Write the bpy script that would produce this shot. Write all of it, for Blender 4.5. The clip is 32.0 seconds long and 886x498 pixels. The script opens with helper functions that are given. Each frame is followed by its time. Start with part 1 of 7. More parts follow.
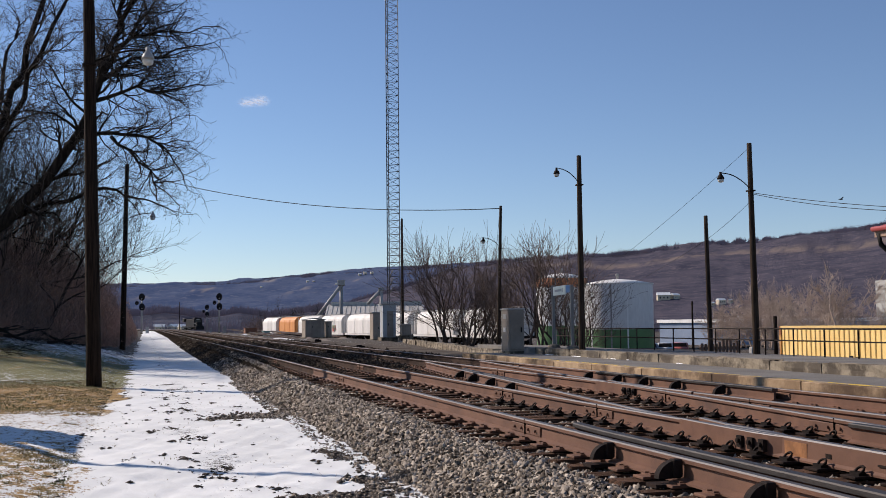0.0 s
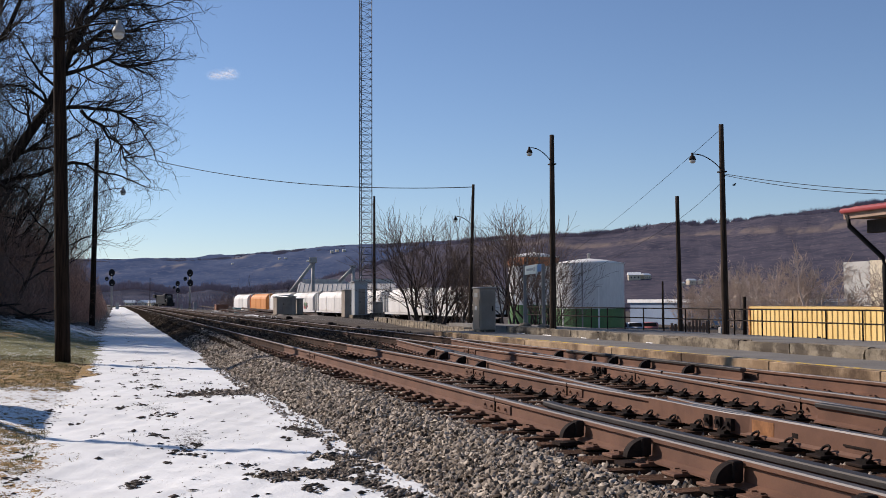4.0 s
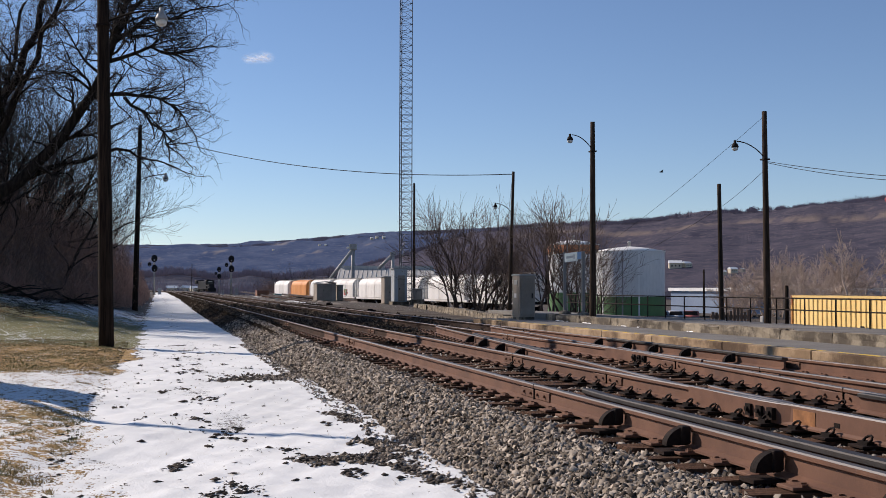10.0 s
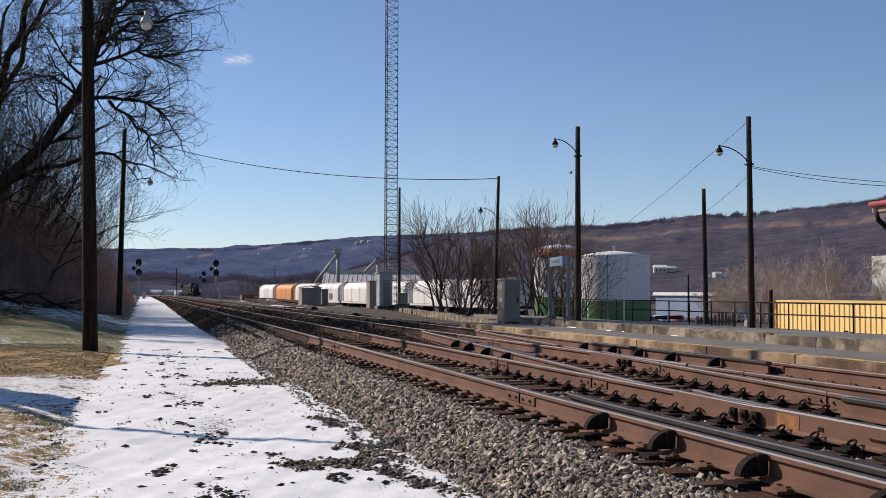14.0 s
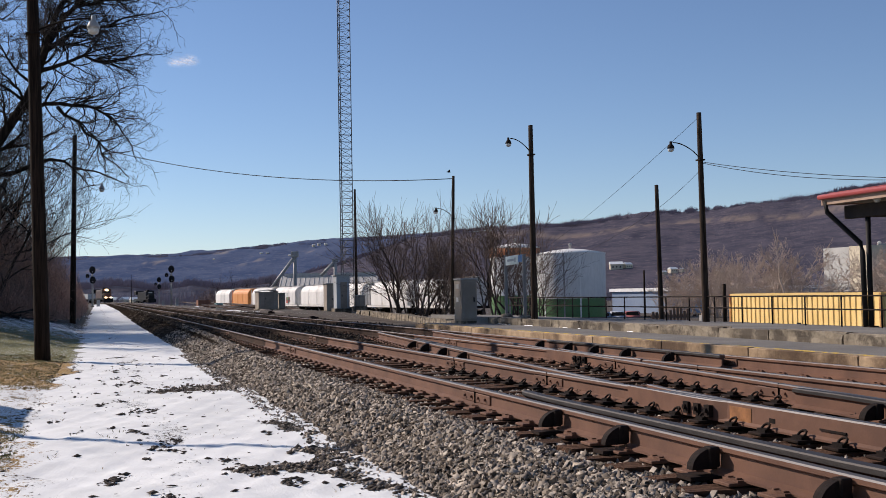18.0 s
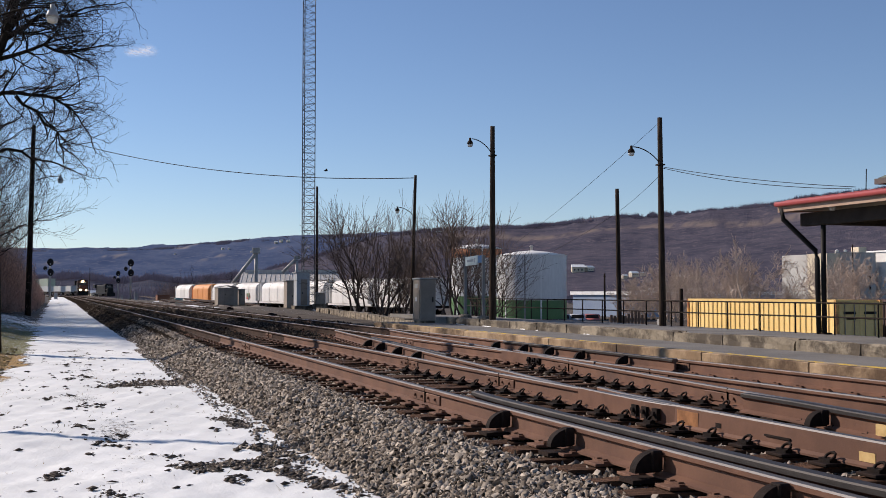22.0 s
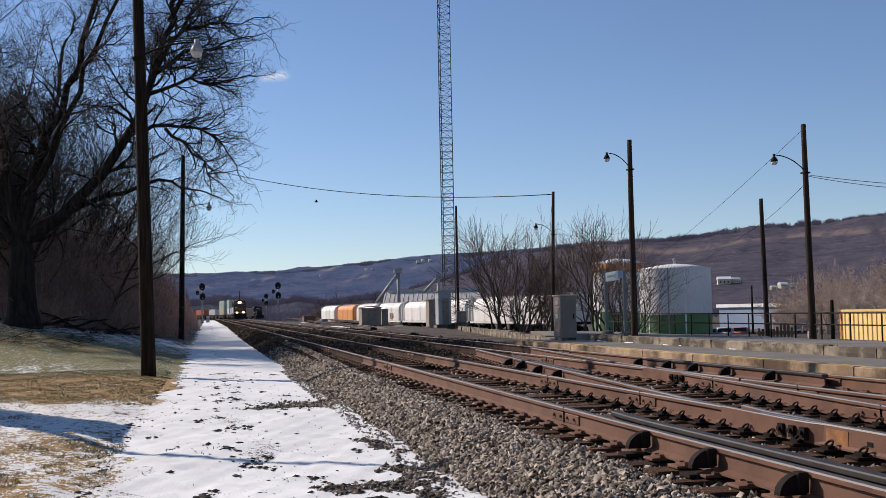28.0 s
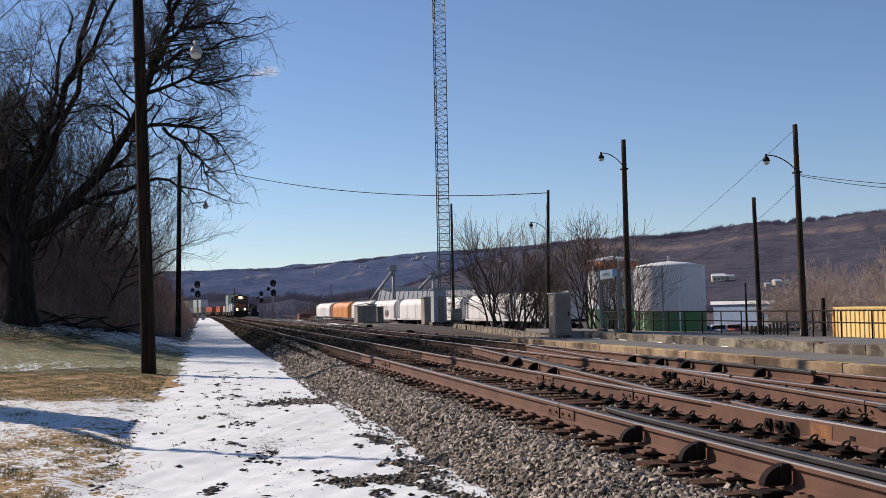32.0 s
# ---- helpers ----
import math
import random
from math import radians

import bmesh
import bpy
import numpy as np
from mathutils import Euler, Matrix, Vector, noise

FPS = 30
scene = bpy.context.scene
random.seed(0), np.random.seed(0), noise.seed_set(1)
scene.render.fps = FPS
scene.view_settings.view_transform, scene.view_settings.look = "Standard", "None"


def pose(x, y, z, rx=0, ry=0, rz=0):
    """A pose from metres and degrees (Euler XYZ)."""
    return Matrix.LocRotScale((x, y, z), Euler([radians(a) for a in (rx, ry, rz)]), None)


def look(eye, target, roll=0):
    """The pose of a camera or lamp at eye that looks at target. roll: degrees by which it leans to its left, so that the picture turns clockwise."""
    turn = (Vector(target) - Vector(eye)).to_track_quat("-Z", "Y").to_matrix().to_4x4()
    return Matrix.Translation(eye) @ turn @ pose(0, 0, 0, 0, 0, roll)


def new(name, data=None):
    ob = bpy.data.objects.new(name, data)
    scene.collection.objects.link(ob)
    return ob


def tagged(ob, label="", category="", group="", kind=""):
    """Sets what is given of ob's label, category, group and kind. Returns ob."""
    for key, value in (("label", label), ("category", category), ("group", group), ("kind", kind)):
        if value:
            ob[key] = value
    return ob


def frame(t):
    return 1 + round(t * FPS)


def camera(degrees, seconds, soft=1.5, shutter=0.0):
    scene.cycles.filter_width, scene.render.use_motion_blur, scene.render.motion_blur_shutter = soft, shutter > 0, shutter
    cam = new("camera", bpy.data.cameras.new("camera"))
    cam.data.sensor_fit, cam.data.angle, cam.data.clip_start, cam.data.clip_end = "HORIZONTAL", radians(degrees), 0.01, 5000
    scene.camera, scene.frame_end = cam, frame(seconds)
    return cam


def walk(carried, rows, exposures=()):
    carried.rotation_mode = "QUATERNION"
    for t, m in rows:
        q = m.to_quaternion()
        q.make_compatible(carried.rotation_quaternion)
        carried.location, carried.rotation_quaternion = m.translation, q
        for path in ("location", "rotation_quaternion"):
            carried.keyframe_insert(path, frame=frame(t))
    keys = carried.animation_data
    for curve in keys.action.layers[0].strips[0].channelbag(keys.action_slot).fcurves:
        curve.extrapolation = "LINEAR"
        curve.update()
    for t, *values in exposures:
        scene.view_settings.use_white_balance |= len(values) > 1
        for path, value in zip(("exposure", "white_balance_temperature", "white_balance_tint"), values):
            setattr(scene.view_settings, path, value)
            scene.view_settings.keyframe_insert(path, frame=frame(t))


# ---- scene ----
cam = camera(42.5, 32.0, soft=0.65)
# metres: y runs along the tracks, z is 0 at the top of the rails
PATH = [
    (0.0, pose(-0.006, 0.001, 1.006, 93.740, 0.644, -14.644)),
    (0.5, pose(-0.003, -0.003, 1.006, 93.948, 0.707, -14.513)),
    (1.0, pose(0.002, -0.008, 1.001, 93.167, 0.712, -15.399)),
    (1.5, pose(0.001, -0.005, 1.000, 93.213, 0.509, -14.917)),
    (2.0, pose(0.008, -0.007, 0.998, 92.886, 0.416, -15.316)),
    (2.5, pose(0.012, -0.004, 0.999, 92.813, 0.457, -15.361)),
    (3.0, pose(0.013, -0.000, 0.999, 92.938, 0.538, -15.498)),
    (3.5, pose(0.006, 0.006, 1.002, 92.660, 0.277, -16.090)),
    (5.5, pose(-0.004, 0.015, 1.006, 92.645, -0.018, -15.877)),
    (6.0, pose(-0.003, 0.014, 1.005, 92.952, 0.036, -16.199)),
    (6.5, pose(-0.001, 0.018, 1.004, 92.413, 0.114, -15.671)),
    (7.0, pose(0.005, 0.018, 1.006, 92.018, 0.401, -14.532)),
    (7.5, pose(0.006, 0.016, 1.004, 91.476, 0.634, -12.132)),
    (8.0, pose(0.002, 0.001, 0.998, 91.465, 0.638, -11.796)),
    (8.5, pose(0.006, -0.005, 0.998, 91.803, 0.579, -12.619)),
    (9.0, pose(0.005, -0.006, 1.001, 91.947, 0.553, -12.914)),
    (9.5, pose(-0.001, -0.001, 0.999, 91.847, 0.248, -13.267)),
    (10.0, pose(-0.003, -0.002, 1.001, 91.991, -0.113, -14.081)),
    (10.5, pose(-0.002, -0.003, 1.000, 91.879, 0.005, -14.119)),
    (11.0, pose(0.000, -0.008, 1.003, 92.078, 0.313, -14.146)),
    (11.5, pose(-0.000, -0.013, 0.998, 91.867, 0.171, -13.614)),
    (12.0, pose(-0.007, -0.012, 0.997, 91.422, -0.365, -13.614)),
    (12.5, pose(-0.009, -0.007, 0.995, 91.715, -0.182, -14.088)),
    (13.0, pose(-0.002, -0.004, 0.999, 91.839, -0.143, -15.047)),
    (13.5, pose(-0.005, 0.002, 0.999, 92.123, -0.005, -14.904)),
    (14.0, pose(-0.004, 0.001, 1.000, 92.210, -0.141, -14.822)),
    (14.5, pose(0.001, 0.004, 0.996, 92.188, -0.155, -15.057)),
    (16.5, pose(0.032, 0.016, 1.000, 92.036, 0.958, -16.373)),
    (17.0, pose(0.038, 0.008, 0.999, 92.371, 1.055, -16.550)),
    (17.5, pose(0.042, 0.008, 0.999, 92.319, 0.904, -16.528)),
    (18.0, pose(0.049, 0.007, 0.996, 92.230, 1.105, -16.931)),
    (18.5, pose(0.058, 0.008, 0.996, 92.145, 1.365, -17.106)),
    (19.0, pose(0.053, 0.018, 0.999, 91.903, 1.245, -17.245)),
    (19.5, pose(0.055, 0.019, 1.000, 91.981, 1.248, -17.393)),
    (20.0, pose(0.069, 0.025, 0.995, 91.902, 1.117, -17.809)),
    (20.5, pose(0.106, 0.025, 0.995, 91.926, 0.690, -19.314)),
    (21.0, pose(0.159, 0.021, 0.996, 92.132, 0.270, -20.013)),
    (21.5, pose(0.195, 0.017, 1.000, 92.576, -0.130, -19.471)),
    (22.0, pose(0.164, 0.032, 0.988, 92.200, -0.015, -18.841)),
    (22.5, pose(0.208, 0.028, 1.007, 91.860, -1.492, -17.639)),
    (23.0, pose(0.236, 0.031, 1.006, 92.082, -0.124, -16.653)),
    (23.5, pose(0.237, 0.045, 1.008, 92.101, 0.292, -15.399)),
    (24.0, pose(0.233, 0.049, 1.012, 91.992, 0.778, -14.082)),
    (24.5, pose(0.235, 0.045, 1.009, 92.258, 0.912, -13.118)),
    (25.0, pose(0.231, 0.037, 1.005, 92.571, 0.946, -12.406)),
    (25.5, pose(0.227, 0.035, 1.003, 92.744, 0.560, -12.219)),
    (27.5, pose(0.224, 0.026, 1.016, 92.967, 0.726, -11.184)),
    (28.0, pose(0.228, 0.019, 1.019, 93.127, 1.174, -11.714)),
    (28.5, pose(0.221, 0.011, 1.017, 93.230, 0.847, -11.178)),
    (29.0, pose(0.222, 0.010, 1.015, 93.126, 0.775, -12.177)),
    (29.5, pose(0.230, 0.012, 1.016, 93.132, 0.997, -12.154)),
    (30.0, pose(0.230, 0.015, 1.017, 92.856, 1.111, -11.827)),
    (30.5, pose(0.227, 0.018, 1.016, 92.705, 1.039, -11.773)),
    (31.0, pose(0.226, 0.016, 1.017, 92.799, 1.203, -12.455)),
    (31.5, pose(0.157, -0.188, 1.032, 92.906, 1.457, -12.210)),
    (32.0, pose(0.100, -0.354, 1.043, 92.981, 1.220, -11.976)),
]
walk(cam, PATH, [(0.0, 0.1, 6550, 17), (32.0, 0.1, 6550, 17)])

# ---- light ----
SUN_AZ = radians(43)      # to the left of the tracks' direction
SUN_EL = radians(33)
sun_dir = Vector((-math.sin(SUN_AZ) * math.cos(SUN_EL), math.cos(SUN_AZ) * math.cos(SUN_EL), math.sin(SUN_EL)))
world = bpy.data.worlds.new("world")
scene.world = world
world.use_nodes = True
wn = world.node_tree
sky = wn.nodes.new("ShaderNodeTexSky")
sky.sky_type = "NISHITA"
sky.sun_disc = False
sky.sun_elevation = SUN_EL
sky.sun_rotation = -SUN_AZ
sky.air_density, sky.dust_density, sky.ozone_density = 0.87, 0.0, 4.2
background = wn.nodes["Background"]
background.inputs["Strength"].default_value = 0.095
wn.links.new(sky.outputs[0], background.inputs["Color"])
sun = new("sun", bpy.data.lights.new("sun", "SUN"))
sun.data.energy, sun.data.angle, sun.data.color = 4.8, radians(0.53), (1.0, 0.9, 0.77)
sun.matrix_world = look(sun_dir * 100, (0, 0, 0))


# ---- materials ----
def ramp_mix(nt, fac, a, b):
    mix = nt.nodes.new("ShaderNodeMix")
    mix.data_type = "RGBA"
    nt.links.new(fac, mix.inputs[0])
    for socket, value in ((mix.inputs[6], a), (mix.inputs[7], b)):
        if isinstance(value, tuple):
            socket.default_value = (*value, 1)
        else:
            nt.links.new(value, socket)
    return mix.outputs[2]


def step_of(nt, value, low, high):
    m = nt.nodes.new("ShaderNodeMapRange")
    m.interpolation_type = "SMOOTHSTEP"
    nt.links.new(value, m.inputs[0])
    m.inputs[1].default_value, m.inputs[2].default_value = low, high
    return m.outputs[0]


def noise_of(nt, coord, scale, detail=4.0, rough=0.55, stretch=None):
    n = nt.nodes.new("ShaderNodeTexNoise")
    n.inputs["Scale"].default_value, n.inputs["Detail"].default_value = scale, detail
    n.inputs["Roughness"].default_value = rough
    if stretch:
        mp = nt.nodes.new("ShaderNodeMapping")
        mp.inputs["Scale"].default_value = stretch
        nt.links.new(coord, mp.inputs[0])
        coord = mp.outputs[0]
    nt.links.new(coord, n.inputs["Vector"])
    return n.outputs["Fac"]


def surface(name, a, b, scale=6.0, rough=0.8, metal=0.0, bump=0.25, grain=40.0, wear=None, wear_at=(0.58, 0.72),
            stretch=None, vary=0.12, spec=0.4, space="Object", wear_scale=None):
    """Two tones by a coarse noise, grain, optional third tone in patches, and each object a little different."""
    m = bpy.data.materials.new(name)
    m.use_nodes = True
    nt = m.node_tree
    bsdf = nt.nodes["Principled BSDF"]
    tc = nt.nodes.new("ShaderNodeTexCoord")
    coord = tc.outputs[space]
    n1 = noise_of(nt, coord, scale, 5.0, 0.6, stretch)
    col = ramp_mix(nt, step_of(nt, n1, 0.3, 0.7), a, b)
    if wear:
        n2 = noise_of(nt, coord, wear_scale or scale * 0.45, 6.0, 0.65)
        col = ramp_mix(nt, step_of(nt, n2, *wear_at), col, wear)
    n3 = noise_of(nt, coord, grain, 3.0, 0.6, stretch)
    hsv = nt.nodes.new("ShaderNodeHueSaturation")
    nt.links.new(col, hsv.inputs["Color"])
    info = nt.nodes.new("ShaderNodeObjectInfo")
    add = nt.nodes.new("ShaderNodeMath")
    add.operation = "MULTIPLY_ADD"
    nt.links.new(info.outputs["Random"], add.inputs[0])
    add.inputs[1].default_value, add.inputs[2].default_value = vary * 2, 1 - vary - 0.15
    add2 = nt.nodes.new("ShaderNodeMath")
    add2.operation = "MULTIPLY_ADD"
    nt.links.new(n3, add2.inputs[0])
    add2.inputs[1].default_value = 0.3
    nt.links.new(add.outputs[0], add2.inputs[2])
    nt.links.new(add2.outputs[0], hsv.inputs["Value"])
    nt.links.new(hsv.outputs[0], bsdf.inputs["Base Color"])
    bsdf.inputs["Roughness"].default_value, bsdf.inputs["Metallic"].default_value = rough, metal
    bsdf.inputs["Specular IOR Level"].default_value = spec
    if bump:
        bp = nt.nodes.new("ShaderNodeBump")
        bp.inputs["Strength"].default_value, bp.inputs["Distance"].default_value = bump, 0.02
        nt.links.new(n3, bp.inputs["Height"])
        nt.links.new(bp.outputs[0], bsdf.inputs["Normal"])
    return m


def plain(name, c, rough=0.6, metal=0.0):
    return surface(name, tuple(v * 0.93 for v in c), tuple(min(1, v * 1.07) for v in c), 3.0, rough, metal, 0.06, 60.0, vary=0.03)


def glowing(name, c, strength):
    m = bpy.data.materials.new(name)
    m.use_nodes = True
    bsdf = m.node_tree.nodes["Principled BSDF"]
    bsdf.inputs["Base Color"].default_value = (*c, 1)
    bsdf.inputs["Emission Color"].default_value = (*c, 1)
    bsdf.inputs["Emission Strength"].default_value = strength
    return m


M_rust = surface("rail_rust", (0.1, 0.045, 0.026), (0.16, 0.075, 0.043), 2.0, 0.7, 0.0, 0.1, 90, (0.075, 0.038, 0.026), vary=0.05)
M_head = surface("rail_running_steel", (0.1, 0.095, 0.095), (0.16, 0.152, 0.15), 2.0, 0.58, 0.6, 0.03, 90, stretch=(1, 0.05, 1), vary=0.03)
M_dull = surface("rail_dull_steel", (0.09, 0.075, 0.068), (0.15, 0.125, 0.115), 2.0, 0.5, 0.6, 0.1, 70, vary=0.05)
M_iron = surface("dark_iron", (0.009, 0.007, 0.0065), (0.026, 0.016, 0.012), 8.0, 0.8, 0.0, 0.3, 50, spec=0.12)
M_plate = surface("rusty_plate", (0.1, 0.045, 0.026), (0.17, 0.085, 0.05), 10.0, 0.8, 0.0, 0.3, 70)
M_tie = surface("creosoted_timber", (0.045, 0.025, 0.016), (0.15, 0.084, 0.053), 2.5, 0.85, 0.0, 0.8, 22, (0.22, 0.125, 0.078), stretch=(1, 9, 9), vary=0.25, spec=0.1)
M_pole = surface("weathered_pole_timber", (0.01, 0.0075, 0.006), (0.034, 0.023, 0.017), 3.0, 0.9, 0.0, 0.5, 30, stretch=(6, 6, 0.4), vary=0.1, spec=0.08)
M_bark = surface("bark", (0.014, 0.011, 0.0095), (0.038, 0.03, 0.025), 3.0, 0.9, 0.0, 0.8, 25, stretch=(3, 3, 0.6), spec=0.08)
M_twig = surface("twigs", (0.028, 0.022, 0.019), (0.06, 0.046, 0.039), 1.0, 0.9, 0.0, 0.0, 5)
M_brush = surface("dry_brush", (0.28, 0.16, 0.12), (0.54, 0.335, 0.255), 1.0, 0.9, 0.0, 0.0, 5)
M_grey = surface("galvanised_grey", (0.29, 0.285, 0.27), (0.38, 0.375, 0.36), 1.2, 0.55, 0.0, 0.1, 30, (0.24, 0.23, 0.21))
M_greydark = surface("grey_cabinet_paint", (0.24, 0.2, 0.16), (0.32, 0.275, 0.225), 1.2, 0.6, 0.0, 0.1, 30, (0.12, 0.11, 0.1))
M_white = surface("white_car_paint", (0.66, 0.64, 0.6), (0.78, 0.76, 0.72), 0.5, 0.6, 0.0, 0.1, 8, (0.5, 0.45, 0.39), (0.6, 0.8), stretch=(1, 1, 0.3))
M_orange = surface("orange_car_paint", (0.62, 0.24, 0.06), (0.74, 0.31, 0.09), 0.5, 0.6, 0.0, 0.1, 8, (0.42, 0.19, 0.08), (0.6, 0.8), stretch=(1, 1, 0.3))
M_black = surface("black_paint", (0.01, 0.01, 0.011), (0.02, 0.019, 0.019), 1.0, 0.6, 0.0, 0.1, 20, spec=0.15)
# rail rust with the shade over the far tracks put into the colour
M_farrail = surface("darkened_far_rail", (0.03, 0.019, 0.014), (0.055, 0.033, 0.024), 2.0, 0.8, 0.0, 0.3, 40, spec=0.1)
M_asphalt = surface("platform_asphalt", (0.125, 0.118, 0.108), (0.2, 0.19, 0.172), 0.5, 0.9, 0.0, 0.4, 60, (0.29, 0.28, 0.26), (0.6, 0.8), space="Object")
M_concrete = surface("old_concrete", (0.2, 0.165, 0.115), (0.38, 0.325, 0.24), 0.8, 0.9, 0.0, 0.6, 20, (0.08, 0.064, 0.046), (0.4, 0.58), wear_scale=1.6)
M_edge = surface("stained_platform_edge", (0.24, 0.158, 0.088), (0.48, 0.345, 0.21), 1.4, 0.9, 0.0, 0.5, 25, (0.09, 0.054, 0.03), (0.42, 0.62))
M_yellow = surface("worn_yellow_paint", (0.5, 0.34, 0.06), (0.62, 0.44, 0.1), 4.0, 0.8, 0.0, 0.2, 30, (0.3, 0.25, 0.18), (0.44, 0.56))
M_cont = surface("yellow_container_paint", (0.76, 0.53, 0.19), (0.86, 0.62, 0.25), 0.6, 0.55, 0.0, 0.05, 20, (0.5, 0.33, 0.13), (0.66, 0.85))
M_snow = surface("snow", (0.76, 0.785, 0.775), (0.84, 0.86, 0.85), 2.0, 0.6, 0.0, 0.3, 25, vary=0.0)
M_rail = surface("fence_brown_iron", (0.016, 0.012, 0.01), (0.03, 0.022, 0.017), 3.0, 0.85, 0.0, 0.1, 40, spec=0.1)
M_dirt = surface("yard_dirt", (0.12, 0.1, 0.08), (0.2, 0.17, 0.14), 0.6, 0.95, 0, 0.5, 20, (0.07, 0.055, 0.045))

# ---- tools ----
def mesh_of(name, bm, mats, smooth=False):
    me = bpy.data.meshes.new(name)
    bm.normal_update()
    bm.to_mesh(me)
    bm.free()
    for m in mats if isinstance(mats, (list, tuple)) else [mats]:
        me.materials.append(m)
    if smooth:
        me.shade_smooth()
    return me


def part(name, bm, material, parent, label="", smooth=False, m=None):
    ob = new(name, mesh_of(name, bm, material, smooth) if isinstance(bm, bmesh.types.BMesh) else bm)
    ob.parent = parent
    if m is not None:
        ob.matrix_basis = m
    return tagged(ob, label)


def thing(name, m, label, category, group="", kind=""):
    ob = new(name)
    ob.matrix_basis = m
    return tagged(ob, label, category, group, kind)


def single(name, bm, material, m, label, category, group="", kind="", smooth=False):
    ob = new(name, mesh_of(name, bm, material, smooth))
    ob.matrix_basis = m
    return tagged(ob, label, category, group, kind)


def box(bm, x0, x1, y0, y1, z0, z1, bevel=0.0, mat=0):
    v = [bm.verts.new((x, y, z)) for z in (z0, z1) for y in (y0, y1) for x in (x0, x1)]
    fs = [bm.faces.new([v[i] for i in q]) for q in ((0, 2, 3, 1), (4, 5, 7, 6), (0, 1, 5, 4), (2, 6, 7, 3), (0, 4, 6, 2), (1, 3, 7, 5))]
    for f in fs:
        f.material_index = mat
    if bevel:
        es = list({e for f in fs for e in f.edges})
        r = bmesh.ops.bevel(bm, geom=es, offset=bevel, segments=1, affect="EDGES")
        for f in r["faces"]:
            f.material_index = mat
    return bm


def boxed(*a, **k):
    return box(bmesh.new(), *a, **k)


def tube(bm, pts, radii, n=8, caps=True, mat=0):
    """A round tube along points, with a radius at each."""
    pts = [Vector(p) for p in pts]
    if not isinstance(radii, (list, tuple)):
        radii = [radii] * len(pts)
    up = Vector((0.12, 0.31, 0.94)).normalized()
    rings = []
    for i, p in enumerate(pts):
        d = (pts[min(i + 1, len(pts) - 1)] - pts[max(i - 1, 0)]).normalized()
        u = d.cross(up)
        if u.length < 0.05:
            u = d.cross(Vector((1, 0, 0)))
        u.normalize()
        w = d.cross(u)
        rings.append([bm.verts.new(p + radii[i] * (math.cos(k * math.tau / n) * u + math.sin(k * math.tau / n) * w)) for k in range(n)])
    for a, b in zip(rings, rings[1:]):
        for k in range(n):
            f = bm.faces.new((a[k], a[(k + 1) % n], b[(k + 1) % n], b[k]))
            f.smooth = True
            f.material_index = mat
    if caps:
        for r in (rings[0], list(reversed(rings[-1]))):
            f = bm.faces.new(list(reversed(r)))
            f.material_index = mat
    return bm


def lathe(bm, profile, n=16, mat=0):
    """A turned shape round z from (radius, height) pairs."""
    rings = [[bm.verts.new((max(r, 1e-4) * math.cos(k * math.tau / n), max(r, 1e-4) * math.sin(k * math.tau / n), z)) for k in range(n)] for r, z in profile]
    for a, b in zip(rings, rings[1:]):
        for k in range(n):
            f = bm.faces.new((a[k], a[(k + 1) % n], b[(k + 1) % n], b[k]))
            f.smooth = True
            f.material_index = mat
    bm.faces.new(list(reversed(rings[0])))
    bm.faces.new(rings[-1])
    return bm


def sweep(bm, profile, path, mats=None, caps=True):
    """A closed (x, z) profile carried along (x, y, z) points; sideways is the plan's normal."""
    path = [Vector(p) for p in path]
    rings = []
    for i, p in enumerate(path):
        d = path[min(i + 1, len(path) - 1)] - path[max(i - 1, 0)]
        side = Vector((d.y, -d.x, 0)).normalized()
        rings.append([bm.verts.new(p + side * a + Vector((0, 0, c))) for a, c in profile])
    k = len(profile)
    for a, b in zip(rings, rings[1:]):
        for j in range(k):
            f = bm.faces.new((a[j], b[j], b[(j + 1) % k], a[(j + 1) % k]))
            if mats:
                f.material_index = mats[j]
    if caps:
        bm.faces.new(rings[0])
        bm.faces.new(list(reversed(rings[-1])))
    return bm


def raw_mesh(name, verts, faces, mats, smooth=False):
    """A mesh from numpy arrays: verts (n, 3), faces (m, 3) or (m, 4)."""
    me = bpy.data.meshes.new(name)
    verts, faces = np.asarray(verts, np.float32), np.asarray(faces, np.int32)
    k = faces.shape[1]
    me.vertices.add(len(verts))
    me.vertices.foreach_set("co", verts.ravel())
    me.loops.add(faces.size)
    me.loops.foreach_set("vertex_index", faces.ravel())
    me.polygons.add(len(faces))
    me.polygons.foreach_set("loop_start", np.arange(0, faces.size, k, dtype=np.int32))
    for m in mats if isinstance(mats, (list, tuple)) else [mats]:
        me.materials.append(m)
    me.update(calc_edges=True)
    me.validate()
    if smooth:
        me.shade_smooth()
    return me


def wave(x, y, seed=0.0):
    """A cheap smooth noise from -1 to 1 for arrays."""
    return (np.sin(x * 1.7 + y * 0.9 + seed) + np.sin(x * -0.8 + y * 2.1 + seed * 1.7 + 1.3) + np.sin(x * 2.9 - y * 1.6 + seed * 0.6 + 4.1)
            + np.sin(x * 4.3 + y * 3.7 + seed * 2.3 + 2.2) * 0.6) / 3.6


def ease(x, a, b):
    u = np.clip((np.asarray(x, float) - a) / (b - a), 0, 1)
    return u * u * (3 - 2 * u)


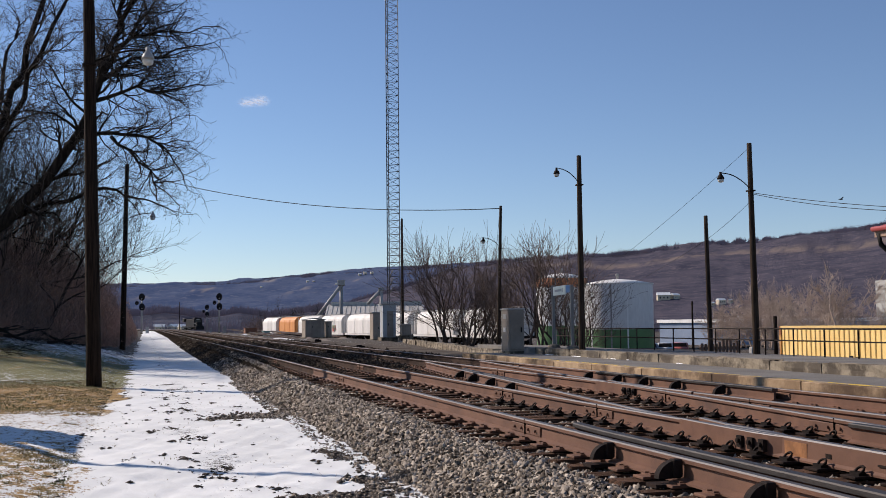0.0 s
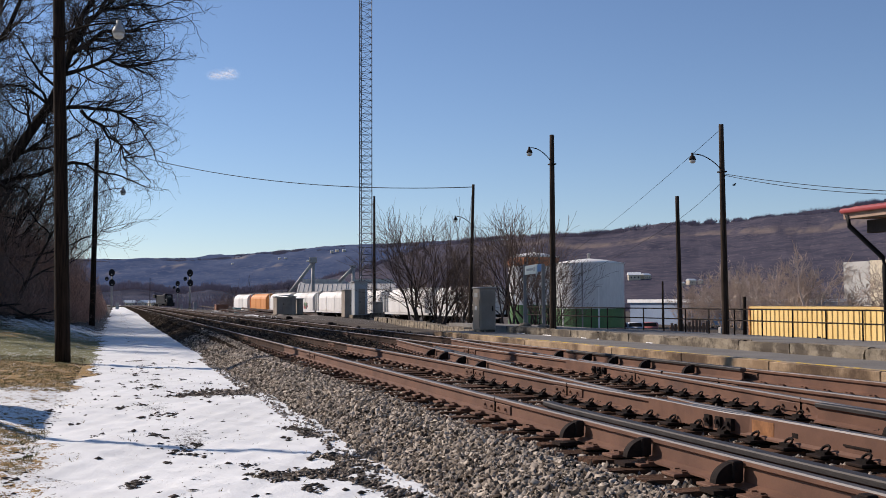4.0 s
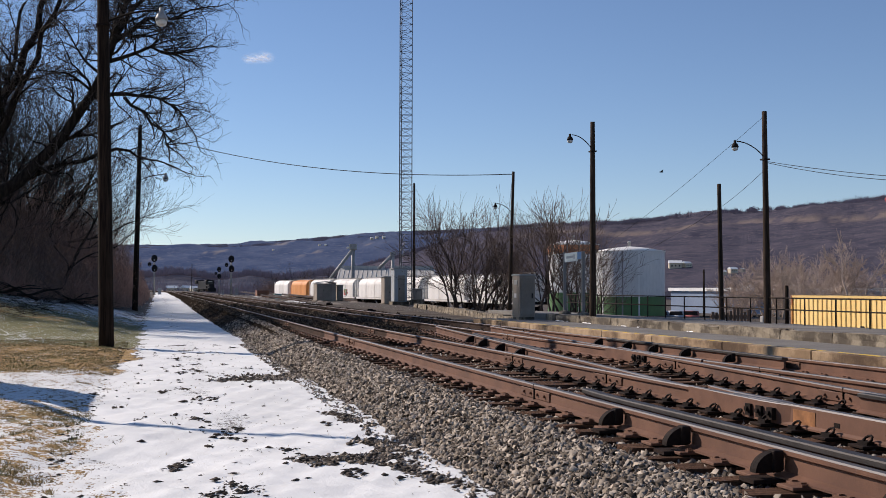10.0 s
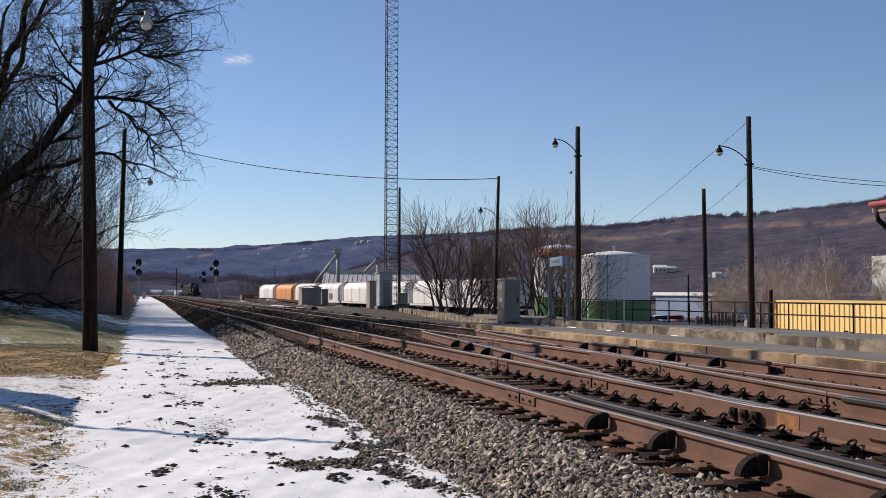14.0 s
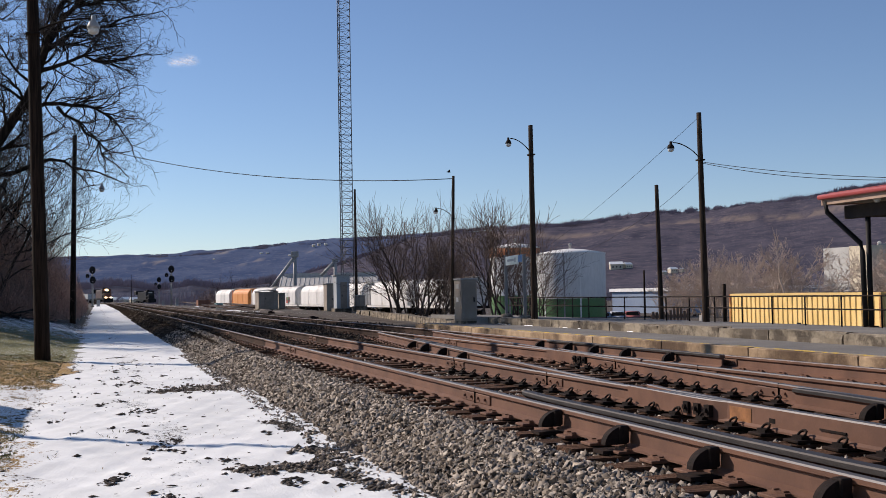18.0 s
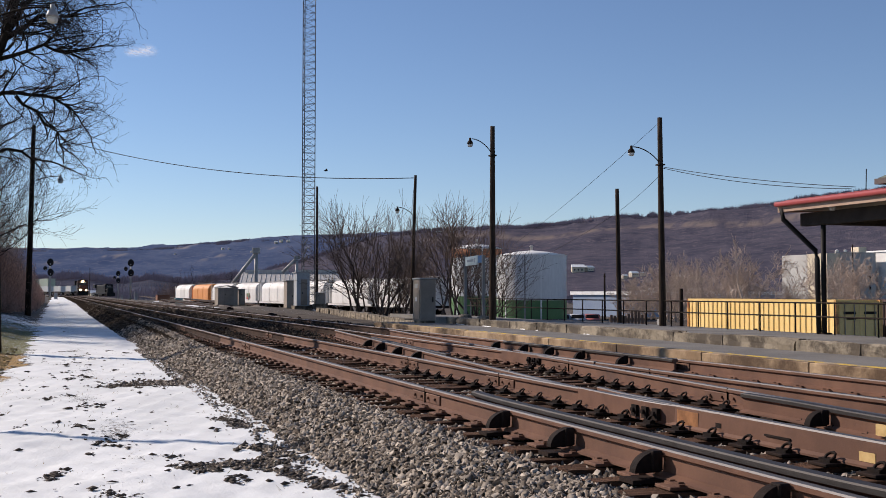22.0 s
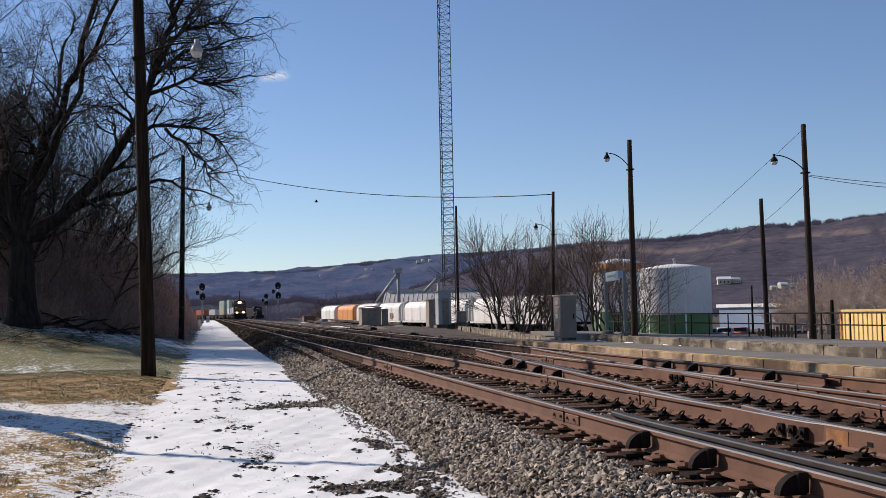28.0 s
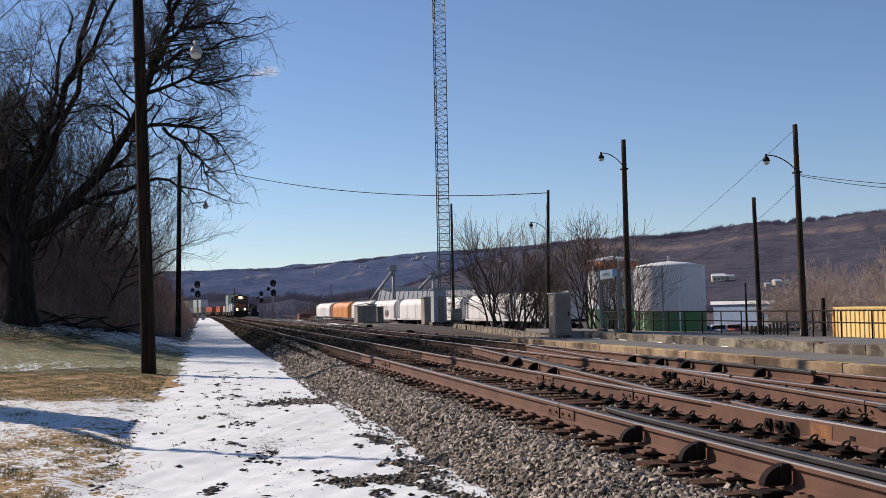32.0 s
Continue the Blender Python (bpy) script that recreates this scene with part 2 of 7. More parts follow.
def ground_z(x, y):
    """The height of the ground sheet."""
    x, y = np.asarray(x, float), np.asarray(y, float)
    z = np.full(np.broadcast(x, y).shape, -0.55)
    z = z + 0.03 * wave(x * 0.9, y * 0.7) + 0.012 * wave(x * 4, y * 3, 2.0)
    z = z + 0.06 * ease(-x, 0.8, 1.4) + ease(-x, 1.0, 4.2) * 0.1 + 1.15 * ease(y, 35, 56) * np.clip((-x - 1.0) / 6.0, 0, 2.2)
    z = z - 0.1 * np.exp(-((x + 4.6) / 1.6) ** 2 - ((y - 34) / 2.4) ** 2)
    z = z + 0.5 * ease(x, 9.9, 10.6) * ease(y, 36, 44) * (1 - ease(y, 95, 130))
    far = ease(y, 60, 140)
    z = z + far * 0.3 * ease(x, -3, 3)
    z = np.where(x > 2.2, z - 0.25 * ease(x, 2.45, 3.2), z)          # under the ballast
    z = z - 1.25 * ease(x, 17.2, 20.5) * (1 - 0.45 * ease(y, 60, 130)) * ease(y, -30, 0)
    z = z - 0.55 * ease(x, 15.5, 24) * ease(y, 85, 150)
    z = z - 1.5 * ease(x, 43, 48) * ease(y, 85, 98)
    return z


def bend(y):
    """How far the tracks swing to the left, far off: a curve, then a tangent."""
    y = np.asarray(y, float)
    return np.clip(y - 330, 0, 100) ** 2 / 580 + np.clip(y - 430, 0, None) * 0.345


def dirt(x, y):
    """Where the snow on the path has melted down to soil, from 0 to 1."""
    x, y = np.asarray(x, float), np.asarray(y, float)
    g = np.zeros(np.broadcast(x, y).shape)
    for cx, cy, rx, ry, lean in ((1.5, 10.2, 0.34, 0.42, 0.0), (1.95, 10.35, 0.42, 0.45, 0.0), (2.2, 11.2, 0.26, 0.6, 0.0), (2.16, 9.4, 0.16, 1.0, -0.15), (2.2, 13.6, 0.16, 0.9, -0.1), (1.85, 20.0, 0.62, 0.8, 0.0), (1.3, 19.7, 0.4, 0.5, 0.0), (2.52, 26.0, 0.08, 4.0, 0.0)):
        u, v = (x - cx - lean * (y - cy)) / rx, (y - cy) / ry
        g = np.maximum(g, np.exp(-u * u - v * v))
    g = g + 0.32 * wave(x * 6, y * 3.4, 2.0) + 0.3 * wave(x * 15, y * 8, 5.0) + 0.16 * wave(x * 33, y * 19, 1.0)
    return ease(g, 0.41, 0.62)

# ---- the ground ----
def ground_material():
    m = bpy.data.materials.new("ground_cover")
    m.use_nodes = True
    nt = m.node_tree
    bsdf = nt.nodes["Principled BSDF"]
    geo = nt.nodes.new("ShaderNodeNewGeometry")
    pos = geo.outputs["Position"]

    def attr(name):
        a = nt.nodes.new("ShaderNodeAttribute")
        a.attribute_name = name
        return a.outputs["Fac"]

    def combine(op, a, b):
        n = nt.nodes.new("ShaderNodeMath")
        n.operation = op
        for s, v in zip(n.inputs, (a, b)):
            if isinstance(v, (int, float)):
                s.default_value = v
            else:
                nt.links.new(v, s)
        return n.outputs[0]
    fine = noise_of(nt, pos, 9.0, 6.0, 0.7)
    blades = noise_of(nt, pos, 42.0, 3.0, 0.7, (1.0, 0.45, 1.0))
    broad = noise_of(nt, pos, 0.9, 5.0, 0.6)
    tan = ramp_mix(nt, step_of(nt, blades, 0.3, 0.7), (0.14, 0.09, 0.032), (0.5, 0.31, 0.1))
    green = ramp_mix(nt, step_of(nt, blades, 0.3, 0.7), (0.075, 0.085, 0.028), (0.19, 0.175, 0.065))
    lawn = ramp_mix(nt, step_of(nt, combine("ADD", broad, attr("green")), 0.5, 0.7), tan, green)
    soil = ramp_mix(nt, step_of(nt, fine, 0.3, 0.7), (0.034, 0.026, 0.019), (0.1, 0.078, 0.057))
    grit = noise_of(nt, pos, 60.0, 2.0, 0.6)
    soil = ramp_mix(nt, step_of(nt, grit, 0.56, 0.66), soil, (0.15, 0.13, 0.105))
    base = ramp_mix(nt, step_of(nt, combine("ADD", attr("lawn"), combine("MULTIPLY", combine("SUBTRACT", fine, 0.5), 1.2)), 0.4, 0.6), soil, lawn)
    rag = combine("ADD", 1.0, combine("MULTIPLY", attr("lawn"), 1.1))
    s = combine("ADD", attr("snow"), combine("MULTIPLY", combine("MULTIPLY", combine("SUBTRACT", fine, 0.5), 1.5), rag))
    s = combine("ADD", s, combine("MULTIPLY", combine("MULTIPLY", combine("SUBTRACT", blades, 0.5), 0.9), rag))
    snow = ramp_mix(nt, step_of(nt, broad, 0.3, 0.7), (0.7, 0.722, 0.712), (0.8, 0.822, 0.812))
    cover = step_of(nt, s, 0.43, 0.57)
    nt.links.new(ramp_mix(nt, cover, base, snow), bsdf.inputs["Base Color"])
    bsdf.inputs["Roughness"].default_value = 0.8
    bsdf.inputs["Specular IOR Level"].default_value = 0.25
    bp = nt.nodes.new("ShaderNodeBump")
    bp.inputs["Strength"].default_value, bp.inputs["Distance"].default_value = 0.5, 0.05
    rough_part = combine("MULTIPLY", combine("ADD", fine, combine("MULTIPLY", blades, 0.5)), combine("SUBTRACT", 1.0, combine("MULTIPLY", cover, 0.72)))
    nt.links.new(combine("ADD", cover, rough_part), bp.inputs["Height"])
    nt.links.new(bp.outputs[0], bsdf.inputs["Normal"])
    return m


def build_ground():
    xs = np.concatenate([-np.geomspace(4600, 7.2, 40), np.arange(-7.0, 2.9, 0.07), np.arange(3.0, 30, 0.75), np.geomspace(31, 4600, 36)])
    ys = np.concatenate([-np.geomspace(4600, 8, 14), np.linspace(-6, 4.5, 8), np.geomspace(5, 110, 420), np.geomspace(115, 4600, 40)])
    X, Y = np.meshgrid(xs, ys)
    Z = ground_z(X, Y)
    rough = (X > -7.1) & (X < 2.9) & (Y > 4) & (Y < 60)
    Z = Z + rough * (0.012 * wave(X * 7, Y * 5, 5.0) + 0.008 * wave(X * 17, Y * 13, 1.0))
    nx, ny = len(xs), len(ys)
    i = np.arange(nx * ny).reshape(ny, nx)
    faces = np.stack([i[:-1, :-1], i[:-1, 1:], i[1:, 1:], i[1:, :-1]], -1).reshape(-1, 4)
    me = raw_mesh("ground", np.stack([X, Y, Z], -1).reshape(-1, 3), faces, ground_material(), True)
    wob = 0.28 * wave(X * 0.8, Y * 0.9, 3.0) + 0.17 * wave(X * 3.1, Y * 2.3, 8.0) + 0.08 * wave(X * 9, Y * 7, 1.0)
    verge = np.interp(Y, [6, 8.6, 12, 15, 22, 28, 75], [-0.12, -0.24, -0.48, -0.68, -0.6, -0.42, -0.38])
    path = ease(X + wob - verge, -0.2, 0.15) * (1 - ease(X + wob * 0.9 + 0.16 * wave(X * 5.0, Y * 3.3, 7.0) + 0.12 * wave(X * 13.0, Y * 9.0, 2.0), 2.46, 2.72))
    ruts = np.exp(-((X - 0.75 - 0.12 * np.sin(Y * 0.6)) / 0.38) ** 2) * (0.3 + 0.22 * wave(X * 1.2, Y * 0.8, 9.0))
    edge = np.exp(-((X - 2.5) / 0.2) ** 2) * 0.1
    snow_path = 1.02 - ruts - edge - 0.8 * dirt(X, Y) + 0.1 * wave(X * 2, Y * 1.5, 4.0)
    near = 1 - ease(Y, 14.5, 16.5)
    drift = ease(Y, 14.5, 16.5) * (1 - ease(Y + 1.2 * wave(X * 0.9, Y * 0.3, 2.0), 20.3, 22.5))
    band = ease(Y, 20.3, 22.5)
    tufts = wave(X * 3.2, Y * 1.9, 5.0) + 0.8 * wave(X * 7.5, Y * 4.4, 2.0)
    snow_lawn = near * (0.38 + 0.2 * wave(X * 1.3, Y * 0.8, 2.0) - 0.22 * tufts) + drift * (0.74 - 0.16 * tufts)
    snow_lawn = snow_lawn + band * (0.09 + 0.1 * ease(Y, 31, 33) * (1 - ease(Y, 37, 39)) + 0.42 * ease(Y, 46, 53) + (0.1 + 0.12 * ease(Y, 47, 54)) * (wave(X * 0.8, Y * 0.4, 1.0) + wave(X * 3.8, Y * 1.5, 3.0) + wave(X * 10.0, Y * 4.0, 6.0)))
    snow_lawn = snow_lawn + 0.5 * np.exp(-((Y - 34.5 + 0.9 * wave(X * 0.9, 0 * Y)) / 1.8) ** 2) * ease(-X, 2.4, 4.2) * (0.35 + 0.7 * wave(X * 3.1, Y * 1.2, 2.0) + 0.6 * wave(X * 8.0, Y * 2.5, 4.0)) + 0.3 * near * ease(X, -1.4, -0.4)
    far = 0.17 + 0.16 * wave(X * 0.11, Y * 0.06, 3.0) + 0.12 * wave(X * 0.5, Y * 0.2, 6.0)
    lawn = (1 - ease(X + wob - verge, -0.3, 0.15)) * (1 - ease(Y, 50, 62))
    snow = np.where(path > 0.02, path * snow_path + (1 - path) * np.where(X < 0, snow_lawn, 0.2), np.where(X < 0, snow_lawn * (1 - ease(Y, 62, 80)) + far * ease(Y, 62, 80), far))
    green = 0.34 * ease(Y, 29, 32.5) - 0.06 - 0.1 * ease(Y, 40, 46)
    for name, a in (("snow", snow), ("lawn", lawn), ("green", green)):
        at = me.attributes.new(name, "FLOAT", "POINT")
        at.data.foreach_set("value", a.astype(np.float32).ravel())
    return tagged(new("ground", me), "snowy gravel path beside brown winter grass and bare soil", "ground", kind="structure")


build_ground()


def build_ballast():
    """The stone bed under the tracks: a shoulder on the path's side, flat between the rails."""
    ys = np.concatenate([np.linspace(-40, 4, 12), np.arange(4.5, 60, 0.3), np.geomspace(61, 700, 90)])
    prof = np.array([(2.42, -0.62), (2.72, -0.46), (3.05, -0.295), (3.22, -0.25), (3.36, -0.245), (3.52, -0.282), (6.4, -0.285), (8.3, -0.285), (9.8, -0.285), (10.36, -0.27)])
    X = np.repeat(prof[None, :, 0], len(ys), 0)
    Y = np.repeat(ys[:, None], len(prof), 1)
    Z = np.repeat(prof[None, :, 1], len(ys), 0) + 0.015 * wave(X * 3, Y * 2)
    Z = Z + 0.13 * ease(Y, 24, 40) * (X > 3.2) + 0.05 * ease(Y, 30, 60) * wave(X * 1.6, Y * 0.6, 3.0) * (X > 2.5)
    Z = Z + 0.3 * ease(Y, 58, 130) * (X < 3.1)
    X = X - bend(Y) + np.where(X < 2.6, 0.12 * wave(Y * 0.8, Y * 0.37), 0)
    n, k = len(prof), len(ys)
    i = np.arange(n * k).reshape(k, n)
    faces = np.stack([i[:-1, :-1], i[:-1, 1:], i[1:, 1:], i[1:, :-1]], -1).reshape(-1, 4)
    # near black: the shade in the gaps between loose stones is in this colour
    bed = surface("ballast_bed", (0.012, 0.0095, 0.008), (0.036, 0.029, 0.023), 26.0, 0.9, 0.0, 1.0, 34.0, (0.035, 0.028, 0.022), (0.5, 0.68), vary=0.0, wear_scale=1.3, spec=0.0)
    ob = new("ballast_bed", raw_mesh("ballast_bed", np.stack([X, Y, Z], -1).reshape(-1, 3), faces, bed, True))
    tagged(ob, "crushed-stone ballast bed carrying the railway tracks, darkened for shade between stones", "ballast", kind="structure")


build_ballast()


def ballast_z(x):
    return np.interp(x, [2.42, 2.72, 3.05, 3.22, 3.36, 3.52, 10.36], [-0.62, -0.46, -0.295, -0.25, -0.245, -0.262, -0.255])


def build_stones(areas, tones, label, seed):
    """Loose stones over the bed, thick where the walk is nearest."""
    rng = np.random.default_rng(seed)
    spots = []
    for x0, x1, y0, y1, per in areas:
        n = int((x1 - x0) * (y1 - y0) * per)
        q = np.stack([rng.uniform(x0, x1, n), rng.uniform(y0, y1, n)], 1)
        if x0 < 1:
            q = q[(dirt(q[:, 0], q[:, 1]) > 0.35) & (q[:, 0] < 2.45)]
        spots.append(q)
    p = np.concatenate(spots)
    n = len(p)
    loose = p[:, 0] < 2.46
    z = np.where(loose, ground_z(p[:, 0], p[:, 1]) - 0.004, ballast_z(p[:, 0]) - 0.004 * (p[:, 0] > 3.95) + 0.13 * ease(p[:, 1], 24, 40) * (p[:, 0] > 3.2))
    size = (0.011 + 0.016 * rng.random(n) ** 1.6) * np.where(p[:, 1] > 20, 1.3, 1.0) * np.where(p[:, 1] > 40, 1.5, 1.0) * np.where(p[:, 1] > 70, 1.8, 1.0) * np.where(loose, 0.8, 1.0)
    unit = np.array([(i, j, k) for k in (-1, 1) for j in (-1, 1) for i in (-1, 1)], float)
    v = unit[None] * rng.uniform(0.3, 1.05, (n, 8, 1)) + rng.uniform(-0.3, 0.3, (n, 8, 3))
    v *= rng.uniform(0.7, 1.4, (n, 1, 3)) * np.array([1.3, 0.85, 0.62])
    for i, j in ((0, 1), (1, 2), (0, 2)):
        a = rng.uniform(-1.4, 1.4, n) if (i, j) != (0, 1) else rng.uniform(0, math.tau, n)
        c, s = np.cos(a)[:, None], np.sin(a)[:, None]
        v[..., i], v[..., j] = v[..., i] * c - v[..., j] * s, v[..., i] * s + v[..., j] * c
    v = v * size[:, None, None] * 1.12
    v[..., 0] += p[:, 0][:, None]
    v[..., 1] += p[:, 1][:, None]
    v[..., 2] += (z + size * rng.uniform(-0.3, 0.5, n))[:, None]
    quad = np.array([(4, 5, 7, 6), (0, 1, 5, 4), (1, 3, 7, 5), (3, 2, 6, 7), (2, 0, 4, 6)])
    faces = (np.arange(n)[:, None, None] * 8 + quad[None]).reshape(-1, 4)
    m = surface("loose_ballast", (0.12, 0.1, 0.08), (0.14, 0.12, 0.1), 40.0, 0.95, 0.0, 0.2, 90, vary=0.0, spec=0.0)
    nt = m.node_tree
    geo = nt.nodes.new("ShaderNodeNewGeometry")
    tone = nt.nodes.new("ShaderNodeValToRGB")
    tone.color_ramp.elements.new(0.5)
    for e, c in zip(tone.color_ramp.elements, tones):
        e.color = (*c, 1)
    nt.links.new(geo.outputs["Random Per Island"], tone.inputs[0])
    nt.links.new(tone.outputs[0], nt.nodes["Hue/Saturation/Value"].inputs["Color"])
    tagged(new("ballast_stones", raw_mesh("ballast_stones", v.reshape(-1, 3), faces, m)), label, "gravel", kind="stuff")


build_stones(((2.46, 3.44, 4.5, 11, 2300), (2.46, 3.44, 11, 18, 1500), (2.44, 3.44, 18, 30, 1000), (2.44, 3.44, 30, 46, 420), (3.44, 6.6, 4.5, 11, 800), (6.6, 10.3, 7, 14, 480), (3.44, 6.6, 11, 18, 480), (3.44, 10.3, 14, 24, 240), (0.9, 2.6, 6.5, 22, 420), (2.2, 2.5, 5, 32, 260)),
             ((0.06, 0.049, 0.04), (0.235, 0.203, 0.168), (0.48, 0.425, 0.36)), "loose grey-brown crushed ballast stones", 4)
# farther stones: darker tones stand in for the shade over the tracks
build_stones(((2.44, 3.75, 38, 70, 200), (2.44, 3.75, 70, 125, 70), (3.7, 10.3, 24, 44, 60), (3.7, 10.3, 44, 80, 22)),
             ((0.028, 0.023, 0.019), (0.058, 0.048, 0.04), (0.12, 0.103, 0.086)), "far ballast stones with shade put into their dark tones", 5)


def puddle():
    """Melt water standing in the hollow of a bare patch."""
    bm = bmesh.new()
    ring = [bm.verts.new((1.18 + (0.17 + 0.05 * math.sin(3 * a)) * math.cos(a) + 0.05 * math.sin(2 * a), 19.6 + 0.42 * math.sin(a) + 0.08 * math.cos(3 * a), float(ground_z(1.18, 19.6)) - 0.001)) for a in np.linspace(0, math.tau, 28)[:-1]]
    bm.faces.new(ring)
    bmesh.ops.extrude_face_region(bm, geom=bm.faces[:])
    for v in ring:
        v.co.z -= 0.06
    bmesh.ops.recalc_face_normals(bm, faces=bm.faces[:])
    single("puddle", bm, plain("melt_water", (0.03, 0.03, 0.028), 0.04), pose(0, 0, 0), "shallow puddle of melt water in bare soil", "puddle")


puddle()

# ---- the tracks ----
RAIL = [(0.076, -0.186), (0.076, -0.172), (0.012, -0.15), (0.009, -0.055), (0.036, -0.04), (0.037, -0.012), (0.028, -0.001), (0.0, 0.0),
        (-0.028, -0.001), (-0.037, -0.012), (-0.036, -0.04), (-0.009, -0.055), (-0.012, -0.15), (-0.076, -0.172), (-0.076, -0.186)]
HEAD = [0, 0, 0, 0, 0, 0, 1, 1, 1, 0, 0, 0, 0, 0, 0]


def curve_x(x, y):
    """The tracks run straight, then bend to the left far off."""
    return x - float(bend(y))


def rail_path(x, y0, y1, z=0.0):
    ys = [y0] + [y for y in range(int(y0) + 10, int(y1), 10)] + [y1]
    return [(curve_x(x, y), y, z) for y in ys]


def rail_part(parent, path, label="", head=None, side=None):
    return part("rail", sweep(bmesh.new(), RAIL, path, HEAD), [side or M_rust, head or M_head], parent, label)


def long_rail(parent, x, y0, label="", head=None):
    """A rail length close by, then the far run with shade put into its colour."""
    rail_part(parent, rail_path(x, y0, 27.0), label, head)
    rail_part(parent, rail_path(x, 27.01, 700), "far rail with a worn head, shade put into its colour", M_dull, M_farrail)


track_1 = thing("railway_track", pose(0, 0, 0), "rusty main line track with bright worn rail heads on timber ties", "track", "station tracks")
track_2 = thing("railway_track", pose(0, 0, 0), "rusty main line track beside the low platform", "track", "station tracks")
crossover = thing("crossover_track", pose(0, 0, 0), "rusty crossover track slanting between the two main tracks", "track")
XA, XB, XC, XD = 3.875, 5.38, 7.52, 9.025
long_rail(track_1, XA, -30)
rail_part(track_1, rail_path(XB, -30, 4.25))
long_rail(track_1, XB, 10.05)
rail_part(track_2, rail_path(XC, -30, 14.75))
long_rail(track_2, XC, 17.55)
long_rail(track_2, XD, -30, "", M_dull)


def slant(y, off=0.0):
    return XB + 0.1 * (y - 11.0) + off


def slant_rail(off, y0, y1):
    n = int((y1 - y0) / 0.8) + 2
    return [(slant(y0 + (y1 - y0) * i / n, off), y0 + (y1 - y0) * i / n, 0.0) for i in range(n + 1)]


rail_part(crossover, slant_rail(0.0, 11.0, 29.5))
rail_part(crossover, slant_rail(1.505, -4.0, 16.6))
rail_part(crossover, slant_rail(1.505, 18.2, 29.5))

# guard rails opposite the frogs, with flared ends
GUARD = [(0.06, -0.186), (0.06, -0.172), (0.014, -0.15), (0.014, -0.055), (0.046, -0.035), (0.047, -0.006), (0.04, 0.004),
         (-0.04, 0.004), (-0.047, -0.006), (-0.046, -0.035), (-0.014, -0.055), (-0.014, -0.15), (-0.06, -0.172), (-0.06, -0.186)]
M_guard = surface("guard_rail_top", (0.018, 0.015, 0.014), (0.04, 0.034, 0.031), 2.0, 0.6, 0.2, 0.1, 70, vary=0.05)
GUARD_HEAD = [0, 0, 0, 0, 1, 1, 1, 1, 1, 0, 0, 0, 0, 0]


def guard(parent, xs_at, y0, y1, side, label, rise=0.004):
    pts = []
    for k in range(13):
        y = y0 + (y1 - y0) * k / 12
        flare = 0.05 * (max(0, 0.7 - (y - y0)) + max(0, 0.7 - (y1 - y))) / 0.7
        pts.append((xs_at(y) + side * (0.115 + flare), y, rise))
    part("guard_rail", sweep(bmesh.new(), GUARD, pts, GUARD_HEAD), [M_rust, M_guard], parent, label)


guard(track_1, lambda y: XA, 4.4, 10.4, 1, "dark worn guard rail beside the running rail", 0.034)
guard(track_2, lambda y: XD, 14.9, 21.6, -1, "dark worn guard rail beside the running rail")
guard(crossover, lambda y: slant(y, 1.505), 4.6, 9.7, -1, "dark worn guard rail beside the running rail")
guard(crossover, lambda y: slant(y), 17.4, 24.6, 1, "dark worn guard rail beside the running rail")


def frog(parent, x, y, heel):
    """A cast crossing: a body that widens away from its point, wing rails and bolts."""
    bm = bmesh.new()
    # heel casting with a smooth deep face
    sweep(bm, [(0.075, -0.186), (0.075, -0.17), (0.046, -0.15), (0.042, -0.01), (0.034, 0.003), (-0.034, 0.003), (-0.042, -0.01), (-0.046, -0.15), (-0.075, -0.17), (-0.075, -0.186)],
          [(x, y - heel, 0.002), (x, y - 0.5, 0.002), (x, y + 0.1, 0.002)], [0, 0, 0, 1, 1, 1, 0, 0, 0, 0])
    body = part("frog", bm, [M_rust, M_head], parent, "brown cast steel crossing frog with polished top")
    for s in (-1, 1):
        pts = [(x + 0.1 + s * 0.11, y + 0.95, 0.004), (x + s * 0.075 + 0.03, y + 0.2, 0.004), (x + s * 0.078, y - 0.6, 0.004), (x + s * 0.055, y - 0.85, 0.002), (x + s * 0.012, y - 1.02, 0.0)]
        part("wing_rail", sweep(bmesh.new(), [(0.03, -0.18), (0.03, -0.008), (0.024, 0.0), (-0.024, 0.0), (-0.03, -0.008), (-0.03, -0.18)], pts, [0, 1, 1, 1, 0, 0]), [M_rust, M_head], body)
    for k in range(3):
        for s in (-1, 1):
            yb = y - 0.8 + k * 0.19
            b = boxed(x + s * 0.11 - 0.02, x + s * 0.11 + 0.02, yb - 0.045, yb + 0.045, -0.15, -0.045)
            tube(b, [(x + s * 0.10, yb, -0.09), (x + s * 0.155, yb, -0.09)], 0.024, 6)
            part("frog_bolt", b, M_iron, parent, "dark bolt and block on the frog")


frog(track_1, XB, 9.9, 5.6)
frog(track_2, XC, 17.4, 2.6)


